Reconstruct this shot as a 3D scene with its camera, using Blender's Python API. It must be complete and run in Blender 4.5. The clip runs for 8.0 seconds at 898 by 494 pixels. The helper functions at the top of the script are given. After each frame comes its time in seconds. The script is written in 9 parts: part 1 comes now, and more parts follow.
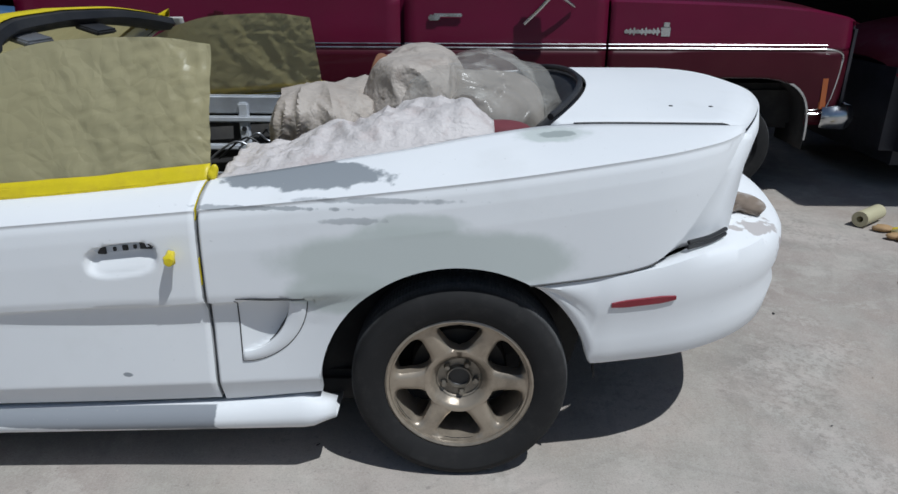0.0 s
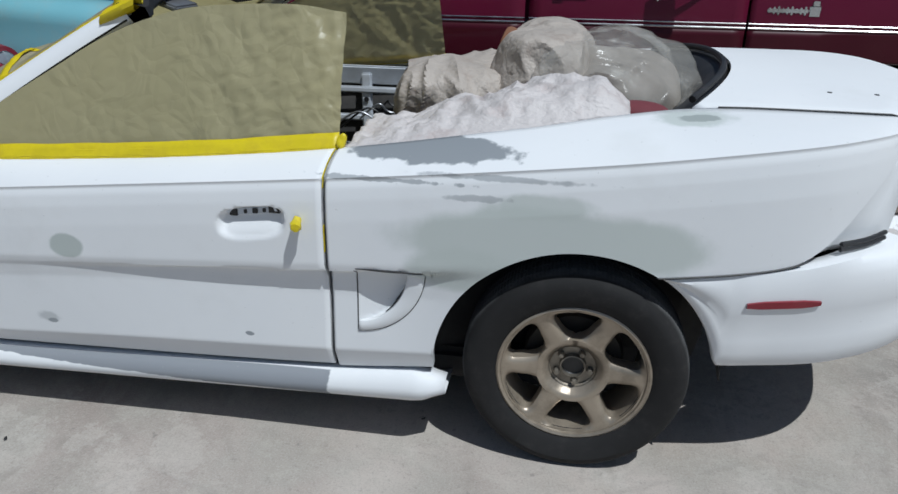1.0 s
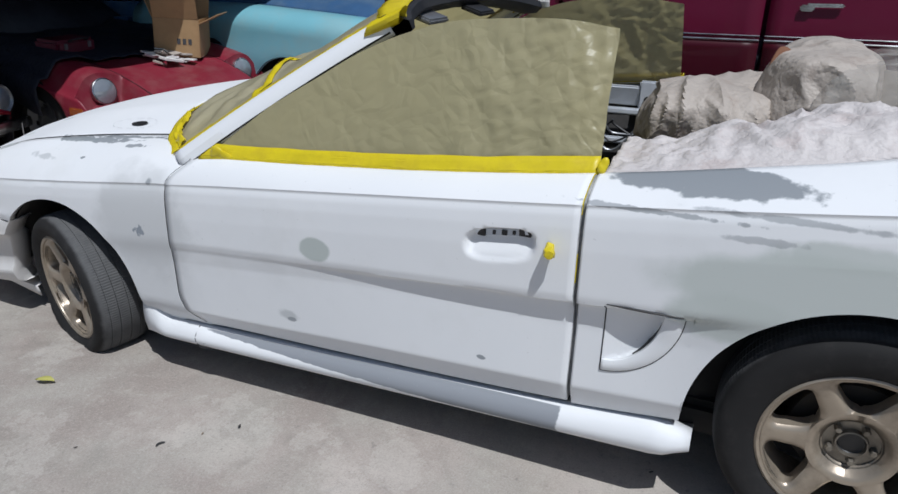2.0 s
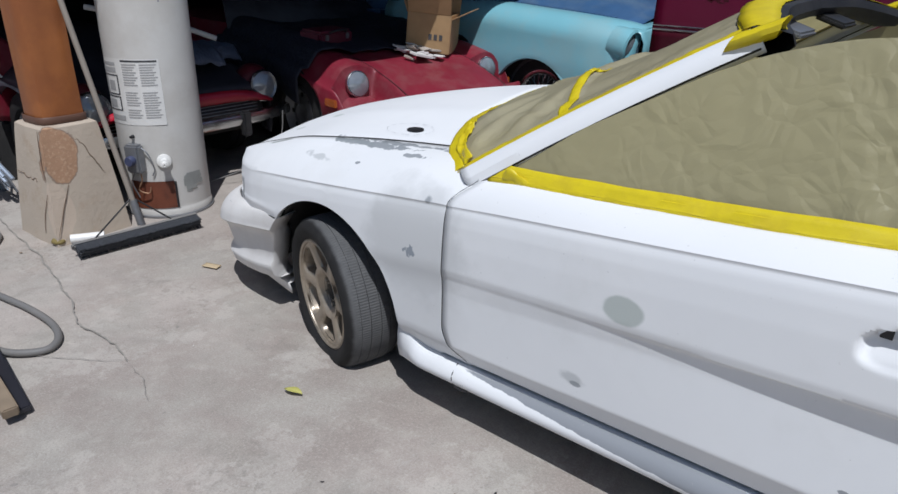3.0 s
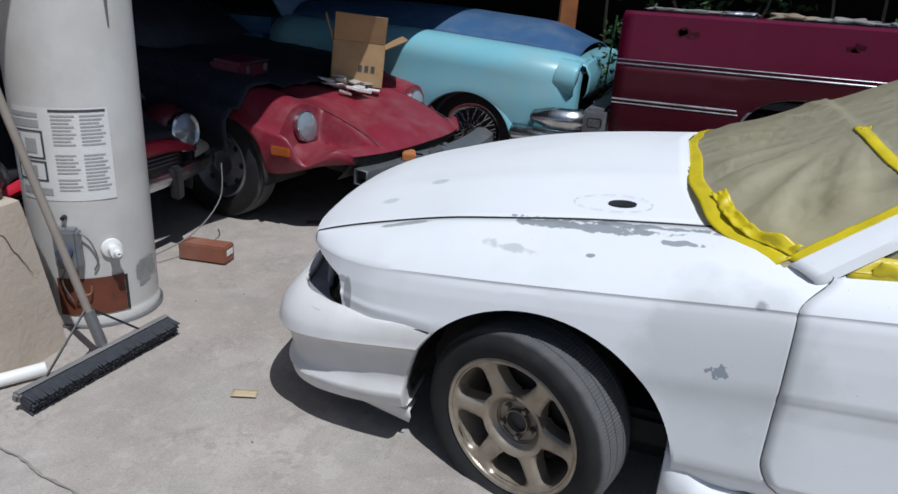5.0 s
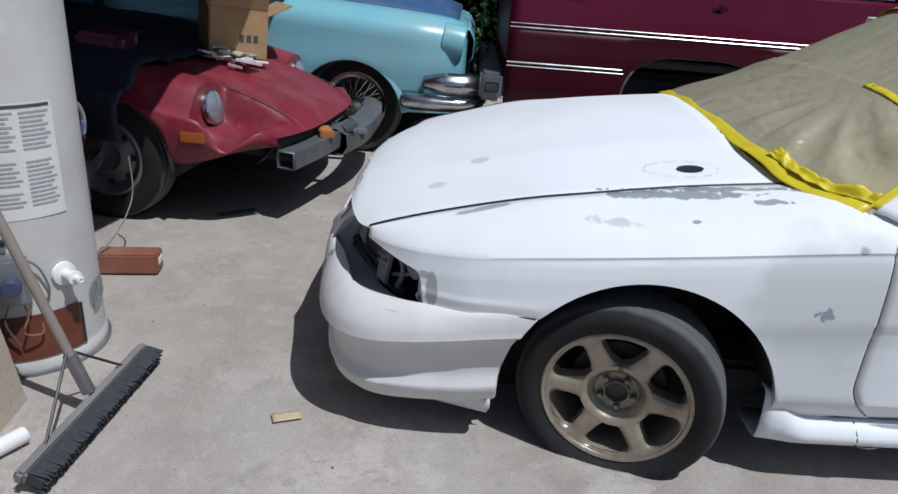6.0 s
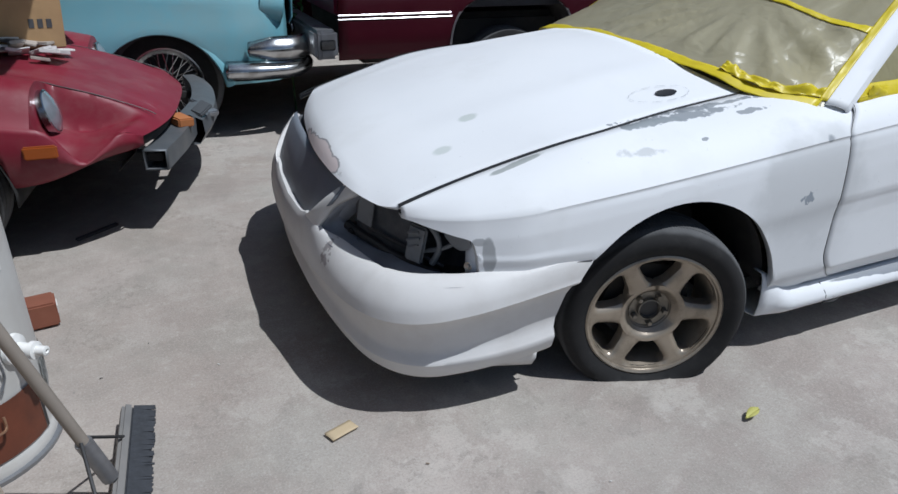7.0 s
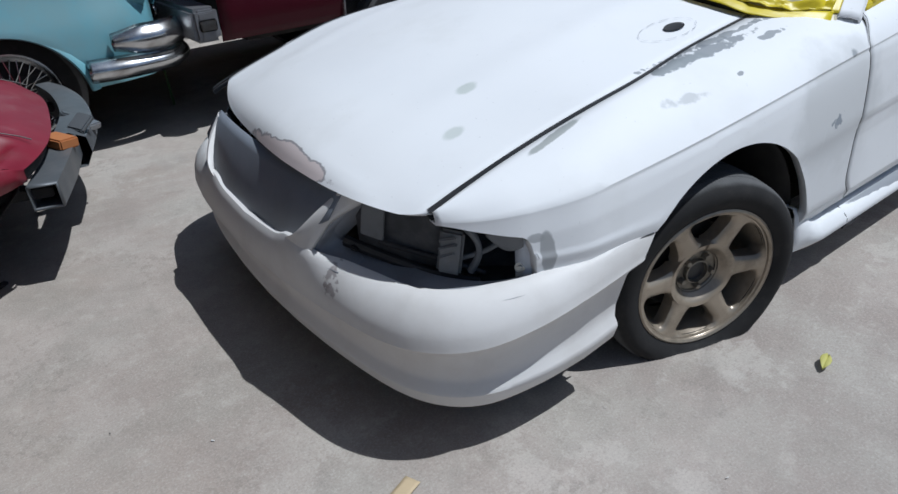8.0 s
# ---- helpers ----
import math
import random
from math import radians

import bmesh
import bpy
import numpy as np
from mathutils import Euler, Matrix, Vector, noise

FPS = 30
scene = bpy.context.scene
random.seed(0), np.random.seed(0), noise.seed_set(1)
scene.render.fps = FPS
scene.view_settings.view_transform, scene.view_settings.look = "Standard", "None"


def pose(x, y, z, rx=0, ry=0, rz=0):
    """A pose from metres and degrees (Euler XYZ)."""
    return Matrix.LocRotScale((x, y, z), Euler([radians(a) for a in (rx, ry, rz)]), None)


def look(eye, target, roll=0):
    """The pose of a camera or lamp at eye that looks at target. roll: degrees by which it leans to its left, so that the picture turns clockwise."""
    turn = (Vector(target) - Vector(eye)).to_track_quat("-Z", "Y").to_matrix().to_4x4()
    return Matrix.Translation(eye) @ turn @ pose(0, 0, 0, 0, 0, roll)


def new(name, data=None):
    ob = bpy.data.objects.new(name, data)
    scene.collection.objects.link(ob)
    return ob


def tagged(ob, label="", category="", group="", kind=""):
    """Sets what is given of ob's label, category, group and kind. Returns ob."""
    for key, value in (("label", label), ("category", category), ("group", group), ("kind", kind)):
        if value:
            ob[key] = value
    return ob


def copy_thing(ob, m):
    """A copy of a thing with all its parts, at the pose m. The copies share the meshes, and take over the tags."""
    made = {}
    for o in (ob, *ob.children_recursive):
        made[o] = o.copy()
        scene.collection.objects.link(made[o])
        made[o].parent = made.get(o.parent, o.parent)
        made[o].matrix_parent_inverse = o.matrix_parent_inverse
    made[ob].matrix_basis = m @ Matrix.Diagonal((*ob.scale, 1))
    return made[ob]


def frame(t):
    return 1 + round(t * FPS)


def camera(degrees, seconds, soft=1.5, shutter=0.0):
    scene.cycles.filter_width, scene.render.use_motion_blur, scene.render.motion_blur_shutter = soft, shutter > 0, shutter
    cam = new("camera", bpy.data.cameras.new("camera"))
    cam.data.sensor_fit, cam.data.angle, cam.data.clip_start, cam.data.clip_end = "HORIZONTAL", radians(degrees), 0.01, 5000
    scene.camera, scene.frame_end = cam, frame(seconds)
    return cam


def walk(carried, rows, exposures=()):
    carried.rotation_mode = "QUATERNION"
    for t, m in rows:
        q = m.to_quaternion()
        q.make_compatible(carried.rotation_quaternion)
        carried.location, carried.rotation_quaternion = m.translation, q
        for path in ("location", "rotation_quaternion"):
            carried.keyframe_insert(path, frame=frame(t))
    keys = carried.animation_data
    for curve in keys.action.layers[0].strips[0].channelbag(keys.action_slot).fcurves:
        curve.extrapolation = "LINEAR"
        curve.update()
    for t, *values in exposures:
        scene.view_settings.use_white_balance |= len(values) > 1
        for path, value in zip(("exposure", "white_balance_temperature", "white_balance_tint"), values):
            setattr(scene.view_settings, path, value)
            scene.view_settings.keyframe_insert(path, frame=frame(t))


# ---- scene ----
cam = camera(66.8, 8.0)
PATH = [
    (0, (-0.009, -2.451, 1.357), (-0.038, -0.593, 0.619), 0.2),
    (0.5, (-0.032, -2.434, 1.351), (-0.175, -0.599, 0.568), 1.1),
    (1, (-0.069, -2.41, 1.345), (-0.385, -0.605, 0.544), 0.7),
    (1.2, (-0.088, -2.407, 1.349), (-0.542, -0.628, 0.557), -0.4),
    (2.3, (-0.449, -2.335, 1.33), (-1.347, -0.723, 0.558), 1.0),
    (2.5, (-0.535, -2.313, 1.329), (-1.557, -0.785, 0.542), 0.9),
    (3, (-0.8, -2.211, 1.323), (-2.007, -0.819, 0.542), 1.2),
    (3.5, (-1.124, -2.182, 1.289), (-2.35, -0.801, 0.522), 2.6),
    (4, (-1.481, -2.26, 1.315), (-2.501, -0.74, 0.509), 3.0),
    (4.5, (-1.874, -2.254, 1.303), (-2.79, -0.678, 0.479), 4.4),
    (5, (-2.222, -2.373, 1.29), (-2.854, -0.611, 0.586), 3.8),
    (5.2, (-2.37, -2.434, 1.32), (-2.88, -0.668, 0.531), 3.0),
    (6.3, (-3.298, -2.415, 1.212), (-3.036, -0.58, 0.461), 4.4),
    (6.5, (-3.474, -2.362, 1.19), (-3.017, -0.583, 0.4), 3.9),
    (7, (-3.755, -2.22, 1.232), (-3.071, -0.546, 0.377), 0.8),
    (7.5, (-3.874, -1.97, 1.196), (-3.043, -0.412, 0.257), -5.5),
    (8, (-3.935, -1.739, 1.194), (-2.964, -0.285, 0.223), -4.5),
]
walk(cam, [(t, look(eye, target, roll)) for t, eye, target, roll in PATH], exposures=[(0.0, -0.66, 5930, 6), (1.0, -0.63, 5930, 5), (2.5, -0.50, 6060, 10), (4.0, -0.45, 5960, 9), (6.5, -0.46, 5890, 8), (8.0, -0.48, 5830, 7)])

# ---- sky, sun and exposure ----
SUN_WAY = Vector((0.38, -0.33, 1.0)).normalized()
world = bpy.data.worlds.new("daylight")
scene.world = world
world.use_nodes = True
wn = world.node_tree
sky = wn.nodes.new("ShaderNodeTexSky")
sky.sky_type, sky.sun_disc = "NISHITA", False
sky.sun_elevation = math.asin(SUN_WAY.z)
sky.sun_rotation = math.atan2(SUN_WAY.x, SUN_WAY.y)
wn.links.new(sky.outputs[0], wn.nodes["Background"].inputs[0])
wn.nodes["Background"].inputs[1].default_value = 0.072
sun = new("sun", bpy.data.lights.new("sun", "SUN"))
sun.data.energy, sun.data.angle, sun.data.color = 4.85, radians(0.53), (1.0, 0.98, 0.955)
sun.matrix_world = look(SUN_WAY * 30, (0, 0, 0))


# ---- small tools ----
def curve(*knots):
    """A smooth function through (x, y) knots, flat beyond its ends."""
    xs, ys = np.array(knots, float).T
    slope = np.gradient(ys, xs)
    d = np.diff(ys) / np.diff(xs)
    for i in range(1, len(xs) - 1):
        slope[i] = 0 if d[i - 1] * d[i] <= 0 else 2 * d[i - 1] * d[i] / (d[i - 1] + d[i])
    slope[0], slope[-1] = d[0], d[-1]

    def f(x):
        x = min(max(x, xs[0]), xs[-1])
        i = min(int(np.searchsorted(xs, x, side="right")) - 1, len(xs) - 2)
        h = xs[i + 1] - xs[i]
        t = (x - xs[i]) / h
        return float((1 + 2 * t) * (1 - t) ** 2 * ys[i] + t * (1 - t) ** 2 * h * slope[i] + t * t * (3 - 2 * t) * ys[i + 1] + t * t * (t - 1) * h * slope[i + 1])

    return f


def smooth(a, b, x):
    t = min(max((x - a) / (b - a), 0.0), 1.0)
    return t * t * (3 - 2 * t)


def bump3(x, y, z, scale=1.0, seed=0.0):
    return noise.noise(Vector((x * scale + seed, y * scale - seed * 0.7, z * scale + 0.3 * seed)))


def grid(bm, rows, close=False, flip=False):
    """Quads over rows of points."""
    vs = [[bm.verts.new(p) for p in row] for row in rows]
    for a, b in zip(vs, vs[1:]):
        n = len(a)
        for j in range(n if close else n - 1):
            q = (a[j], a[(j + 1) % n], b[(j + 1) % n], b[j])
            try:
                bm.faces.new(q[::-1] if flip else q)
            except ValueError:
                pass
    return vs


def shell(rows, flip=False, close=False):
    bm = bmesh.new()
    grid(bm, rows, close, flip)
    bmesh.ops.remove_doubles(bm, verts=bm.verts, dist=1e-5)
    return bm


def box(bm, size, m=Matrix(), bevel=0.0, segments=2):
    made = bmesh.ops.create_cube(bm, size=1.0, matrix=m @ Matrix.Diagonal((*size, 1)))
    if bevel:
        edges = list({e for v in made["verts"] for e in v.link_edges})
        bmesh.ops.bevel(bm, geom=edges, offset=bevel, segments=segments, affect="EDGES", clamp_overlap=True)
    return bm


def lathe(bm, profile, m=Matrix(), n=40, close=False):
    """Turn a profile of (radius, height) about the z axis of m."""
    rows = [[m @ Vector((r * math.cos(2 * math.pi * k / n), r * math.sin(2 * math.pi * k / n), h)) for k in range(n)] for r, h in profile]
    if close:
        rows.append(rows[0])
    grid(bm, rows, close=True)
    return bm


def disc(bm, radius, m=Matrix(), n=24):
    bmesh.ops.create_circle(bm, cap_ends=True, radius=radius, segments=n, matrix=m)
    return bm


def tube(bm, points, radius, n=8, close=False, cap=True):
    """A round bar along points; radius may be a function of 0..1."""
    pts = [Vector(p) for p in points]
    rows, up = [], Vector((0.13, 0.21, 0.97))
    for i, p in enumerate(pts):
        d = (pts[min(i + 1, len(pts) - 1)] - pts[max(i - 1, 0)]).normalized()
        a = d.cross(up)
        if a.length < 0.05:
            a = d.cross(Vector((1, 0, 0)))
        a.normalize()
        b = d.cross(a)
        r = radius(i / max(len(pts) - 1, 1)) if callable(radius) else radius
        rows.append([p + r * (math.cos(2 * math.pi * k / n) * a + math.sin(2 * math.pi * k / n) * b) for k in range(n)])
    vs = grid(bm, rows, close=True)
    if cap:
        bm.faces.new(vs[0][::-1])
        bm.faces.new(vs[-1])
    return bm


def spline(points, n=12):
    """Points along a smooth line through the given ones."""
    p = [Vector(q) for q in points]
    out = []
    for i in range(len(p) - 1):
        a, b, c, d = p[max(i - 1, 0)], p[i], p[i + 1], p[min(i + 2, len(p) - 1)]
        for k in range(n):
            t = k / n
            out.append(0.5 * (2 * b + (c - a) * t + (2 * a - 5 * b + 4 * c - d) * t * t + (3 * b - a - 3 * c + d) * t**3))
    return out + [p[-1]]


def finish(name, bm, material, sharp=40, fix=False):
    if fix:
        bmesh.ops.recalc_face_normals(bm, faces=bm.faces)
    me = bpy.data.meshes.new(name)
    bm.to_mesh(me)
    bm.free()
    me.materials.append(material)
    me.polygons.foreach_set("use_smooth", [True] * len(me.polygons))
    me.set_sharp_from_angle(angle=radians(sharp))
    return me


def part(name, bm, material, parent, label="", sharp=40, thick=0.0, fix=False):
    """One mesh as a part of a thing, whose points are given in the thing's own frame of building."""
    ob = new(name, finish(name, bm, material, sharp, fix))
    ob.parent = parent
    if "base" in parent:
        ob.matrix_parent_inverse = Matrix.Translation(-Vector(parent["base"]))
    if thick:
        mod = ob.modifiers.new("thickness", "SOLIDIFY")
        mod.thickness, mod.offset = thick, -1
    if label:
        tagged(ob, label)
    return ob


def thing(name, label, category, group="", base=(0, 0, 0)):
    """An Empty at the thing's base; parts with points in world metres hang from it."""
    ob = new(name)
    ob.empty_display_size = 0.1
    ob.location = base
    if Vector(base).length:
        ob["base"] = base
    return tagged(ob, label, category, group)


def single(name, bm, material, label, category, group="", kind="", sharp=40, thick=0.0, fix=False):
    ob = new(name, finish(name, bm, material, sharp, fix))
    if thick:
        mod = ob.modifiers.new("thickness", "SOLIDIFY")
        mod.thickness, mod.offset = thick, -1
    return tagged(ob, label, category, group, kind)


def mirrored(bm):
    """A copy of bm on the other side of the plane y = 0."""
    other = bm.copy()
    bmesh.ops.scale(other, vec=(1, -1, 1), verts=other.verts)
    bmesh.ops.reverse_faces(other, faces=other.faces)
    return other


# ---- materials ----
class Nodes:
    """Short hand for a node material."""

    def __init__(self, name, coords="Object"):
        self.mat = bpy.data.materials.new(name)
        self.mat.use_nodes = True
        self.tree = self.mat.node_tree
        self.bsdf = self.tree.nodes["Principled BSDF"]
        self.at = self.add("ShaderNodeTexCoord").outputs[coords]

    def add(self, kind, **values):
        node = self.tree.nodes.new(kind)
        for key, value in values.items():
            if key == "op":
                node.operation = value
        return node

    def put(self, socket, value):
        if isinstance(value, bpy.types.NodeSocket):
            self.tree.links.new(value, socket)
        elif isinstance(value, tuple) and len(value) == 3 and socket.type == "RGBA":
            socket.default_value = (*value, 1)
        else:
            socket.default_value = value
        return self

    def math(self, op, a, b=0.0, clamp=False):
        n = self.add("ShaderNodeMath", op=op)
        n.use_clamp = clamp
        self.put(n.inputs[0], a).put(n.inputs[1], b)
        return n.outputs[0]

    def noise(self, scale, detail=4.0, rough=0.55, at=None, stretch=None):
        n = self.add("ShaderNodeTexNoise")
        src = at or self.at
        if stretch:
            m = self.add("ShaderNodeMapping")
            self.put(m.inputs["Vector"], src)
            m.inputs["Scale"].default_value = stretch
            src = m.outputs[0]
        self.put(n.inputs["Vector"], src)
        n.inputs["Scale"].default_value, n.inputs["Detail"].default_value, n.inputs["Roughness"].default_value = scale, detail, rough
        return n.outputs["Fac"]

    def step(self, value, low, high):
        """0 below low, 1 above high, smooth between."""
        n = self.add("ShaderNodeMapRange")
        n.interpolation_type = "SMOOTHSTEP"
        self.put(n.inputs["Value"], value)
        n.inputs["From Min"].default_value, n.inputs["From Max"].default_value = low, high
        return n.outputs["Result"]

    def mix(self, fac, a, b, blend="MIX"):
        n = self.add("ShaderNodeMix")
        n.data_type, n.blend_type = "RGBA", blend
        self.put(n.inputs[0], fac).put(n.inputs[6], a).put(n.inputs[7], b)
        return n.outputs[2]

    def blob(self, centre, radii, ragged=0.35, scale=14.0, soft=0.25):
        """A ragged patch round a place, with its own outline."""
        sub = self.add("ShaderNodeVectorMath", op="SUBTRACT")
        self.put(sub.inputs[0], self.at)
        sub.inputs[1].default_value = centre
        mul = self.add("ShaderNodeVectorMath", op="MULTIPLY")
        self.put(mul.inputs[0], sub.outputs[0])
        mul.inputs[1].default_value = tuple(1 / r for r in radii)
        length = self.add("ShaderNodeVectorMath", op="LENGTH")
        self.put(length.inputs[0], mul.outputs[0])
        rag = self.math("MULTIPLY", self.math("SUBTRACT", self.noise(scale, 5.0), 0.5), ragged * 4)
        d = self.math("ADD", length.outputs["Value"], rag)
        return self.math("SUBTRACT", 1.0, self.step(d, 1 - soft, 1 + soft), clamp=True)

    def bump(self, height, strength=0.3, distance=0.002):
        n = self.add("ShaderNodeBump")
        n.inputs["Strength"].default_value, n.inputs["Distance"].default_value = strength, distance
        self.put(n.inputs["Height"], height)
        self.put(self.bsdf.inputs["Normal"], n.outputs[0])
        return self

    def done(self, colour, rough=0.5, metal=0.0, coat=0.0, **more):
        self.put(self.bsdf.inputs["Base Color"], colour).put(self.bsdf.inputs["Roughness"], rough)
        self.put(self.bsdf.inputs["Metallic"], metal).put(self.bsdf.inputs["Coat Weight"], coat)
        for key, value in more.items():
            self.put(self.bsdf.inputs[key.replace("_", " ")], value)
        return self.mat


def simple(name, colour, rough=0.5, metal=0.0, vary=0.15, scale=9.0, fine=160.0, bump=0.15, coat=0.0, dirt=None, dirt_amount=0.5, dirt_scale=3.0, **more):
    """A plain surface with broad and fine variation, fine relief and, if asked, a coat of dirt."""
    n = Nodes(name)
    dark, light = tuple(c * (1 - vary) for c in colour), tuple(min(c * (1 + vary), 1) for c in colour)
    col = n.mix(n.noise(scale), dark, light)
    if dirt:
        col = n.mix(n.math("MULTIPLY", n.step(n.noise(dirt_scale, 6.0, 0.65), 0.42, 0.68), dirt_amount), col, dirt)
    rg = n.math("ADD", rough - 0.06, n.math("MULTIPLY", n.noise(scale * 2.3), 0.12))
    if bump:
        n.bump(n.noise(fine, 3.0), bump, 0.001)
    return n.done(col, rg, metal, coat, **more)


def car_white():
    n = Nodes("white primer paint")
    broad, fine = n.noise(2.2, 5.0), n.noise(40.0, 4.0)
    col = n.mix(broad, (0.74, 0.755, 0.775), (0.83, 0.835, 0.84))
    # sanded, thinner and dusty places
    dusty = n.math("MULTIPLY", n.step(n.noise(3.1, 6.0, 0.6), 0.52, 0.72), 0.22)
    col = n.mix(dusty, col, (0.60, 0.60, 0.58))
    filler, dark, mid = (0.535, 0.575, 0.55), (0.24, 0.26, 0.28), (0.40, 0.42, 0.43)
    marks = (
        # quarter panel: wide filler patch, bare strip, streaks and a small patch
        ((-0.10, -0.88, 0.700), (0.37, 0.2, 0.085), 0.16, 6.0, 0.16, filler, 0.9),
        ((-0.30, -0.88, 0.610), (0.14, 0.2, 0.06), 0.2, 9.0, 0.2, filler, 0.9),
        ((-0.13, -0.86, 0.790), (0.12, 0.2, 0.03), 0.3, 12.0, 0.3, filler, 0.8),
        ((-0.44, -0.80, 0.893), (0.27, 0.09, 0.030), 0.30, 15.0, 0.08, dark, 0.95),
        ((-0.20, -0.85, 0.852), (0.20, 0.08, 0.007), 0.50, 26.0, 0.25, dark, 0.6),
        ((-0.50, -0.88, 0.832), (0.16, 0.08, 0.006), 0.65, 30.0, 0.2, dark, 0.7),
        ((-0.27, -0.88, 0.803), (0.08, 0.08, 0.008), 0.55, 28.0, 0.25, dark, 0.5),
        ((0.235, -0.66, 0.965), (0.09, 0.06, 0.05), 0.3, 14.0, 0.25, filler, 0.9),
        # door: two sanded dents and a chip
        ((-1.40, -0.90, 0.588), (0.052, 0.2, 0.036), 0.1, 14.0, 0.12, (0.47, 0.51, 0.49), 0.95),
        ((-1.52, -0.88, 0.350), (0.036, 0.2, 0.016), 0.35, 24.0, 0.4, mid, 0.6),
        ((-1.505, -0.88, 0.338), (0.016, 0.2, 0.007), 0.3, 30.0, 0.2, dark, 0.8),
        ((-0.893, -0.88, 0.362), (0.012, 0.2, 0.006), 0.3, 40.0, 0.2, dark, 0.9),
        # front wing: sanded grey zone, blotches below the bonnet, badge hole
        ((-2.08, -0.90, 0.55), (0.20, 0.2, 0.17), 0.30, 9.0, 0.25, (0.60, 0.61, 0.615), 0.8),
        ((-2.06, -0.90, 0.33), (0.16, 0.2, 0.14), 0.3, 7.0, 0.5, (0.60, 0.61, 0.62), 0.5),
        ((-2.40, -0.705, 0.735), (0.15, 0.022, 0.05), 0.75, 26.0, 0.12, dark, 0.9),
        ((-2.53, -0.708, 0.717), (0.105, 0.020, 0.05), 0.55, 17.0, 0.08, (0.27, 0.295, 0.31), 0.95),
        ((-2.27, -0.678, 0.75), (0.30, 0.012, 0.05), 0.8, 28.0, 0.12, dark, 0.85),
        ((-2.06, -0.665, 0.775), (0.10, 0.022, 0.05), 0.50, 24.0, 0.12, dark, 0.85),
        ((-2.22, -0.745, 0.735), (0.06, 0.014, 0.04), 0.5, 30.0, 0.1, dark, 0.85),
        ((-2.42, -0.80, 0.70), (0.013, 0.006, 0.04), 0.4, 30.0, 0.1, dark, 0.9),
        ((-2.60, -0.78, 0.690), (0.10, 0.03, 0.010), 0.60, 24.0, 0.2, mid, 0.6),
        ((-2.09, -0.905, 0.530), (0.021, 0.2, 0.013), 1.3, 52.0, 0.15, (0.25, 0.28, 0.32), 0.9),
        ((-2.034, -0.887, 0.731), (0.024, 0.014, 0.05), 0.4, 30.0, 0.15, dark, 0.8),
        ((-2.95, -0.712, 0.668), (0.085, 0.009, 0.03), 0.3, 24.0, 0.2, (0.33, 0.35, 0.34), 0.9),
        ((-3.073, -0.82, 0.470), (0.016, 0.12, 0.048), 0.25, 18.0, 0.12, (0.36, 0.37, 0.38), 0.9),
        ((-3.096, -0.82, 0.510), (0.020, 0.12, 0.010), 0.3, 22.0, 0.2, (0.36, 0.37, 0.38), 0.8),
        # bonnet: two sanded spots and the bared leading edge
        ((-2.967, -0.418, 0.728), (0.028, 0.019, 0.1), 0.2, 20.0, 0.3, filler, 0.9),
        ((-3.084, -0.523, 0.666), (0.026, 0.018, 0.1), 0.2, 20.0, 0.3, filler, 0.8),
        ((-3.356, -0.16, 0.592), (0.030, 0.235, 0.030), 0.42, 13.0, 0.06, (0.20, 0.18, 0.19), 0.8),
        ((-3.358, -0.16, 0.592), (0.026, 0.215, 0.026), 0.42, 13.0, 0.06, (0.66, 0.575, 0.56), 1.0),
        # bumpers
        ((0.915, -0.54, 0.615), (0.06, 0.07, 0.045), 0.85, 26.0, 0.12, (0.36, 0.31, 0.29), 0.8),
        ((0.84, -0.62, 0.70), (0.09, 0.05, 0.02), 0.9, 30.0, 0.12, (0.36, 0.31, 0.29), 0.7),
        ((0.245, -0.665, 0.968), (0.055, 0.022, 0.05), 0.45, 22.0, 0.15, (0.33, 0.36, 0.35), 0.9),
    )
    for place, size, ragged, scale, soft, shade, amount in marks:
        col = n.mix(n.math("MULTIPLY", n.blob(place, size, ragged, scale, soft), amount), col, shade)
    # bare strip on the upper side of the sill moulding, wider towards its square rear end
    sep = n.add("ShaderNodeSeparateXYZ")
    n.put(sep.inputs[0], n.at)
    along, up = n.math("ADD", sep.outputs["X"], 1.9), n.math("ADD", sep.outputs["Z"], n.math("MULTIPLY", n.math("SUBTRACT", n.noise(22.0, 4.0), 0.5), 0.012))
    over = n.step(n.math("SUBTRACT", up, n.math("ADD", 0.204, n.math("MULTIPLY", along, -0.016))), 0.0, 0.002)
    under = n.step(n.math("SUBTRACT", n.math("ADD", 0.207, n.math("MULTIPLY", along, 0.0425)), sep.outputs["Z"]), 0.0, 0.002)
    ahead = n.step(n.math("ADD", sep.outputs["X"], n.math("MULTIPLY", n.noise(40.0, 3.0), 0.02)), -0.66, -0.665)
    strip = n.math("MULTIPLY", n.math("MULTIPLY", over, under), n.math("MULTIPLY", ahead, n.step(along, 0.0, 0.05)))
    col = n.mix(n.math("MULTIPLY", strip, 0.9), col, (0.20, 0.215, 0.24))
    specks = n.step(n.noise(85.0, 2.0), 0.735, 0.76)
    col = n.mix(n.math("MULTIPLY", specks, 0.35), col, (0.45, 0.45, 0.45))
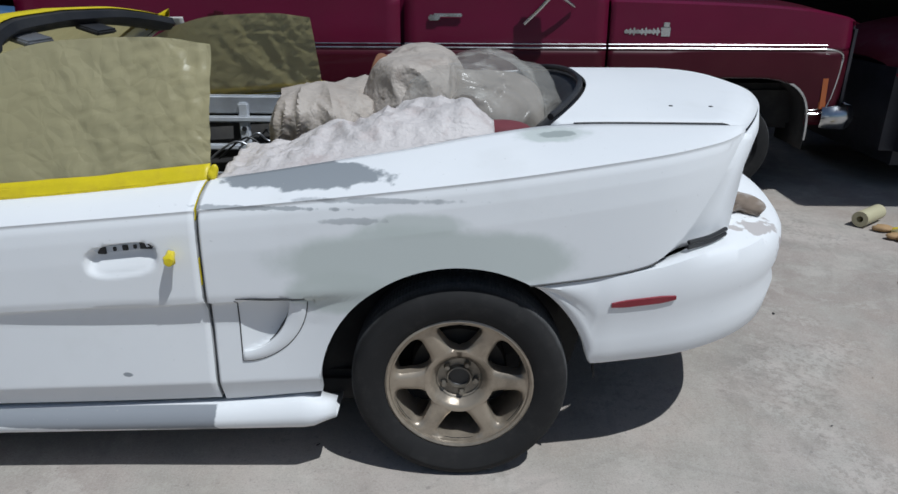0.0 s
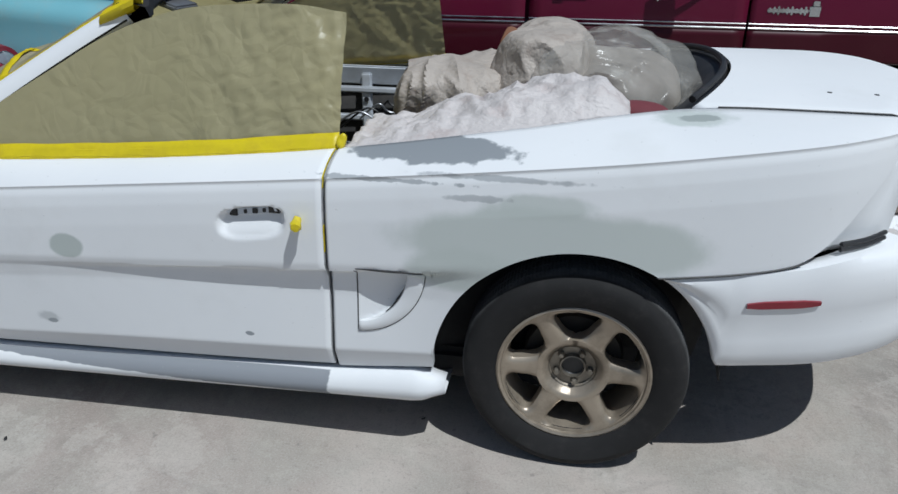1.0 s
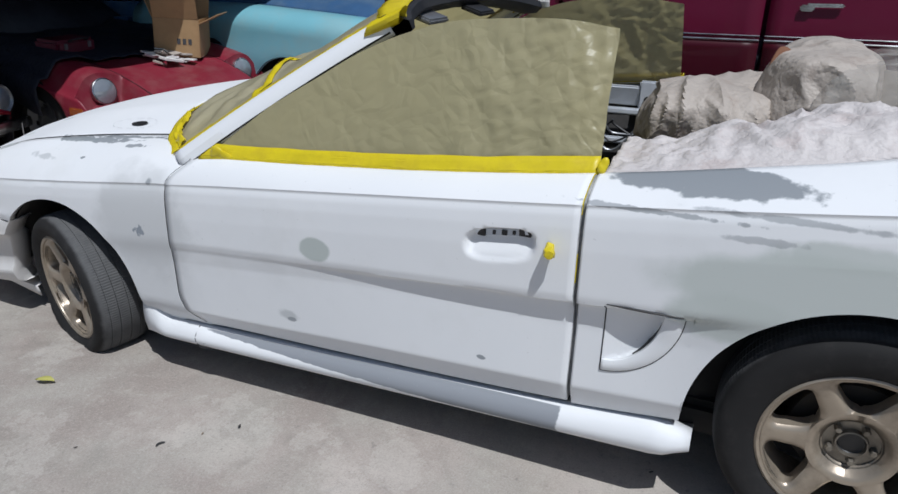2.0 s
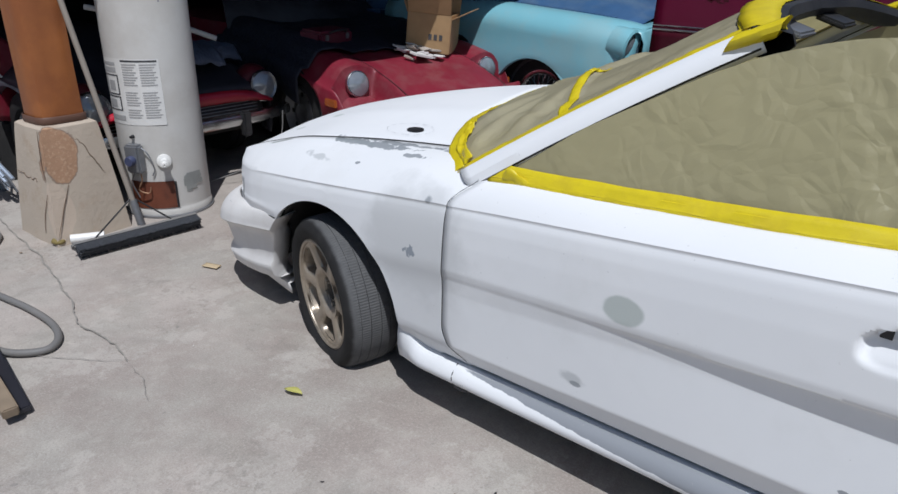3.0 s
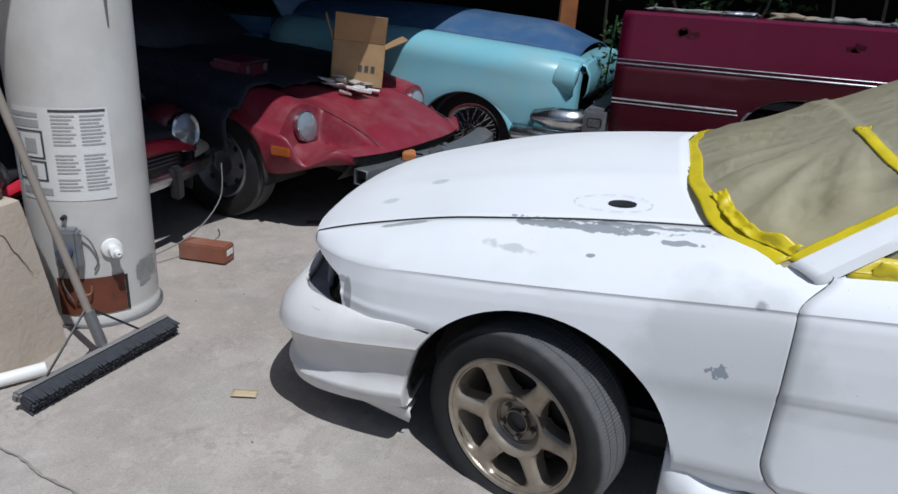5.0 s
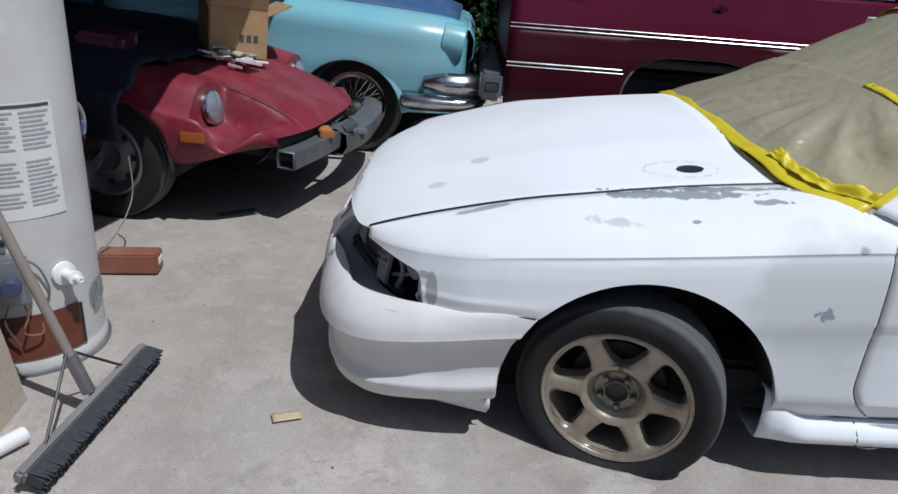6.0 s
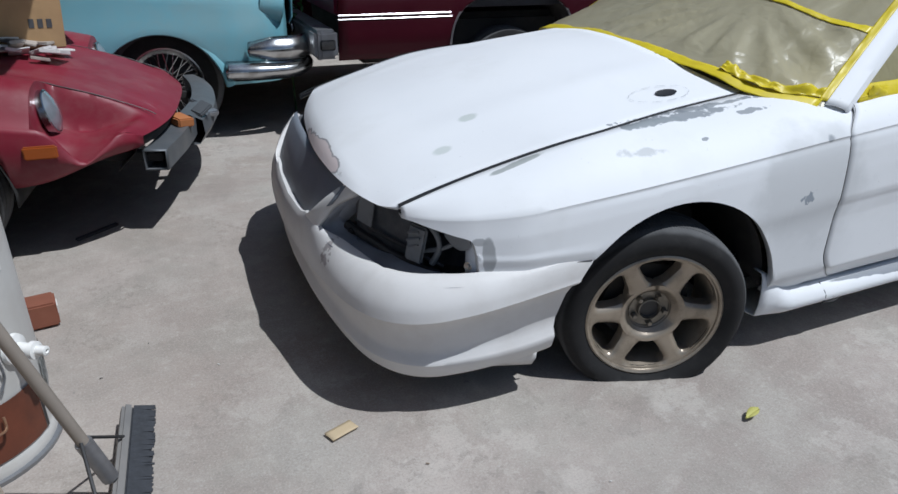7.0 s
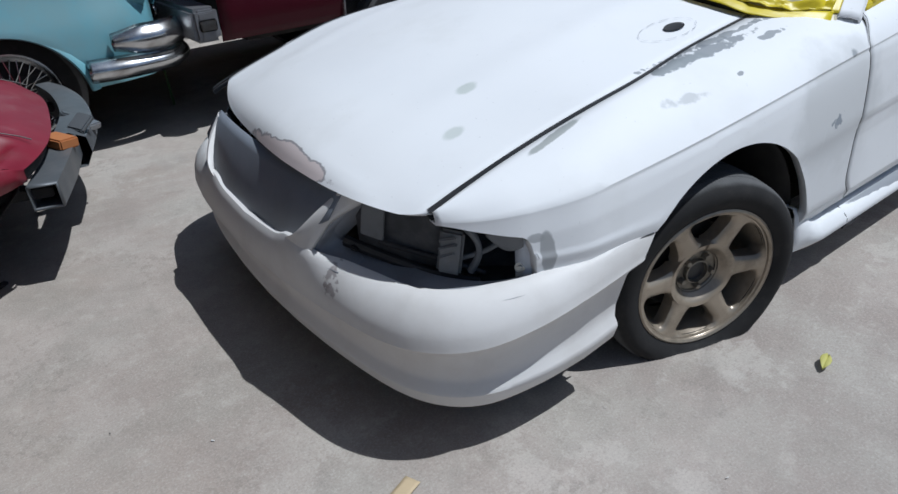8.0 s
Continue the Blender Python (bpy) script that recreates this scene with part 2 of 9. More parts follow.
    n.bump(n.math("ADD", n.noise(260.0, 2.0), n.math("MULTIPLY", fine, 0.6)), 0.08, 0.001)
    rough = n.math("ADD", 0.50, n.math("MULTIPLY", broad, 0.16))
    return n.done(col, rough, 0.0, Specular_IOR_Level=0.35)


def concrete():
    n = Nodes("weathered concrete")
    broad, mid, fine = n.noise(0.55, 6.0, 0.6), n.noise(3.2, 7.0, 0.62), n.noise(60.0, 5.0, 0.7)
    col = n.mix(n.step(broad, 0.38, 0.62), (0.276, 0.243, 0.220), (0.440, 0.400, 0.368))
    col = n.mix(n.step(mid, 0.40, 0.66), col, (0.345, 0.325, 0.295))
    col = n.mix(n.math("MULTIPLY", n.step(n.noise(1.3, 6.0, 0.65), 0.56, 0.70), 0.55), col, (0.215, 0.205, 0.19))
    col = n.mix(n.math("MULTIPLY", n.step(n.noise(5.5, 8.0, 0.7), 0.60, 0.72), 0.35), col, (0.46, 0.45, 0.425))
    col = n.mix(n.math("MULTIPLY", n.step(n.noise(0.9, 6.0, 0.65), 0.50, 0.70), 0.50), col, (0.345, 0.29, 0.245))
    col = n.mix(n.math("MULTIPLY", n.step(n.noise(2.1, 7.0, 0.7), 0.54, 0.68), 0.35), col, (0.47, 0.445, 0.405))
    swirl = n.add("ShaderNodeTexNoise")
    n.put(swirl.inputs["Vector"], n.at)
    for key, value in (("Scale", 1.7), ("Detail", 8.0), ("Roughness", 0.62), ("Distortion", 1.6)):
        swirl.inputs[key].default_value = value
    col = n.mix(n.math("MULTIPLY", n.step(swirl.outputs["Fac"], 0.52, 0.66), 0.32), col, (0.255, 0.24, 0.213))
    col = n.mix(n.math("MULTIPLY", n.step(swirl.outputs["Fac"], 0.46, 0.34), 0.32), col, (0.46, 0.435, 0.395))
    # worn skin with ragged borders, and pitted places where it has come off
    skin = n.step(n.noise(2.4, 11.0, 0.72), 0.545, 0.575)
    col = n.mix(n.math("MULTIPLY", skin, 0.30), col, (0.50, 0.475, 0.44))
    bare = n.math("MULTIPLY", n.step(n.noise(1.15, 9.0, 0.66), 0.53, 0.60), n.step(n.noise(34.0, 6.0, 0.7), 0.50, 0.58))
    col = n.mix(n.math("MULTIPLY", bare, 0.42), col, (0.20, 0.185, 0.165))
    # broad ragged patch before the old cars, browner and darker than the slab
    brown_patch = n.math("MULTIPLY", n.blob((-4.3, 0.25, 0.0), (1.0, 1.5, 1.0), 0.5, 1.6, 0.45), 0.34)
    col = n.mix(brown_patch, col, (0.20, 0.165, 0.14))
    grit = n.step(fine, 0.56, 0.70)
    col = n.mix(n.math("MULTIPLY", grit, 0.42), col, (0.19, 0.18, 0.165))
    speck = n.noise(170.0, 4.0, 0.75)
    col = n.mix(n.math("MULTIPLY", n.step(speck, 0.50, 0.66), 0.27), col, (0.54, 0.52, 0.485))
    col = n.mix(n.math("MULTIPLY", n.step(speck, 0.48, 0.34), 0.30), col, (0.17, 0.16, 0.15))
    mottle = n.noise(13.0, 9.0, 0.76)
    col = n.mix(n.math("MULTIPLY", n.step(mottle, 0.50, 0.72), 0.36), col, (0.50, 0.475, 0.435))
    col = n.mix(n.math("MULTIPLY", n.step(mottle, 0.47, 0.28), 0.36), col, (0.225, 0.21, 0.19))
    streak = n.step(n.noise(9.0, 7.0, 0.7, stretch=(1.0, 0.35, 1.0)), 0.55, 0.70)
    col = n.mix(n.math("MULTIPLY", streak, 0.38), col, (0.24, 0.225, 0.20))
    pits = n.step(n.noise(22.0, 3.0), 0.70, 0.74)
    col = n.mix(n.math("MULTIPLY", pits, 0.45), col, (0.16, 0.15, 0.145))
    wear = n.add("ShaderNodeTexVoronoi")
    wear.feature = "DISTANCE_TO_EDGE"
    n.put(wear.inputs["Vector"], n.at)
    wear.inputs["Scale"].default_value = 0.42
    hair = n.math("SUBTRACT", 1.0, n.step(n.math("ADD", wear.outputs["Distance"], n.math("MULTIPLY", n.noise(7.0, 6.0), 0.03)), 0.0155, 0.0195))
    col = n.mix(n.math("MULTIPLY", hair, 0.16), col, (0.20, 0.19, 0.175))
    n.bump(n.math("ADD", n.math("ADD", n.math("MULTIPLY", fine, 0.6), n.math("MULTIPLY", speck, 0.35)), n.math("MULTIPLY", mid, 1.2)), 0.5, 0.004)
    col = n.mix(1.0, col, (1.085, 1.06, 1.04), "MULTIPLY")
    return n.done(col, n.math("ADD", 0.78, n.math("MULTIPLY", mid, 0.15)))


def tread_rubber(name, crown):
    n = Nodes(name)
    col = n.mix(n.noise(7.0, 5.0), (0.011, 0.0107, 0.0112), (0.025, 0.0243, 0.0245))
    col = n.mix(n.math("MULTIPLY", n.step(n.noise(14.0, 6.0, 0.7), 0.5, 0.75), 0.15), col, (0.10, 0.092, 0.084))
    # the tread is scuffed and grey with dust
    flat = n.add("ShaderNodeVectorMath", op="MULTIPLY")
    n.put(flat.inputs[0], n.at)
    flat.inputs[1].default_value = (1.0, 0.0, 1.0)
    reach = n.add("ShaderNodeVectorMath", op="LENGTH")
    n.put(reach.inputs[0], flat.outputs[0])
    tread = n.step(n.math("ADD", reach.outputs["Value"], n.math("MULTIPLY", n.noise(25.0, 4.0), 0.008)), crown - 0.0105, crown)
    col = n.mix(n.math("MULTIPLY", tread, 0.85), col, n.mix(n.noise(30.0, 5.0, 0.7), (0.075, 0.076, 0.08), (0.155, 0.155, 0.155)))
    n.bump(n.noise(120.0, 4.0), 0.3, 0.001)
    return n.done(col, 0.82, Specular_IOR_Level=0.3)


def paper(name, pale, gloss):
    n = Nodes(name)
    col = n.mix(n.noise(3.0, 5.0), (0.490, 0.440, 0.245), (0.570, 0.520, 0.315))
    col = n.mix(pale, col, (0.70, 0.645, 0.49))
    col = n.mix(n.math("MULTIPLY", n.noise(30.0, 5.0), 0.35), col, (0.57, 0.52, 0.34))
    # crumpling: sharp-edged facets at two sizes, deeper where the paper hangs loose behind the door
    sway = n.add("ShaderNodeTexNoise")
    n.put(sway.inputs["Vector"], n.at)
    sway.inputs["Scale"].default_value = 5.0
    bent = n.add("ShaderNodeVectorMath", op="MULTIPLY_ADD")
    n.put(bent.inputs[0], sway.outputs["Color"])
    bent.inputs[1].default_value = (0.16, 0.16, 0.16)
    n.put(bent.inputs[2], n.at)
    facets = []
    for size in (8.0, 21.0):
        cells = n.add("ShaderNodeTexVoronoi")
        cells.feature = "DISTANCE_TO_EDGE"
        n.put(cells.inputs["Vector"], bent.outputs[0])
        cells.inputs["Scale"].default_value = size
        facets.append(cells.outputs["Distance"])
    place = n.add("ShaderNodeSeparateXYZ")
    n.put(place.inputs[0], n.at)
    loose = n.math("ADD", 0.38, n.math("MULTIPLY", n.step(n.math("ADD", place.outputs["X"], n.math("MULTIPLY", n.noise(3.0), 0.4)), -1.25, -0.65), 0.34))
    n.bump(n.math("MULTIPLY", loose, n.math("ADD", facets[0], n.math("MULTIPLY", facets[1], 0.55))), 0.42, 0.035)
    mat = n.done(col, gloss, Specular_IOR_Level=0.5)
    # thin paper lets some light through
    glow, both = n.add("ShaderNodeBsdfTranslucent"), n.add("ShaderNodeMixShader")
    n.put(glow.inputs["Color"], (0.74, 0.65, 0.32))
    both.inputs[0].default_value = 0.46
    n.put(both.inputs[1], n.bsdf.outputs[0]).put(both.inputs[2], glow.outputs[0])
    n.put(n.tree.nodes["Material Output"].inputs["Surface"], both.outputs[0])
    return mat


def cloth(name, colour, stain):
    n = Nodes(name)
    col = n.mix(n.noise(6.0, 6.0), tuple(c * 0.8 for c in colour), colour)
    col = n.mix(n.math("MULTIPLY", n.step(n.noise(9.0, 6.0, 0.7), 0.5, 0.7), 0.55), col, stain)
    ridge = n.math("ABSOLUTE", n.math("SUBTRACT", n.noise(16.0, 3.0, 0.5, stretch=(1.0, 1.6, 1.0)), 0.5))
    small = n.math("ABSOLUTE", n.math("SUBTRACT", n.noise(38.0, 3.0, 0.5), 0.5))
    n.bump(n.math("ADD", n.math("MULTIPLY", ridge, 2.0), n.math("MULTIPLY", small, 0.6)), 0.6, 0.014)
    return n.done(col, 0.6)


def film():
    n = Nodes("clear plastic film")
    n.bump(n.noise(14.0, 5.0, 0.6), 0.8, 0.01)
    n.put(n.bsdf.inputs["Alpha"], n.math("ADD", 0.22, n.math("MULTIPLY", n.step(n.noise(7.0, 6.0, 0.7), 0.5, 0.75), 0.35)))
    return n.done((0.62, 0.60, 0.55), 0.18)


WHITE = car_white()
CONCRETE = concrete()
RUBBER = tread_rubber("dusty tyre rubber", 0.303)
FLAT_RUBBER = tread_rubber("scuffed rubber of the flat tyre", 0.280)
# the windscreen's copy is paler: direct sun is put into its colour
PAPER, SUNLIT_PAPER = paper("masking paper", 0.0, 0.37), paper("sunlit masking paper", 0.55, 0.34)
TAPE = simple("yellow masking tape", (0.66, 0.53, 0.008), 0.42, vary=0.16, scale=18, fine=60, bump=0.5, dirt=(0.50, 0.37, 0.02), dirt_amount=0.45, dirt_scale=14)
BLACK = simple("black plastic", (0.018, 0.018, 0.02), 0.5, vary=0.4, dirt=(0.06, 0.058, 0.055), dirt_amount=0.5)
GREY_PRIMER = simple("dark grey primer", (0.19, 0.21, 0.245), 0.62, vary=0.18, dirt=(0.16, 0.165, 0.175), dirt_amount=0.4)
SOOT = simple("grimy underbody", (0.022, 0.021, 0.021), 0.9, vary=0.4, dirt=(0.06, 0.055, 0.05), dirt_amount=0.6)
RIM = simple("bronze-grey alloy", (0.385, 0.325, 0.255), 0.34, 0.45, vary=0.16, scale=14, dirt=(0.11, 0.095, 0.075), dirt_amount=0.55, dirt_scale=9)
CHROME = simple("dull chrome", (0.58, 0.60, 0.62), 0.24, 1.0, vary=0.16, dirt=(0.20, 0.18, 0.16), dirt_amount=0.55, dirt_scale=8)
STEEL = simple("grey steel", (0.30, 0.31, 0.33), 0.45, 0.7, vary=0.2, dirt=(0.12, 0.10, 0.09), dirt_amount=0.5)
BARE_WHITE = simple("white inner metal", (0.62, 0.65, 0.70), 0.5, vary=0.12, dirt=(0.35, 0.35, 0.36), dirt_amount=0.5)
CRIMSON = simple("crimson truck paint", (0.112, 0.003, 0.026), 0.38, 0.0, Specular_IOR_Level=0.25, vary=0.18, scale=2.5, coat=0.15, bump=0.04, dirt=(0.10, 0.02, 0.035), dirt_amount=0.15)
DARK_CRIMSON = simple("deep maroon paint", (0.052, 0.0025, 0.010), 0.42, 0.0, Specular_IOR_Level=0.2, vary=0.2, scale=2.5, coat=0.1, bump=0.04, dirt=(0.07, 0.02, 0.02), dirt_amount=0.15)
OLD_RED = simple("faded dusty red paint", (0.20, 0.012, 0.028), 0.52, vary=0.22, scale=4, coat=0.10, bump=0.08, dirt=(0.25, 0.10, 0.10), dirt_amount=0.36, dirt_scale=6)
SKY_BLUE = simple("pale blue car paint", (0.215, 0.49, 0.57), 0.32, vary=0.10, scale=3, coat=0.3, bump=0.05, dirt=(0.30, 0.40, 0.40), dirt_amount=0.4)
NAVY = simple("dark blue faded paint", (0.045, 0.11, 0.23), 0.4, vary=0.3, scale=5, coat=0.2, dirt=(0.13, 0.19, 0.26), dirt_amount=0.5)
DARK_CAR = simple("dark dusty paint", (0.02, 0.02, 0.027), 0.5, vary=0.4, dirt=(0.05, 0.05, 0.062), dirt_amount=0.5)
AMBER = simple("amber lens", (0.38, 0.095, 0.02), 0.25, vary=0.12, coat=0.4)
RED_LENS = simple("red lens", (0.21, 0.004, 0.018), 0.3, vary=0.2, coat=0.3, dirt=(0.30, 0.10, 0.10), dirt_amount=0.3)
LENS = simple("headlight glass", (0.30, 0.33, 0.36), 0.08, 0.35, vary=0.25, scale=30, bump=0.5, fine=90, coat=0.8)
CARD = simple("brown cardboard", (0.40, 0.255, 0.125), 0.8, vary=0.15, dirt=(0.26, 0.16, 0.08), dirt_amount=0.4)
ENAMEL = simple("greyed white enamel", (0.60, 0.585, 0.555), 0.42, vary=0.07, scale=3, dirt=(0.47, 0.44, 0.40), dirt_amount=0.45, dirt_scale=4)
LABEL = simple("printed paper label", (0.70, 0.69, 0.665), 0.6, vary=0.06, dirt=(0.55, 0.52, 0.47), dirt_amount=0.4)
INK = simple("faded black ink", (0.06, 0.06, 0.065), 0.7, vary=0.3)
PALE_INK = simple("pale print", (0.36, 0.355, 0.35), 0.7, vary=0.2, scale=120)
RUST = simple("rusty brown panel", (0.155, 0.045, 0.022), 0.6, vary=0.35, scale=12, dirt=(0.07, 0.025, 0.015), dirt_amount=0.6, dirt_scale=7)
POST = simple("orange-brown stained wood", (0.34, 0.115, 0.030), 0.55, vary=0.25, scale=6, dirt=(0.20, 0.06, 0.02), dirt_amount=0.5, dirt_scale=5)


def plaster():
    """Tan plaster with reddish and pale patches, outlined by fine cracks."""
    n = Nodes("patched tan plaster")
    col = n.mix(n.noise(4.0, 5.0), (0.43, 0.36, 0.285), (0.52, 0.44, 0.355))
    col = n.mix(n.math("MULTIPLY", n.step(n.noise(7.0, 6.0, 0.65), 0.5, 0.72), 0.5), col, (0.37, 0.27, 0.19))
    pale = n.blob((-4.21, -1.13, 0.17), (0.06, 0.07, 0.14), 0.16, 8.0, 0.05)
    col = n.mix(n.math("MULTIPLY", pale, 0.75), col, (0.56, 0.455, 0.36))
    for wide, shade, amount in ((1.06, (0.19, 0.12, 0.085), 0.75), (1.0, (0.40, 0.235, 0.14), 0.9)):
        patch = n.blob((-4.25, -1.068, 0.43), (0.07 * wide, 0.084 * wide, 0.130 * wide), 0.26, 8.0, 0.03)
        col = n.mix(n.math("MULTIPLY", patch, amount), col, shade)
    pebble = n.math("MULTIPLY", n.step(n.noise(70.0, 3.0), 0.52, 0.62), n.math("MULTIPLY", patch, 0.5))
    col = n.mix(pebble, col, (0.52, 0.36, 0.24))
    n.bump(n.math("ADD", n.noise(45.0, 5.0, 0.65), n.math("MULTIPLY", n.noise(6.0, 4.0), 1.5)), 0.5, 0.006)
    return n.done(col, 0.88)


PIER = plaster()
WOOD = simple("weathered grey-brown wood", (0.235, 0.18, 0.125), 0.7, vary=0.3, scale=15)
BRISTLE = simple("dark grey bristle", (0.035, 0.038, 0.045), 0.85, vary=0.5, scale=60, fine=220, bump=0.8)
BRICK = simple("red-brown block", (0.235, 0.085, 0.05), 0.8, vary=0.2, scale=12, dirt=(0.30, 0.19, 0.15), dirt_amount=0.4)
WHITE_PLASTIC = simple("white plastic", (0.78, 0.77, 0.74), 0.4, vary=0.05)
HOSE = simple("grey rubber hose", (0.17, 0.165, 0.16), 0.6, vary=0.15, dirt=(0.27, 0.25, 0.23), dirt_amount=0.5)
LEAF = simple("dry yellow leaf", (0.45, 0.43, 0.12), 0.6, vary=0.2, scale=60)
SCRAP = simple("blue-grey sheet metal", (0.42, 0.48, 0.57), 0.4, 0.5, vary=0.35, scale=8, dirt=(0.10, 0.11, 0.13), dirt_amount=0.6)
# near-black: the deep shade inside the shed is put into this colour
SHED = simple("near-black shade boards", (0.014, 0.012, 0.012), 0.9, vary=0.4, scale=2)
FOLIAGE = simple("dark leaves", (0.035, 0.085, 0.02), 0.55, vary=0.5, scale=20)
CANVAS = cloth("beige canvas", (0.47, 0.415, 0.365), (0.28, 0.21, 0.17))
SHEET = cloth("pale dusty plastic sheet", (0.66, 0.615, 0.60), (0.45, 0.365, 0.345))
FILM = film()
MAROON_CLOTH = simple("maroon cloth", (0.16, 0.035, 0.045), 0.85, vary=0.3)
GAP_TAPE = simple("dirty grey tape", (0.30, 0.31, 0.32), 0.6, vary=0.25, scale=30, dirt=(0.55, 0.55, 0.55), dirt_amount=0.6, dirt_scale=20)
BUCKET = simple("dark grey lamp bay", (0.055, 0.058, 0.064), 0.6, vary=0.4, dirt=(0.14, 0.14, 0.145), dirt_amount=0.6, dirt_scale=9)
TAN_CARD = simple("pale tan cardboard", (0.52, 0.41, 0.26), 0.8, vary=0.12)
SHADE_CLOTH = cloth("dark blue shade cloth", (0.022, 0.025, 0.040), (0.010, 0.010, 0.014))
UPPER = simple("brown boards", (0.13, 0.10, 0.075), 0.8, vary=0.25, scale=3)
LEDGE = simple("blue-grey primer", (0.27, 0.28, 0.31), 0.6, vary=0.2, dirt=(0.17, 0.17, 0.175), dirt_amount=0.4, dirt_scale=12)
CARRIER = simple("grey moulded lamp carrier", (0.19, 0.197, 0.205), 0.55, vary=0.25, dirt=(0.12, 0.115, 0.11), dirt_amount=0.5, dirt_scale=14)


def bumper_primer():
    n = Nodes("greyed off-white primer")
    # warmer and greyer all over than the white of the body
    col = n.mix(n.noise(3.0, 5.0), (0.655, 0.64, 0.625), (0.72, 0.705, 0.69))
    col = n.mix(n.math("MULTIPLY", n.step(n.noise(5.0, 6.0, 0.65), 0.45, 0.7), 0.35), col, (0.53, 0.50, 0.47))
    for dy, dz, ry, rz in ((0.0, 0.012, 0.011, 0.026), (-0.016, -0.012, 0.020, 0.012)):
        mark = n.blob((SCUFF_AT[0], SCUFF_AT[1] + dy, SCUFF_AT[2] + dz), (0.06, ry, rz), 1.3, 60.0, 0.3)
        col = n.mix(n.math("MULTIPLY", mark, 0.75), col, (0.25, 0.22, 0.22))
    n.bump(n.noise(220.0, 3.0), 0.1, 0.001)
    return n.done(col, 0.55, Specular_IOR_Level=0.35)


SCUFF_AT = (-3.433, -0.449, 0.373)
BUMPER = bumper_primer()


# ---- ground and shed ----
def slab_z(x, y):
    """Height of the slab: uneven, with a low swell under the car's tail."""
    if max(abs(x), abs(y)) > 9:
        return 0.0
    return 0.004 * bump3(x, y, 0, 0.7) + 0.030 * smooth(-2.2, -0.9, x) * smooth(1.6, 0.5, x) * smooth(1.4, 0.6, y) * smooth(-4.0, -2.0, y)


bm = bmesh.new()
steps = [-400, -60, -20, -10] + [x * 0.5 for x in range(-16, 17)] + [10, 20, 60, 400]
grid(bm, [[(x, y, slab_z(x, y)) for x in steps] for y in steps], flip=True)
tagged(new("ground", finish("ground", bm, CONCRETE, fix=True)), "weathered grey concrete yard with stains and cracks", "ground", kind="structure")

# cracks: thin, uneven dark lines worn into the slab
def crack(points, width, seed):
    r = random.Random(seed)
    pts = spline(points, 14)
    rows = []
    for i, p in enumerate(pts):
        d = (pts[min(i + 1, len(pts) - 1)] - pts[max(i - 1, 0)]).normalized()
        a = Vector((-d.y, d.x, 0))
        w = width * (0.35 + 0.9 * r.random()) * min(1, 4 * i / len(pts) + 0.2, 4 * (1 - i / len(pts)) + 0.2)
        p = p + a * (0.016 * bump3(p.x, p.y, seed, 9.0) + 0.006 * bump3(p.x, p.y, seed, 31.0) + r.uniform(-1, 1) * 0.0018)
        rows.append([(p.x - a.x * w, p.y - a.y * w, 0.0065), (p.x + a.x * w, p.y + a.y * w, 0.0065)])
    bm = bmesh.new()
    grid(bm, rows, flip=True)
    single("ground_crack", bm, CRACK, "dark ragged crack in the concrete slab", "crack", kind="structure", fix=False)


CRACK = simple("crack dirt", (0.275, 0.255, 0.23), 0.95, vary=0.35, scale=30)
crack([(-5.07, -1.20, 0), (-4.71, -1.24, 0), (-4.27, -1.27, 0), (-3.94, -1.30, 0), (-3.64, -1.35, 0), (-3.37, -1.41, 0), (-3.25, -1.39, 0), (-3.02, -1.40, 0), (-2.97, -1.41, 0)], 0.0042, 3)
crack([(-2.97, -1.41, 0), (-3.11, -1.52, 0), (-3.26, -1.64, 0)], 0.0013, 4)
crack([(-2.94, -1.41, 0), (-2.79, -1.44, 0), (-2.69, -1.47, 0)], 0.0013, 5)

# the open shed behind: roof slabs, back and end walls
def slab(name, lo, hi, material, label, category):
    bm = bmesh.new()
    size = [b - a for a, b in zip(lo, hi)]
    box(bm, size, Matrix.Translation([(a + b) / 2 for a, b in zip(lo, hi)]))
    return single(name, bm, material, label, category, kind="structure")


# roof out of view; its edge follows the shade line on the old cars
edge = [(-11.0, -1.40), (-4.08, -1.40), (-3.83, 0.12), (-3.83, 0.99), (-3.85, 1.60), (-3.78, 2.0), (-3.74, 2.4), (-3.74, 4.3), (-11.0, 4.3)]
bm = bmesh.new()
grid(bm, [[(x, y, z) for x, y in edge] for z in (2.10, 2.20)], close=True)
bm.faces.new([bm.verts.new((x, y, 2.10)) for x, y in edge])
bm.faces.new([bm.verts.new((x, y, 2.20)) for x, y in edge])
bmesh.ops.remove_doubles(bm, verts=bm.verts, dist=1e-4)
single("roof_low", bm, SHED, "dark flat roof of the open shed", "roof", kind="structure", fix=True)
# two more unseen roofs, added to shade the ground beyond and behind the truck
slab("shade_roof_east", (3.04, 1.01, 2.20), (9.0, 4.3, 2.30), SHED, "unseen flat roof added to shade the ground beyond the truck", "roof")
slab("shade_roof_back", (-11.0, 4.305, 2.25), (9.0, 8.2, 2.35), SHED, "unseen dark roof added to shade the back of the shed", "roof")
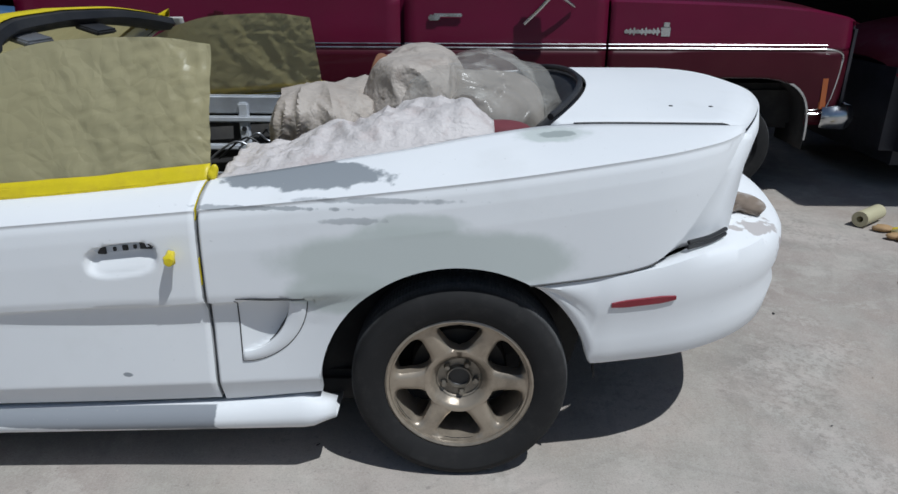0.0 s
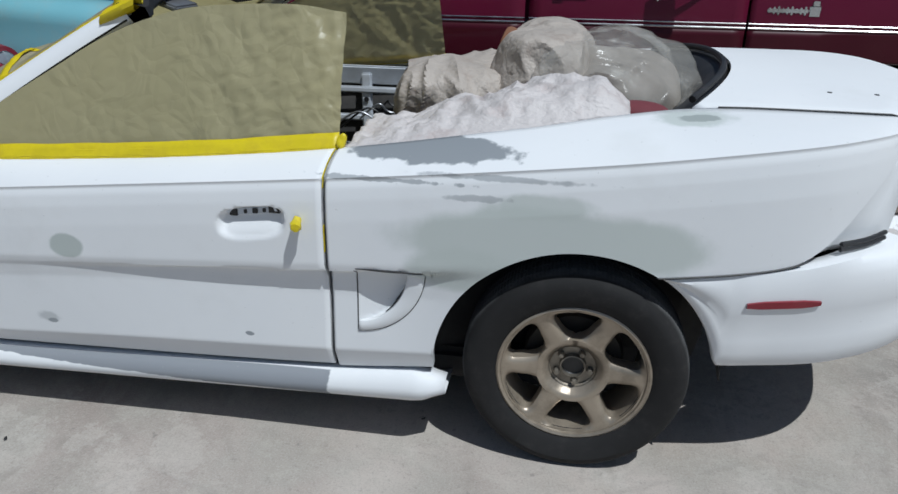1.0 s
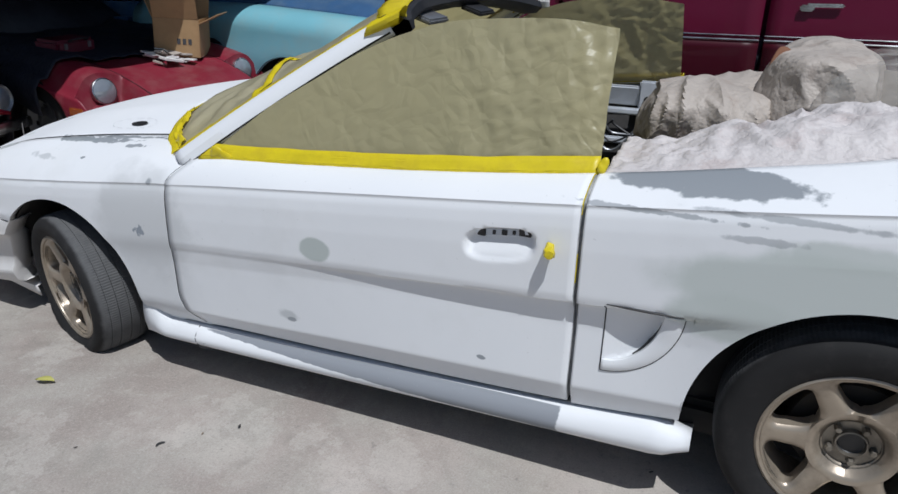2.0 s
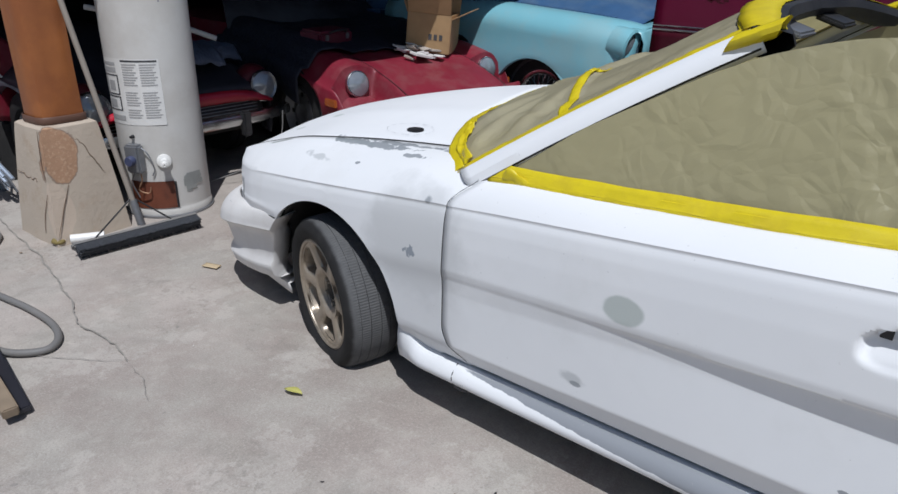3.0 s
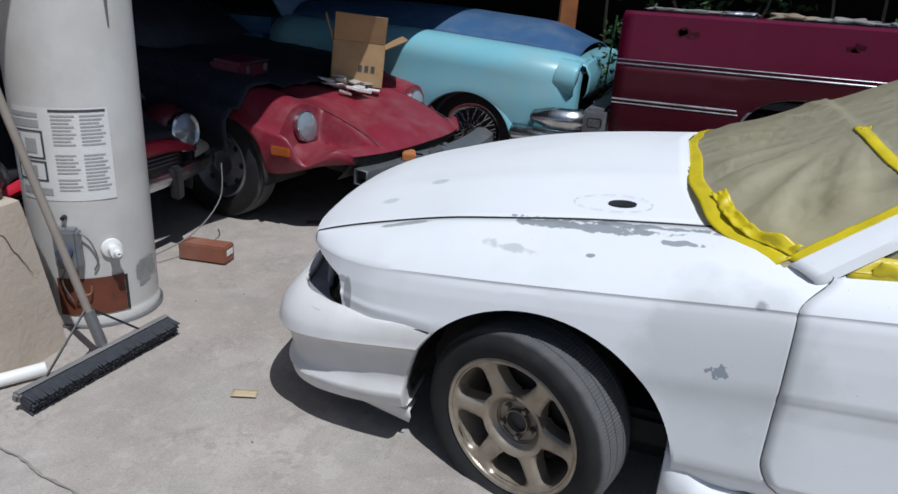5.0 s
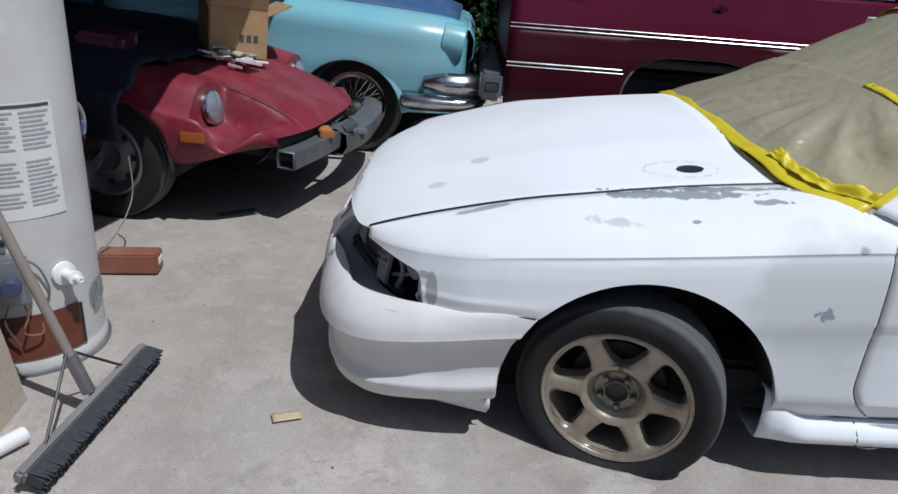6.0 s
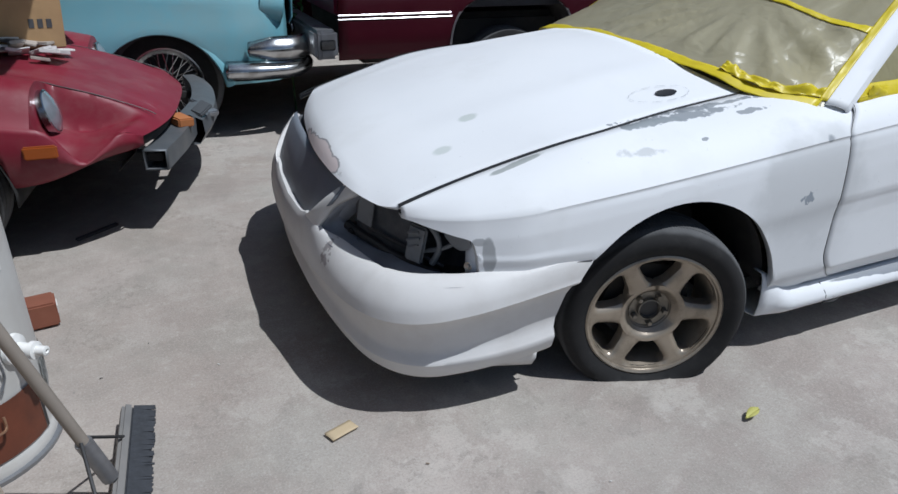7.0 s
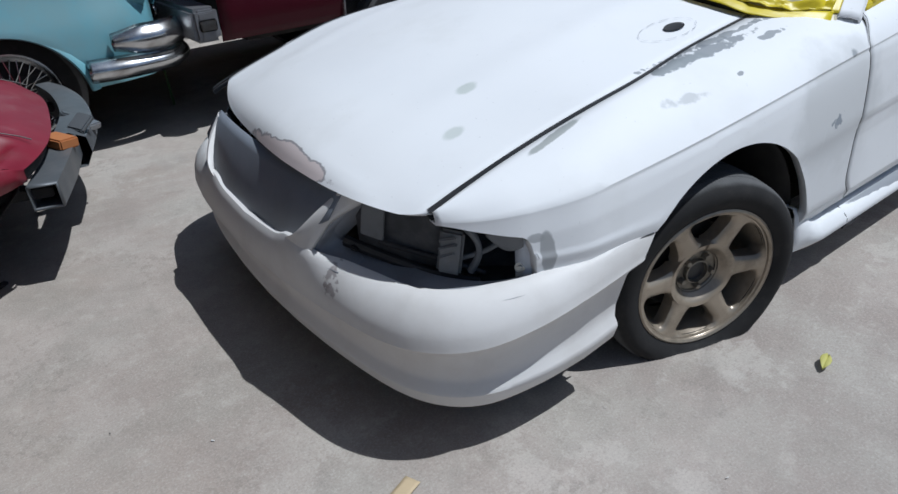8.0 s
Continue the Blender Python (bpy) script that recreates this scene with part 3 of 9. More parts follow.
# unseen wall, added to keep sky light off the white car's nose
slab("sky_block_wall", (-4.55, -1.40, 2.20), (-4.40, 8.0, 5.2), UPPER, "unseen brown boarded wall added to block sky light", "wall")
# walls added to close the shed, near-black to deepen its shade
slab("wall_north", (-11.0, 8.0, 0.0), (9.0, 8.15, 2.25), SHED, "added near-black back wall, for the shed's shade", "wall")
slab("wall_west", (-11.0, -1.40, 0.0), (-10.85, 8.0, 2.10), SHED, "added near-black end wall, for the shed's shade", "wall")
slab("wall_east", (8.85, 1.01, 0.0), (9.0, 8.0, 2.20), SHED, "added near-black end wall, for the shed's shade", "wall")
slab("wall_side", (-10.85, -1.40, 0.0), (-6.9, -1.25, 2.10), SHED, "added near-black side wall, for the shed's shade", "wall")


# ---- the white convertible: body lines (metres, nose towards -x, level as it stands on its flat tyre) ----
crease_y = curve((-3.30, 0.665), (-3.2, 0.755), (-3.1, 0.815), (-2.95, 0.865), (-2.6, 0.892), (-2.0, 0.902), (-1.2, 0.908), (-0.65, 0.905), (0.0, 0.895), (0.3, 0.872), (0.5, 0.835), (0.65, 0.76), (0.76, 0.645))
crease_z = curve((-3.30, 0.556), (-3.2, 0.558), (-3.1, 0.567), (-2.78, 0.607), (-2.39, 0.651), (-2.0, 0.696), (-1.29, 0.765), (-0.66, 0.824), (-0.21, 0.870), (0.13, 0.910), (0.4, 0.944), (0.6, 0.965), (0.76, 0.975))
inner_y = curve((-3.30, 0.665), (-3.24, 0.680), (-3.05, 0.688), (-2.75, 0.710), (-2.43, 0.668), (-1.95, 0.610))
inner_z = curve((-3.30, 0.560), (-3.24, 0.588), (-3.05, 0.648), (-2.75, 0.722), (-2.43, 0.760), (-1.95, 0.795))
belt_y = curve((-2.0, 0.80), (-1.9, 0.805), (-1.2, 0.795), (-0.65, 0.770), (-0.18, 0.715), (0.05, 0.645), (0.24, 0.588), (0.5, 0.600), (0.76, 0.618))
belt_z = curve((-2.0, 0.774), (-1.9, 0.778), (-1.2, 0.820), (-0.65, 0.872), (-0.18, 0.935), (0.1, 0.968), (0.4, 0.985), (0.76, 0.988))
sill_z = curve((-2.2, 0.20), (-1.86, 0.215), (-1.29, 0.238), (-0.67, 0.266), (-0.37, 0.295))
flare_z = curve((-2.2, 0.26), (-1.84, 0.276), (-1.26, 0.312), (-0.65, 0.340), (-0.3, 0.36))
dip_z = curve((-2.2, 0.42), (-1.9, 0.445), (-1.2, 0.500), (-0.65, 0.505), (-0.3, 0.52))
ridge_z = curve((-2.3, 0.448), (-1.93, 0.495), (-1.12, 0.553), (-0.65, 0.580), (-0.3, 0.60))


def scallop(x):
    """How deep the pressed hollow along the doors is, 0 to 1."""
    return 0.18 * smooth(-2.3, -2.15, x) + 0.82 * smooth(-2.0, -1.2, x) - 1.0 * smooth(-0.6, -0.25, x)


def scoop_depth(x, z):
    """The hollow of the air scoop: a quarter oval that deepens towards its curved rear edge."""
    e = math.hypot((x + 0.578) / (0.182 * 0.76), (0.594 - z) / (0.188 * 0.86))
    if x < -0.578 or z > 0.594 or e > 1:
        return 0.0
    wall = min((0.594 - z) / 0.010, (1 - e) * 0.15 / 0.006, 1.0)
    return wall * 0.030 * ((x + 0.578) / 0.14) ** 0.8


def handle_depth(x, z):
    """The cup of the door handle: deepest under its upper edge."""
    u, v = (x + 0.85) / 0.094, (z - 0.697 - 0.13 * (x + 0.85)) / 0.043
    e = (abs(u) ** 3.0 + abs(v) ** 3.0) ** (1 / 3.0)
    return 0.0 if e > 1 else 0.027 * min((1 - e) / 0.16, 1.0) * (0.22 + 0.78 * smooth(-0.9, 0.45, v))


def flank(x, z):
    """Half width of the body side at height z, up to the crease."""
    p, s, zc = crease_y(x), scallop(x), crease_z(x)
    zs = [0.0, sill_z(x), flare_z(x), dip_z(x), ridge_z(x) - 0.008, ridge_z(x), ridge_z(x) + 0.02, zc - 0.11, zc - 0.055, zc - 0.022, zc - 0.0075, zc]
    h, k = smooth(-2.3, -1.5, x), smooth(-3.05, -2.65, x)
    g = smooth(-1.6, -0.75, x) * smooth(-0.25, -0.5, x)
    ys = [-0.075, -0.040, -0.004 - 0.002 * h - 0.004 * g, -0.005 - 0.004 * h - 0.016 * g, -0.004 - 0.001 * h - 0.020 * g, -0.002, 0.001, -0.003, -0.008, -0.014 - 0.001 * (1 - k), -0.0176 - 0.0029 * k, -0.0185]
    out = -scoop_depth(x, z) - handle_depth(x, z)
    for dz in (-0.0015, 0.0, 0.0015):
        out += float(np.interp(z + dz, zs, ys)) / 3
    return p + out


def side_row(x, low, top_y, top_z, n_low=26, n_up=9):
    """One upright row of the left side: from the height low to the crease, then over the shoulder to the inner line."""
    zc = crease_z(x)
    low = min(low, zc - 0.004)
    row = []
    near = (0.018, 0.011, 0.0075, 0.004, 0.0)
    for k in range(n_low):
        if zc - low < 0.07:
            z = low + (zc - low) * k / (n_low - 1)
        elif k >= n_low - 5:
            z = zc - near[k - n_low + 5]
        else:
            z = low + (zc - 0.026 - low) * k / (n_low - 6)
        row.append((x, -flank(x, z), z))
    y0 = flank(x, zc)
    # the front wing's shoulder fills out towards the windscreen
    full = smooth(-2.5, -2.05, x) if x < -1.9 and top_y < 0.7 else 0.0
    cy, cz = y0 - (0.42 - 0.18 * full) * (y0 - top_y), zc + (0.78 + 0.25 * full) * (top_z - zc)
    for k in range(1, n_up + 1):
        t = k / n_up
        y = (1 - t) ** 2 * y0 + 2 * t * (1 - t) * cy + t * t * top_y
        z = (1 - t) ** 2 * zc + 2 * t * (1 - t) * cz + t * t * top_z
        row.append((x, -y, z))
    return row


def with_edge(rows, lip=0.022):
    """Turn the lower edge of a panel inwards, as pressed sheet is."""
    return [[(r[0][0], r[0][1] + lip, r[0][2] + 0.004)] + r for r in rows]


ARCH_F, ARCH_R = (-2.512, 0.200, 0.368), (-0.012, 0.316, 0.366)


def arch(x, a):
    return a[1] + math.sqrt(max(a[2] ** 2 - (x - a[0]) ** 2, 0.0))


def span(a, b, n):
    return [a + (b - a) * k / n for k in range(n + 1)]


def arch_span(a, lo, hi, n):
    """Stations across a wheel arch, closer together where it is steep."""
    t0, t1 = math.acos(max(min((lo - a[0]) / a[2], 1), -1)), math.acos(max(min((hi - a[0]) / a[2], 1), -1))
    return [a[0] + a[2] * math.cos(t0 + (t1 - t0) * k / n) for k in range(n + 1)]


mustang = thing("convertible_car", "white primer-coated convertible car under repair, windows masked with paper", "car", base=(-1.2, 0, 0))
CAR = mustang


def both(name, bm, material, label="", **more):
    """A panel on the left side and its twin on the right."""
    twin = mirrored(bm)
    left = part(name, bm, material, CAR, label, **more)
    part(name, twin, material, CAR, **more)
    return left


def gap_x(z):
    """Where the gap between front wing and door runs."""
    return -1.963 + 0.085 * (max(0.0, 0.34 - z) / 0.12) ** 2


def gap_lean(x, y, z):
    """How far back the gap has swept at a point above the crease, on its way to the foot of the pillar."""
    return 0.058 * smooth(0.0, 0.065, flank(x, crease_z(x)) - abs(y)) ** 0.8 if z > crease_z(x) else 0.0


def on_side(x, y, z, inset=0.0):
    """A panel's point moved along the car, laid back onto the body side below the crease."""
    return (x, -(flank(x, z) - inset) if z <= crease_z(x) else y, z)


# front wing
def headlight_edge(x):
    return curve((-3.30, 0.556), (-3.25, 0.550), (-3.20, 0.536), (-3.15, 0.522), (-3.118, 0.514), (-3.107, 0.500), (-3.099, 0.460), (-3.094, 0.416))(x)


rows = []
xs = span(-3.260, -3.122, 12) + span(-3.118, -3.094, 12) + span(-3.088, -2.80, 10) + arch_span(ARCH_F, -2.79, -2.1445, 30) + span(-2.14, -1.997, 6)
for x in xs:
    if x < -3.0935:
        low = headlight_edge(x)
    elif x < -2.795:
        low = 0.418 + 0.024 * smooth(-3.09, -2.85, x)
    elif x < -2.1445 + 1e-4:
        low = max(arch(x, ARCH_F), 0.205)
    else:
        low = 0.205
    rows.append(side_row(x, low, inner_y(x), inner_z(x)))
# the trailing edge leans with the door gap
for k, x in enumerate(span(-1.993, -1.970, 5)):
    rows.append([on_side(-1.997 + (gap_x(pz) + gap_lean(-1.97, py, pz) - 0.0003 + 1.997) * (k + 1) / 6, py, pz) for px, py, pz in side_row(x, 0.215, inner_y(x), inner_z(x))])
wing = shell(with_edge(rows), flip=True)
twin = mirrored(wing)
for v in twin.verts:
    v.co.x += 0.075 * smooth(-2.85, -3.25, v.co.x)
part("front_wing", wing, WHITE, CAR, thick=0.004)
part("front_wing", twin, WHITE, CAR, thick=0.004)

# door
rows = []
for x in span(-1.985, -0.965, 36) + span(-0.955, -0.745, 34) + span(-0.735, -0.657, 4):
    row = side_row(x, sill_z(x) + 0.012, belt_y(x), belt_z(x), 88, 8)
    f = smooth(-1.75, -1.985, x)
    rows.append([on_side(px + f * (gap_x(pz) + gap_lean(-1.97, py, pz) + 0.0003 + 1.985), py, pz, 0.0004 * f) for px, py, pz in row])
both("door", shell(with_edge(rows), flip=True), WHITE, thick=0.004)

# cowl corner between the wing and the foot of the windscreen pillar
corner = [p for p in side_row(-1.974, 0.215, inner_y(-1.974), inner_z(-1.974), 26, 30)[26:] if p[1] > -0.799]
rows = [[(x, y, z - 0.0015 + 0.010 * smooth(-1.96, -1.86, x)) for _, y, z in corner] for x in span(-1.982, -1.845, 6)]
both("cowl_corner", shell(rows, flip=True), WHITE, thick=0.003)


# rear wing
tail_low = curve((0.18, 0.632), (0.35, 0.650), (0.48, 0.672), (0.545, 0.715), (0.60, 0.780), (0.67, 0.875), (0.745, 0.965))
rows = []
for x in span(-0.647, -0.379, 44) + arch_span(ARCH_R, -0.3779, 0.175, 34) + span(0.185, 0.755, 24):
    if x < -0.378:
        low = sill_z(x) + 0.004
    elif x < 0.176:
        low = max(arch(x, ARCH_R), 0.30)
    else:
        low = tail_low(x)
    rows.append(side_row(x, low, belt_y(x), belt_z(x), 76))
both("rear_wing", shell(with_edge(rows), flip=True), WHITE, thick=0.004)


screen_foot = curve((0.0, -2.230), (0.4, -2.196), (0.55, -2.164), (0.64, -2.122), (0.81, -1.955))


# bonnet
def bonnet_point(u, w):
    a = abs(u)
    front = -3.368 + 0.100 * a**4.0
    rear = screen_foot(0.64 * a) - 0.031 + 0.020 * smooth(0.6, 1.0, a)
    # it sits a little askew, the far corner further back
    front += 0.070 * smooth(-0.3, 0.9, u)
    x = front + (rear - front) * w
    edge = inner_z(max(x, -3.30)) - 0.001
    mid = curve((0, 0.580), (0.02, 0.618), (0.06, 0.648), (0.13, 0.682), (0.25, 0.720), (0.45, 0.773), (0.75, 0.838), (1.0, 0.880))(w)
    z = mid + (edge - mid) * a**1.9
    # pressed ridges that run back from the nose
    z += 0.006 * math.exp(-(((a - 0.60) / 0.09) ** 2)) * smooth(0.02, 0.3, w)
    y = u * (inner_y(max(x, -3.24)) - 0.008 - 0.007 * smooth(-3.10, -3.25, x))
    return (x, y, z)


rows = []
for w in [0, 0.008, 0.02, 0.04, 0.06, 0.09, 0.13] + span(0.17, 1.0, 26):
    rows.append([bonnet_point(u, w) for u in span(-1, 1, 44)])
rows.insert(0, [(x + 0.025, y, z - 0.012) for x, y, z in rows[0]])
bonnet = part("bonnet", shell(rows, flip=True), WHITE, CAR, thick=0.005)
# added black strips keep the gap beside the bonnet dark from every side
for s in (-1, 1):
    rows = []
    for x in span(-3.26, -2.12, 40):
        y, z = inner_y(x), inner_z(x)
        rows.append([(x, s * (y + 0.010), z - 0.012), (x, s * (y - 0.006), z - 0.022), (x, s * (y - 0.03), z - 0.012)])
    part("bonnet_gutter", shell(rows), BLACK, CAR, "black gutter strip that darkens the bonnet gap", fix=True)
    rows = []
    for x in span(-3.262, -2.13, 50):
        y, z = inner_y(x), inner_z(x)
        wide = 0.005 + 0.009 * smooth(-2.5, -2.9, x) + 0.010 * smooth(-3.10, -3.25, x)
        rows.append([(x, s * (y + 0.0005), z + 0.0006), (x, s * (y - 0.008), z + 0.0006), (x, s * (y - 0.008 - wide * 0.35), z + 0.0022)])
    part("bonnet_gap_strip", shell(rows), BLACK, CAR, "black strip set in the bonnet gap to keep it dark", fix=True)
# washer hole by the windscreen and the ring drawn round it
def on_bonnet(x, y):
    """A point on the bonnet's skin and its normal."""
    u = max(-1, min(1, y / inner_y(x)))
    lo, hi = 0.0, 1.0
    for _ in range(30):
        mid = (lo + hi) / 2
        if bonnet_point(u, mid)[0] < x:
            lo = mid
        else:
            hi = mid
    p = Vector(bonnet_point(u, lo))
    dx, dy = Vector(bonnet_point(u, lo + 0.01)) - p, Vector(bonnet_point(u + 0.02, lo)) - p
    nrm = dx.cross(dy).normalized()
    return p, nrm if nrm.z > 0 else -nrm


def oval(cx, cy, rx, ry, lift, n=32):
    out = []
    for k in range(n):
        a = 2 * math.pi * k / n
        p, nrm = on_bonnet(cx + rx * math.cos(a), cy + ry * math.sin(a))
        out.append(p + nrm * lift)
    return out


bm = bmesh.new()
ring, deep = oval(-2.385, -0.575, 0.037, 0.018, 0.0045), oval(-2.385, -0.575, 0.032, 0.014, 0.0035)
vs = grid(bm, [ring, deep], close=True)
bm.faces.new(vs[1])
part("washer_hole", bm, BLACK, CAR, "dark oval hole in the bonnet", fix=True)
bm = bmesh.new()
for k0 in range(0, 36, 3):
    o, i = oval(-2.41, -0.575, 0.104, 0.0455, 0.0042, 36), oval(-2.41, -0.575, 0.1028, 0.0442, 0.0042, 36)
    for k in (k0, k0 + 1):
        a = [bm.verts.new(p) for p in (o[k], o[(k + 1) % 36], i[(k + 1) % 36], i[k])]
        bm.faces.new(a)
part("drawn_ring", bm, GAP_TAPE, CAR, "faint pencilled oval line", fix=True)


# front bumper cover: swept round the nose
nose = [(-2.80, 0.880), (-2.98, 0.881), (-3.13, 0.870), (-3.252, 0.832), (-3.344, 0.755), (-3.400, 0.640), (-3.436, 0.45), (-3.458, 0.22), (-3.465, 0.0)]
half = spline([(x, -y, 0) for x, y in nose], 8)
path = half + [Vector((p.x, -p.y, 0)) for p in half[-2::-1]]
lip_z = curve((0.0, 0.398), (0.20, 0.406), (0.252, 0.424), (0.30, 0.429), (0.365, 0.420), (0.47, 0.410), (0.60, 0.403), (0.80, 0.410), (0.86, 0.418), (0.90, 0.440))
lip_in = curve((0.0, 0.024), (0.25, 0.026), (0.365, 0.026), (0.48, 0.060), (0.60, 0.074), (0.74, 0.066), (0.82, 0.046), (0.87, 0.030), (0.90, 0.028))
side_in = curve((-3.38, 0.074), (-3.25, 0.076), (-3.13, 0.057), (-3.06, 0.044), (-2.98, 0.024), (-2.88, 0.012), (-2.80, 0.008))
fold_z = curve((-3.47, 0.300), (-3.30, 0.313), (-3.15, 0.338), (-3.00, 0.362), (-2.80, 0.386))
hem_z = curve((-3.47, 0.112), (-3.30, 0.116), (-3.10, 0.136), (-2.80, 0.160))


def bumper_row(i):
    """One upright row of the cover: hem, lower ridge, hollow band, fold and the sloping top up to the lip."""
    p = path[i]
    d = (path[min(i + 1, len(path) - 1)] - path[max(i - 1, 0)]).normalized()
    out = Vector((-d.y, d.x, 0))
    if out.dot(p - Vector((-2.6, 0, 0))) < 0:
        out = -out
    zf, zb = fold_z(p.x), hem_z(p.x)
    a = abs(p.y)
    zt = lip_z(a) if p.x < -3.0 else 0.4165 + 0.026 * smooth(-3.09, -2.85, p.x)
    front = smooth(-2.95, -3.35, p.x)
    zr = zb + 0.052
    hollow = 0.036 + 0.006 * front
    prof = [(-0.17, zb + 0.004), (-0.085, zb - 0.002), (-0.052 - 0.004 * front, zb), (-0.036 - 0.004 * front, zb + 0.016), (-0.028 - 0.006 * front, zr - 0.012), (-0.024 - 0.004 * front, zr), (-0.026 - 0.004 * front, zr + 0.007), (-hollow, zr + 0.022), (-hollow - 0.003, zr + 0.3 * (zf - zr)), (-0.030, zf - 0.045), (-0.021, zf - 0.020), (-0.012, zf - 0.010), (-0.003, zf - 0.005), (0.0, zf), (-0.002, zf + 0.007)]
    row = [p + out * o + Vector((0, 0, z)) for o, z in prof]
    deep, z0 = lip_in(a) if p.x < -3.37 else side_in(p.x), zf + 0.007
    for t in (0.15, 0.3, 0.5, 0.7, 0.85, 1.0):
        row.append(p + out * (-0.002 - (deep - 0.002) * t**1.7) + Vector((0, 0, z0 + (zt - z0) * (1 - (1 - t) ** 1.35))))
    row.append(p + out * (-deep - 0.007) + Vector((0, 0, zt + 0.001)))
    row.append(p + out * (-deep - 0.012) + Vector((0, 0, zt - 0.006)))
    # the ends follow the wheel opening
    for q in row:
        if q.x > -3.0:
            end = ARCH_F[0] - math.sqrt(max(ARCH_F[2] ** 2 - (q.z - ARCH_F[1]) ** 2, 0.0)) - 0.004
            q.x = -3.0 + (q.x + 3.0) * (end + 3.0) / 0.20
    return row


rows = [bumper_row(i) for i in range(len(path))]
# flanges turned in along both wheel openings
for k in (0, -1):
    s = 1 if k == 0 else -1
    edge = rows[k]
    turned = [q + Vector((0.003, s * 0.006, 0)) for q in edge], [Vector((q.x - 0.012, q.y + s * 0.085, q.z)) for q in edge]
    rows = [turned[1], turned[0]] + rows if k == 0 else rows + [turned[0], turned[1]]
bm = shell(rows, flip=True)
# saddles that run back under the bonnet between the grille opening and the lamps
outer_edge = spline([(-3.424, -0.366, 0.417), (-3.400, -0.386, 0.462), (-3.369, -0.413, 0.508), (-3.310, -0.462, 0.552)], 6)
grille_edge = spline([(-3.436, -0.250, 0.420), (-3.430, -0.312, 0.452), (-3.392, -0.360, 0.506), (-3.338, -0.398, 0.560)], 6)
for s in (1, -1):
    saddle = []
    for k, (a, b) in enumerate(zip(grille_edge, outer_edge)):
        t = k / (len(outer_edge) - 1)
        row = [a + Vector((0.012, 0.020, -0.030)), a + Vector((0.003, 0.004, -0.006))]
        for q in span(0.06, 0.94, 8):
            row.append(a.lerp(b, q) + Vector((-0.006, 0, 0.007)) * math.sin(math.pi * q) * (0.5 + 0.5 * t))
        row += [b + Vector((0.003, -0.001, -0.003)), b + Vector((0.007, 0.001, -0.010))]
        saddle.append([(x, s * y, z) for x, y, z in row])
    grid(bm, saddle, flip=(s == -1))
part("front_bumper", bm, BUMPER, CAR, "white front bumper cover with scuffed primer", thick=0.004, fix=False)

# dark shelf behind the bumper, grille plate and lamp buckets
bm = bmesh.new()
rows = []
for p in path[14:-14]:
    c = Vector((-2.7, p.y * 0.55, 0))
    q = p + (c - p).normalized() * (lip_in(abs(p.y)) + 0.006)
    z = lip_z(abs(p.y)) - 0.012
    rows.append([q + Vector((0, 0, z)), q + (c - p).normalized() * 0.080 + Vector((0, 0, z + 0.006)), q + (c - p).normalized() * 0.086 + Vector((0, 0, z - 0.03))])
grid(bm, rows)
part("bumper_shelf", bm, LEDGE, CAR, "blue-grey primed inner shelf of the bumper", fix=True)
bm = bmesh.new()
rows = []
for y in span(-0.42, 0.42, 24):
    a = abs(y) / 0.42
    rows.append([(-3.448 + 0.065 * a * a, y, 0.350 + 0.16 * a**1.6), (-3.405 + 0.055 * a * a, y, 0.46 + 0.09 * a**1.6), (-3.372 + 0.03 * a * a, y, 0.545 + 0.010 * a), (-3.352 + 0.03 * a * a, y, 0.572)])
grid(bm, rows)
part("grille_plate", bm, GREY_PRIMER, CAR, "dark grey grille opening plate", fix=True, thick=0.004)
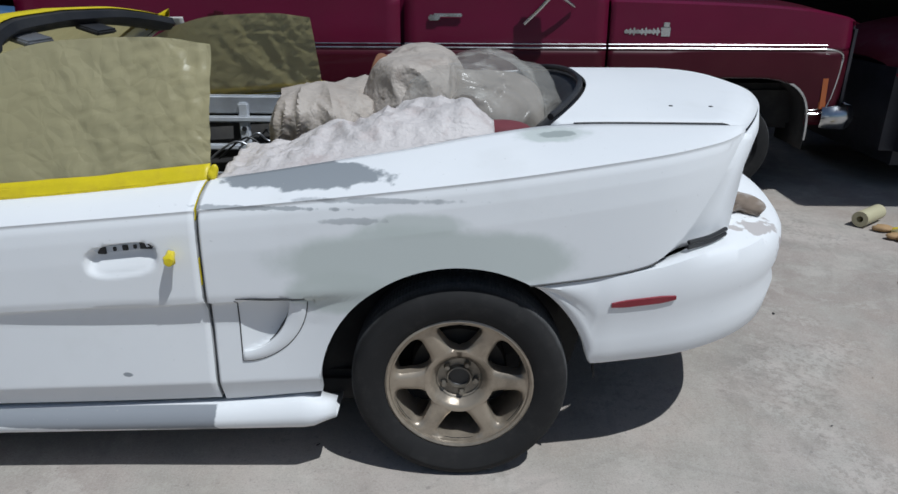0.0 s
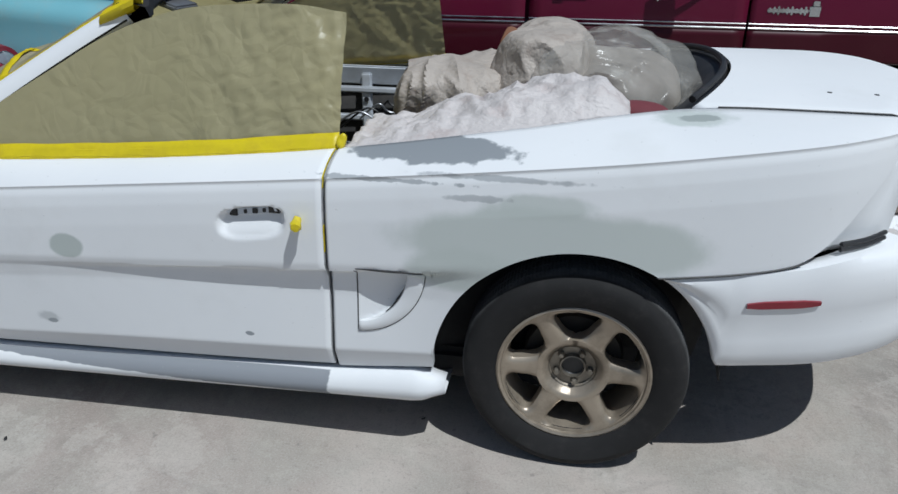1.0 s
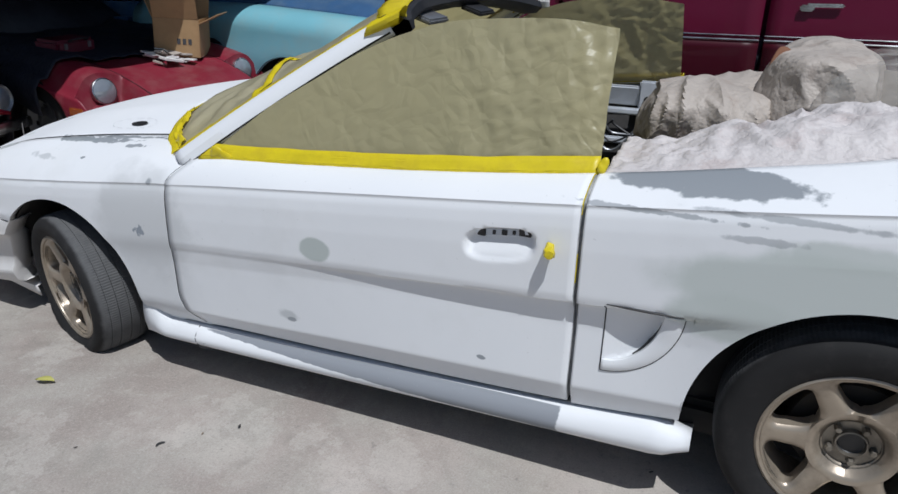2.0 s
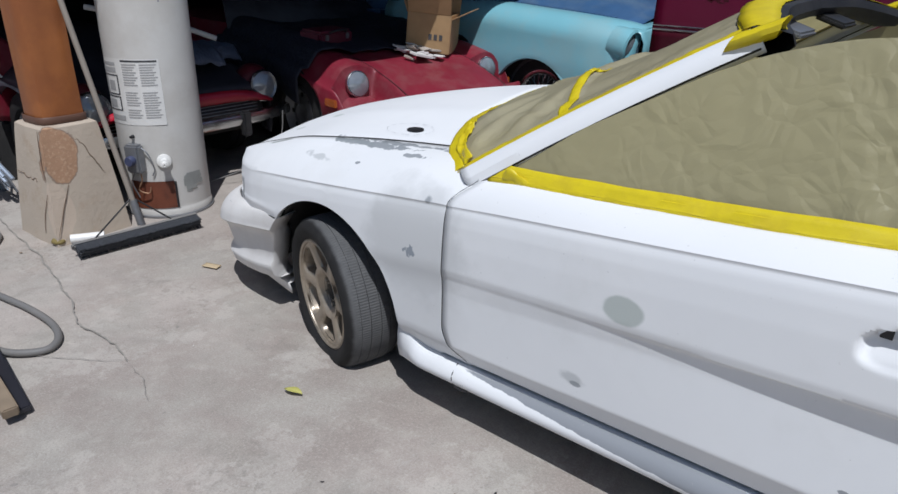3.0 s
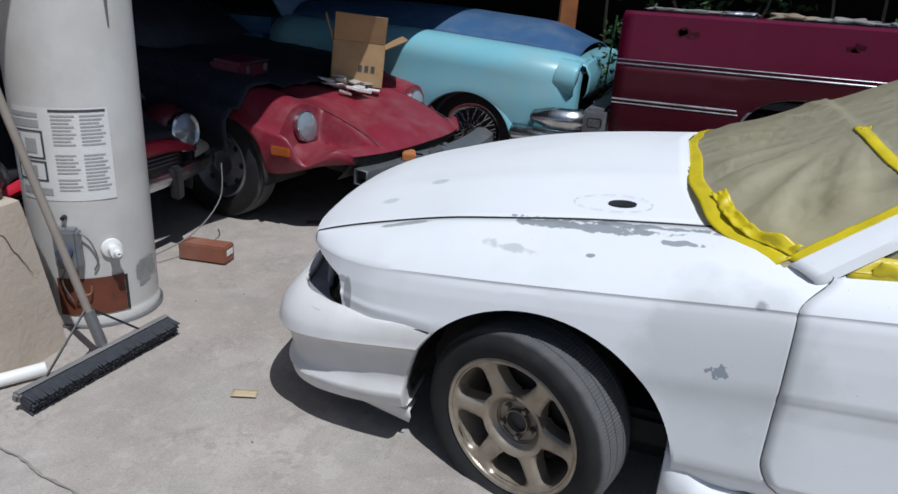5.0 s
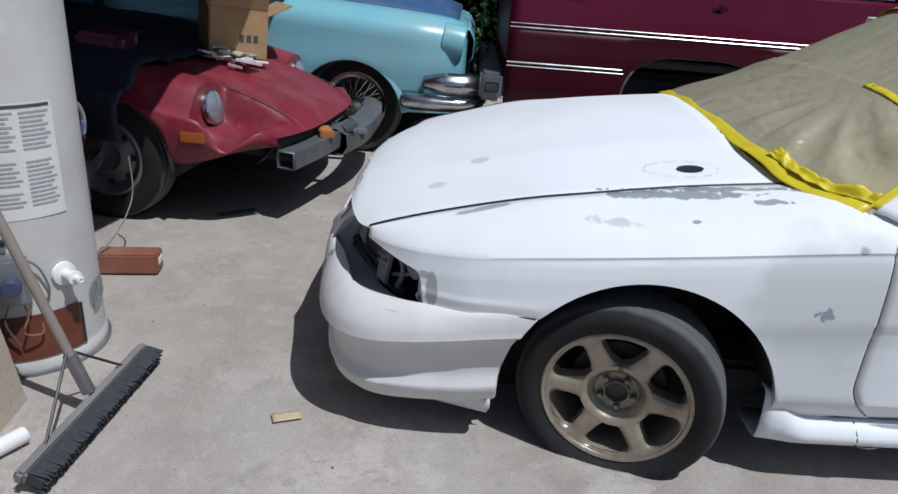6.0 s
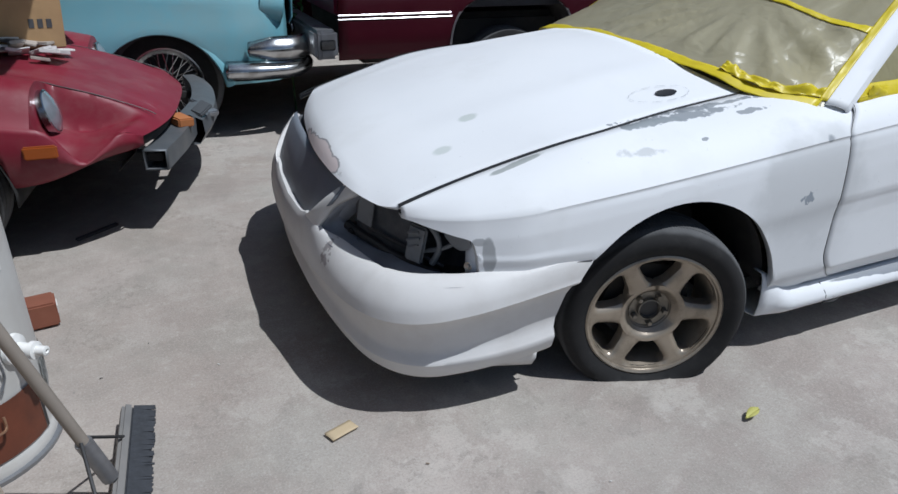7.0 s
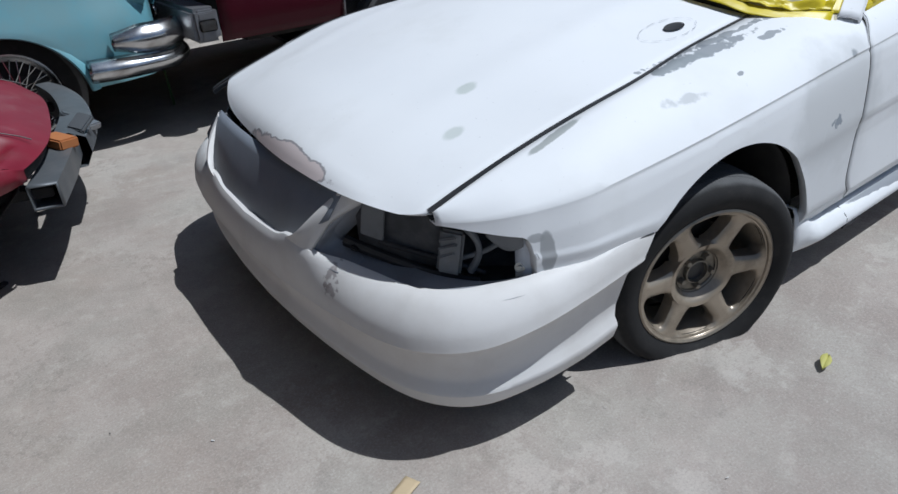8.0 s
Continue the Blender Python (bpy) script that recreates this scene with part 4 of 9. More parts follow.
for s in (1, -1):
    bm = bmesh.new()
    rows = []
    for t in span(0, 1, 14):
        x, y = -3.39 + 0.320 * t**1.35, 0.43 + 0.39 * t**0.8
        h = curve((0, 0.550), (0.5, 0.545), (0.85, 0.53), (1.0, 0.50))(t)
        rows.append([(x + 0.06, s * -(y - 0.05), 0.345), (x + 0.14, s * -(y - 0.11), 0.34), (x + 0.19, s * -(y - 0.15), 0.46), (x + 0.12, s * -(y - 0.11), h + 0.01)])
    grid(bm, rows)
    bucket = part("headlight_bucket", bm, BUCKET, CAR, "empty black headlight opening", fix=True)
    # painted ledge that frames the inner end of the opening
    bm = bmesh.new()
    inner_edge = spline([(-3.325, -0.470, 0.400), (-3.318, -0.405, 0.414), (-3.350, -0.378, 0.436), (-3.352, -0.392, 0.470), (-3.318, -0.436, 0.520), (-3.296, -0.462, 0.545)], 4)
    rim = spline([(-3.400, -0.470, 0.398), (-3.416, -0.410, 0.402), (-3.419, -0.368, 0.410), (-3.390, -0.388, 0.458), (-3.358, -0.414, 0.504), (-3.305, -0.460, 0.546)], 4)
    grid(bm, [[(x, s * y, z) for x, y, z in (a, a.lerp(b, 0.5) + Vector((0.0, 0.0, -0.003)), b, b + Vector((0.020, 0.0, -0.030)))] for a, b in zip(rim, inner_edge)])
    part("ledge", bm, LEDGE, bucket, "blue-grey primed ledge of the lamp opening", fix=True, thick=0.003)
    # radiator support with a pale tab, seen behind the inner half of the opening
    bm = bmesh.new()
    grid(bm, [[(-3.315 + 0.105 * t, s * -(0.43 + 0.20 * t), z) for z in (0.405, 0.44, 0.50, 0.545)] for t in span(0, 1, 6)])
    part("support_panel", bm, BUCKET, bucket, "grey radiator support panel", fix=True, thick=0.003)
    bm = bmesh.new()
    box(bm, (0.004, 0.066, 0.080), pose(-3.300, s * -0.482, 0.500, s * 6, 8, s * 24), 0.006)
    part("bracket", bm, CARRIER, bucket, "pale bent tab")
    bm = bmesh.new()
    tube(bm, spline([(-3.335, s * -0.398, 0.430), (-3.285, s * -0.50, 0.408), (-3.222, s * -0.60, 0.384), (-3.15, s * -0.68, 0.372)], 8), lambda t: 0.015 - 0.004 * t, 8)
    part("beam", bm, BLACK, bucket, "black crossbar")
    for k in range(5):
        bm = bmesh.new()
        t = k / 4
        box(bm, (0.020, 0.024, 0.012), pose(-3.330 + 0.14 * t, s * -(0.435 + 0.185 * t), 0.424 - 0.042 * t, 0, 20, s * -54), 0.003)
        part("clip", bm, BLACK, bucket)
    # lamp mount with slanting ribs
    bm = bmesh.new()
    box(bm, (0.012, 0.056, 0.105), pose(-3.214, s * -0.664, 0.462, s * 8, 6, s * 40), 0.010)
    part("lamp_carrier", bm, CARRIER, bucket, "grey moulded lamp carrier")
    for k in range(4):
        bm = bmesh.new()
        box(bm, (0.010, 0.046 - 0.006 * (k % 2), 0.007), pose(-3.223, s * -(0.660 + 0.003 * k), 0.436 + 0.021 * k, s * (-26 + 5 * k), 6, s * 40), 0.003)
        part("rib", bm, CARRIER, bucket)
    bm = bmesh.new()
    tube(bm, spline([(-3.185, s * -0.665, 0.525), (-3.165, s * -0.69, 0.49), (-3.16, s * -0.695, 0.45), (-3.175, s * -0.68, 0.405)], 6), lambda t: 0.007 + 0.006 * abs(t - 0.5), 8)
    part("bracket", bm, CARRIER, bucket, "grey curved lamp mount")
    bm = bmesh.new()
    tube(bm, spline([(-3.19, s * -0.66, 0.435), (-3.15, s * -0.70, 0.455), (-3.12, s * -0.735, 0.485), (-3.11, s * -0.765, 0.505)], 6), 0.006, 8)
    part("bracket", bm, CARRIER, bucket)
    bm = bmesh.new()
    grid(bm, [[(-3.155 + 0.045 * t, s * -(0.715 + 0.07 * t), 0.512 - 0.03 * math.sin(2.6 * t) * q - 0.012 * q) for q in span(0, 1, 4)] for t in span(0, 1, 8)])
    part("wing_flange", bm, CARRIER, bucket, "grey inner flange of the wing", fix=True, thick=0.003)
    bm = bmesh.new()
    grid(bm, [[(-3.100 + dx, s * -(0.776 + dy), z) for dx, dy in ((-0.012, -0.016), (-0.004, 0.0), (0.004, 0.018))] for z in span(0.40, 0.512, 8)])
    part("bracket", bm, BARE_WHITE, bucket, "white lamp mounting tab", fix=True, thick=0.003)
    for x, y, z in ((-3.110, 0.764, 0.493), (-3.107, 0.770, 0.427)):
        bm = bmesh.new()
        lathe(bm, [(0.0, 0.008), (0.005, 0.008), (0.006, 0.003), (0.012, 0.003), (0.012, 0.0)], pose(x, s * -y, z, 0, -75, s * 40), 10)
        part("bolt", bm, CHROME, bucket, fix=True)
    bm = bmesh.new()
    tube(bm, spline([(-3.30, s * -0.50, 0.455), (-3.25, s * -0.58, 0.44), (-3.20, s * -0.65, 0.425), (-3.15, s * -0.70, 0.40)], 6), 0.006, 6)
    part("wire", bm, BLACK, bucket)

# dark line between bumper and front wing
for s in (-1, 1):
    bm = bmesh.new()
    tube(bm, [(x, s * (flank(x, 0.44) + 0.0005), 0.4165 + 0.024 * smooth(-3.09, -2.85, x)) for x in span(-3.05, -2.80, 24)], 0.0024, 6)
    part("bumper_gap", bm, BLACK, CAR, "dark gap over the front bumper")

# sill mouldings
def sill_rows(s):
    rows = []
    for x in span(-2.165, -0.345, 60):
        nose_f, tail_f = smooth(-2.165, -2.05, x), smooth(-0.345, -0.40, x)
        top, low = sill_z(x) - 0.006, 0.118 + 0.068 * (x + 2.17) / 1.8
        f = min(nose_f, tail_f)
        top += 0.085 * (1 - smooth(-2.165, -2.02, x)) ** 1.5
        end = 1 - smooth(-0.345, -0.43, x)
        top, low = top - 0.030 * end, low + 0.012 + 0.022 * end
        y = 0.862
        out = 0.042 * (0.35 + 0.65 * f)
        hgt = top - low
        prof = [(-0.13, 0.02), (-0.02, 0.0), (0.55 * out, 0.03 * 1), (out, 0.30), (0.97 * out, 0.55), (0.55 * out, 0.86), (0.1 * out, 0.98), (-0.03, 1.0)]
        rows.append([(x, s * -(y + o), low + (h if h < 0.04 and h > 0.02 else h) * hgt) for o, h in prof])
    return rows


for s in (1, -1):
    part("sill_moulding", shell(sill_rows(s), flip=(s == -1)), WHITE, CAR, "white sill moulding with bare grey strip", thick=0.004, sharp=60)
bm = bmesh.new()
for z in (0.150, 0.168):
    tube(bm, spline([(-1.905, -0.9045, z), (-1.875, -0.9055, z - 0.004), (-1.85, -0.9045, z + 0.002)], 4), 0.0022, 5)
tube(bm, spline([(-1.915, -0.873, 0.207), (-1.912, -0.9055, 0.175), (-1.905, -0.895, 0.135)], 4), 0.0025, 5)
part("sill_marks", bm, BLACK, CAR, "small dark scratches on the sill moulding")


# rear bumper cover
tail = [(0.185, 0.876), (0.27, 0.874), (0.345, 0.869), (0.42, 0.862), (0.62, 0.825), (0.80, 0.735), (0.93, 0.575), (1.00, 0.38), (1.035, 0.18), (1.045, 0.0)]
half_r = spline([(x, -y, 0) for x, y in tail], 12)
path_r = half_r + [Vector((p.x, -p.y, 0)) for p in half_r[-2::-1]]
rear_top = curve((0.185, 0.628), (0.35, 0.645), (0.50, 0.664), (0.62, 0.690), (0.80, 0.700), (1.05, 0.705))
rear_floor = curve((0.30, 0.385), (0.60, 0.402), (0.85, 0.425), (1.05, 0.43))


def rear_low(x):
    return max(arch(x, ARCH_R) if x < ARCH_R[0] + ARCH_R[2] else 0.0, rear_floor(x))


rows = []
for i, p in enumerate(path_r):
    d = (path_r[min(i + 1, len(path_r) - 1)] - path_r[max(i - 1, 0)]).normalized()
    out = Vector((d.y, -d.x, 0))
    if out.dot(p - Vector((0.0, 0, 0))) < 0:
        out = -out
    zt, zl = rear_top(p.x), rear_low(p.x)
    back = smooth(0.55, 0.95, p.x)
    prof = [(-0.06, 0.02), (-0.025, 0.0), (-0.018, 0.03), (-0.012, 0.16), (-0.010 + 0.004 * back, 0.30), (-0.012 - 0.004 * back, 0.42), (-0.004, 0.58), (0.0, 0.74), (-0.003 - 0.003 * back, 0.86), (-0.007 - 0.019 * back, 0.95), (-0.010 - 0.065 * back, 0.99), (-0.022 - 0.113 * back, 1.0), (-0.05 - 0.16 * back, 0.998)]
    rows.append([p + out * o + Vector((0, 0, zl + (zt - zl) * h)) for o, h in prof])
part("rear_bumper", shell(rows, flip=False), WHITE, CAR, "white rear bumper cover with scuffed corner", thick=0.004)
for s in (1, -1):
    bm = bmesh.new()
    tube(bm, [(x, s * -(flank(x, tail_low(x)) + 0.001), tail_low(x) - 0.001) for x in span(0.172, 0.50, 30)], 0.0026, 6)
    part("bumper_gap", bm, BLACK, CAR, "dark gap over the rear bumper")
    bm = bmesh.new()
    rows = []
    for k, x in enumerate(span(0.385, 0.556, 8)):
        y = float(np.interp(x, [p.x for p in half_r], [-p.y for p in half_r])) + 0.004
        e = min(1.0, 0.35 + 3 * k / 8)
        e2 = min(1.0, 0.25 + 3 * (8 - k) / 8)
        h = 0.0115 * min(e, e2) ** 0.5
        z = 0.572 + 0.012 * k / 8
        rows.append([(x, s * -(y - 0.006), z - h), (x, s * -(y + 0.004), z - 0.8 * h), (x, s * -(y + 0.005), z + 0.8 * h), (x, s * -(y - 0.006), z + h)])
    grid(bm, rows)
    part("side_marker", bm, RED_LENS, CAR, "narrow red side marker lens", fix=True)

# boot lid and tail panel
BOOT_DOTS = ((0.72, -0.45), (0.60, -0.45))
def boot_point(u, w):
    a = abs(u)
    front = 0.415 - 0.175 * a**2.2
    rear = 0.965 - 0.205 * a**2.0
    x = front + (rear - front) * w
    y = u * (0.583 + 0.025 * w)
    z = belt_z(x) + 0.002 + (0.048 * (1 - a**2.4)) * (1 - 0.25 * w) - 0.02 * smooth(0.88, 1.0, w)
    return (x, y, z)


rows = [[boot_point(u, w) for u in span(-1, 1, 30)] for w in span(0, 1, 16)]
rows.insert(0, [(x + 0.004, y, z - 0.03) for x, y, z in rows[0]])
boot = part("boot_lid", shell(rows, flip=True), WHITE, CAR, thick=0.004)
for s in (-1, 1):
    bm = bmesh.new()
    tube(bm, [Vector(boot_point(s * 1.0, w)) + Vector((0, s * 0.001, 0.0012)) for w in span(0.12, 1.0, 30)], 0.0022, 6)
    part("boot_gap", bm, BLACK, CAR, "dark gap beside the boot lid")
for x, y in BOOT_DOTS:
    u = y / 0.60
    w = min(span(0, 1, 60), key=lambda q: abs(boot_point(u, q)[0] - x))
    bm = bmesh.new()
    lathe(bm, [(0.0, 0.0015), (0.006, 0.0012), (0.007, -0.002)], Matrix.Translation(boot_point(u, w)), 10)
    part("screw_hole", bm, BLACK, boot, "small dark screw hole", fix=True)
rows = []
for u in span(-1, 1, 24):
    x, y, z = boot_point(u, 1.0)
    rows.append([(x, y * 1.03, z - 0.002), (x + 0.006, y * 1.04, z - 0.05), (x - 0.035, y * 1.08, 0.80), (x - 0.05, y * 1.12, 0.69)])
part("tail_panel", shell(rows), WHITE, CAR, thick=0.004)
rows = []
for k in span(0, 1, 14):
    x = 0.50 + 0.25 * k
    a = Vector((x, -flank(x, tail_low(x)) + 0.012, tail_low(x) + 0.004))
    b = Vector((0.72 + 0.05 * k, -0.70 + 0.06 * k, 0.70 + 0.27 * k))
    rows.append([a, a.lerp(b, 0.35) + Vector((-0.01, 0.01, 0)), a.lerp(b, 0.7) + Vector((-0.005, 0.005, 0)), b])
both("lamp_recess", shell(rows), WHITE, fix=True, thick=0.003)
for s in (1, -1):
    bm = bmesh.new()
    for z in (0.706, 0.720):
        tube(bm, spline([(0.585, s * -0.80, z), (0.65, s * -0.765, z + 0.003), (0.71, s * -0.715, z + 0.008)], 4), 0.006, 6)
    part("lamp_gasket", bm, BLACK, CAR, "black strips in the empty tail lamp opening")
    bm = bmesh.new()
    rows = []
    for t in span(0, 1, 8):
        x, y = 0.615 + 0.115 * t, 0.690 - 0.085 * t
        h = 0.030 + 0.040 * smooth(0.0, 0.6, t)
        rows.append([(x - 0.02, s * -(y - 0.03), 0.700 + h), (x, s * -y, 0.702 + h), (x + 0.006, s * -(y + 0.004), 0.698 + h), (x + 0.012, s * -(y + 0.008), 0.702)])
    grid(bm, rows)
    part("lamp_housing", bm, BARE_WHITE, CAR, "white tail lamp housing", fix=True, thick=0.003)
    bm = bmesh.new()
    box(bm, (0.018, 0.030, 0.055), pose(0.742, s * -0.598, 0.735, 0, 12, s * -38), 0.005)
    part("lamp_slot", bm, BLACK, CAR)

# door handle recess, lock and the air scoop behind the door
def on_flank(x, z, lift=0.0):
    return Vector((x, -flank(x, z) - lift, z))




bm = bmesh.new()
bar = [[on_flank(x, 0.722 + 0.13 * (x + 0.85) + dz, l) for dz, l in ((-0.009, -0.001), (-0.008, 0.003), (0.008, 0.003), (0.009, -0.001))] for x in span(-0.918, -0.782, 12)]
grid(bm, bar)
handle = part("door_handle", bm, BARE_WHITE, CAR, "white door handle cup without its lever", fix=True)
for x, w, h in ((-0.905, 0.014, 0.018), (-0.872, 0.005, 0.010), (-0.845, 0.009, 0.013), (-0.820, 0.005, 0.010), (-0.792, 0.020, 0.018)):
    bm = bmesh.new()
    box(bm, (w * 1.5, 0.010, h), Matrix.Translation(on_flank(x, 0.722 + 0.13 * (x + 0.85), 0.003)), 0.001)
    part("clip", bm, BLACK, handle)
bm = bmesh.new()
p = on_flank(-0.722, 0.718)
lathe(bm, [(0.0, 0.047), (0.010, 0.046), (0.015, 0.036), (0.012, 0.02), (0.010, 0.0)], Matrix.Translation(p) @ pose(0, 0, 0, 90, 0, 0) @ pose(0, 0, 0, 8, 14, 0), 10)
for v in bm.verts:
    v.co += Vector((bump3(*v.co, 90), bump3(*v.co, 90, 4), bump3(*v.co, 90, 9))) * 0.004
part("taped_lock", bm, TAPE, CAR, "door lock wrapped in yellow tape", fix=True)

# scoop surround: a flush rim along the curved edge, a dark slot inside it and the seams round it
def scoop_at(kx, kz, t, lift):
    """A point on the quarter oval; the skin's own hollow is left out."""
    a = radians(t)
    x, z = -0.578 + 0.182 * kx * math.cos(a), 0.594 - 0.188 * kz * math.sin(a)
    return Vector((x, -flank(x, z) - scoop_depth(x, z) - lift, z))


bm = bmesh.new()
grid(bm, [[scoop_at(kx, kz, t, l) for kx, kz, l in ((0.745, 0.845, -0.004), (0.755, 0.855, 0.002), (0.80, 0.89, 0.0045), (0.96, 0.97, 0.0035), (0.985, 0.985, 0.001), (0.99, 0.99, -0.003))] for t in span(1.5, 89.5, 30)])
scoop_part = part("side_scoop", bm, WHITE, CAR, "white rim of the rear-wing air scoop", fix=True, thick=0.002)
bm = bmesh.new()
grid(bm, [[scoop_at(kx, kz, t, l) for kx, kz, l in ((0.705 + 0.03 * abs(t - 36) / 22, 0.80 + 0.03 * abs(t - 36) / 22, -0.012), (0.755, 0.855, -0.001))] for t in span(14, 58, 16)])
part("scoop_slot", bm, BLACK, scoop_part, "black slot inside the scoop", fix=True, thick=0.002)
bm = bmesh.new()
tube(bm, [scoop_at(1.0, 1.0, t, 0.0002) for t in span(4, 90, 30)] + [on_flank(-0.579, z, 0.0005) for z in span(0.415, 0.588, 12)], 0.0016, 5)
part("scoop_seam", bm, BLACK, scoop_part, "thin dark seam round the scoop")
bm = bmesh.new()
tube(bm, [on_flank(x, 0.5945, 0.0005) for x in span(-0.575, -0.40, 16)], lambda t: 0.0014 + 0.002 * math.sin(math.pi * t) ** 2, 5)
part("scoop_seam", bm, BLACK, scoop_part, "thin dark seam over the scoop")

# dark line of the gap between wing and door
pts = [on_flank(gap_x(z), z, 0.0004) for z in span(0.225, crease_z(-1.97), 40)]
pts += [Vector((gap_x(p[2]) + gap_lean(-1.97, p[1], p[2]), p[1] - 0.0006, p[2] + 0.0012)) for p in side_row(-1.971, 0.3, 0.80, 0.778, 26, 16)[26:]]
bm = bmesh.new()
tube(bm, pts, 0.0008, 6)
part("door_gap", bm, BLACK, CAR, "dark gap before the door")

# tape in the gap behind the door, stuck to the door's edge
def gap_strip(z0, z1, profile, material, label):
    """profile: offsets along the car and into the gap."""
    rows = []
    shoulder = side_row(-0.652, 0.3, belt_y(-0.652), belt_z(-0.652), 26, 9)[25:]
    for z in span(z0, z1, 26):
        y = -flank(-0.652, z) if z < crease_z(-0.652) else float(np.interp(z, [p[2] for p in shoulder], [p[1] for p in shoulder]))
        crinkle = 0.0012 * bump3(z, 0, 0, 40)
        rows.append([Vector((-0.652 + dx + crinkle * (k % 2), y + dy, z)) for k, (dx, dy) in enumerate(profile)])
    bm = bmesh.new()
    grid(bm, rows)
    part("gap_tape", bm, material, CAR, label, fix=True, thick=0.001)


gap_strip(0.285, 0.868, ((-0.0052, 0.000), (-0.0050, 0.008), (-0.0050, 0.017), (0.0, 0.018), (0.0060, 0.016)), GAP_TAPE, "paint-crusted grey tape in the door gap")
for z0, z1 in ((0.632, 0.705), (0.800, 0.870)):
    gap_strip(z0, z1, ((-0.0052, 0.0006), (-0.0034, 0.0016), (-0.0028, 0.007), (-0.0036, 0.014)), TAPE, "yellow tape on the edge of the door")


# ---- windscreen frame, masked glass ----
base_x = screen_foot
base_z = curve((0.0, 0.872), (0.4, 0.846), (0.55, 0.822), (0.64, 0.793), (0.81, 0.768))
head_x = curve((0.0, -1.435), (0.3, -1.415), (0.5, -1.365), (0.585, -1.32))
head_z = curve((0.0, 1.235), (0.3, 1.228), (0.5, 1.205), (0.585, 1.185))


def screen(u, w):
    """The windscreen: u across from -1 to 1, w from its foot to its head."""
    a = abs(u)
    b = Vector((base_x(0.81 * a), 0.81 * u, base_z(0.81 * a)))
    h = Vector((head_x(0.585 * a), 0.585 * u, head_z(0.585 * a)))
    p = b.lerp(h, w)
    p += Vector((-0.05, 0, 0.035)) * (4 * w * (1 - w)) * (0.18 - 0.62 * smooth(0.985, 0.78, a))
    return p


def screen_normal(u, w):
    du, dw = screen(u + 0.01, w) - screen(u - 0.01, w), screen(u, min(w + 0.01, 1)) - screen(u, max(w - 0.01, 0))
    n = du.cross(dw).normalized()
    return n if n.z > 0 else -n


def on_screen(u, w, lift):
    return screen(u, w) + screen_normal(u, w) * lift


def seam(u):
    """Height on the screen at which the lower sheet of paper is taped to the upper one."""
    return 0.432 + 0.20 * min(0.0, u + 0.80)


def paper_lift(u, w):
    """How far the masking paper stands off the screen."""
    edge = smooth(0.0, 0.10, w) * smooth(1.0, 0.93, w) * smooth(0.955, 0.87, abs(u))
    low = smooth(seam(u) + 0.03, seam(u) - 0.06, w)
    # long folds that fan out from the middle of the seam, on the looser lower sheet
    away = math.hypot((u + 0.45) * 0.8, seam(u) - w)
    ang = math.atan2(u + 0.45, seam(u) + 0.06 - w)
    fan = math.exp(-((bump3(ang * 2.6, away * 0.5, 0, 1.6, 4.0) / 0.16) ** 2))
    loose_fold = math.exp(-((bump3(u * 2.2 + 0.8 * w, w * 0.7 - 0.3 * u, 0, 2.1, 7.0) / 0.12) ** 2))
    crumple = abs(bump3(u, w, 0, 9, 1.0)) + 0.5 * abs(bump3(u, w, 0, 21, 2.0))
    taut = 0.006 * bump3(u * 0.8, w * 2.0, 0, 2.2, 3.0) + 0.003 * (1 - abs(bump3(u, w * 0.6, 0, 7.0, 9.0))) ** 3
    # the lower sheet is drawn up like a tent and stands proud at the seam
    tent = 0.022 * max(w / seam(u), 0.0) ** 1.6 * smooth(seam(u) + 0.032, seam(u), w) * smooth(0.80, 0.40, abs(u + 0.10))
    calm = 0.35 + 0.65 * smooth(0.15, -0.35, u)
    folds = 0.017 * fan * smooth(0.08, 0.35, away) + 0.008 * loose_fold * smooth(0.05, 0.3, away)
    return 0.008 + edge * (tent + low * (calm * folds + 0.0016 * crumple) + (1 - low) * (taut + 0.0016 * crumple))


rows = [[on_screen(u, w, paper_lift(u, w)) for u in span(-0.972, 0.972, 120)] for w in span(-0.03, 1.0, 84)]
windscreen = part("windscreen_paper", shell(rows), SUNLIT_PAPER, CAR, "windscreen masked with creased tan paper", fix=False, sharp=70)


def screen_tape(points, width, label="yellow masking tape", across=(0, 1), crush=0.0):
    """A crinkled strip of tape that follows the paper; across: the (u, w) way over its width."""
    rows = []
    for u, w in points:
        du = (screen(u + 0.01, w) - screen(u - 0.01, w)).length / 0.02
        dw = (screen(u, 0.31) - screen(u, 0.29)).length / 0.02
        row = []
        for k in span(-0.5, 0.5, 6):
            uu, ww = u + across[0] * k * width / du, w + across[1] * k * width / dw
            ww = min(max(ww, -0.07), 1.0)
            top = max(paper_lift(uu, ww), paper_lift(u, w) - 0.006)
            row.append(on_screen(uu, ww, top + 0.0025 + 0.004 * abs(bump3(uu * 1.6, ww, 0, 30, 3.0)) + 0.002 * bump3(uu, ww, 1, 12) + crush * abs(bump3(uu * 1.3, ww * 2, 2, 21, 5.0))))
        rows.append(row)
    bm = bmesh.new()
    grid(bm, rows)
    part("tape", bm, TAPE, windscreen, label, fix=True, thick=0.001)


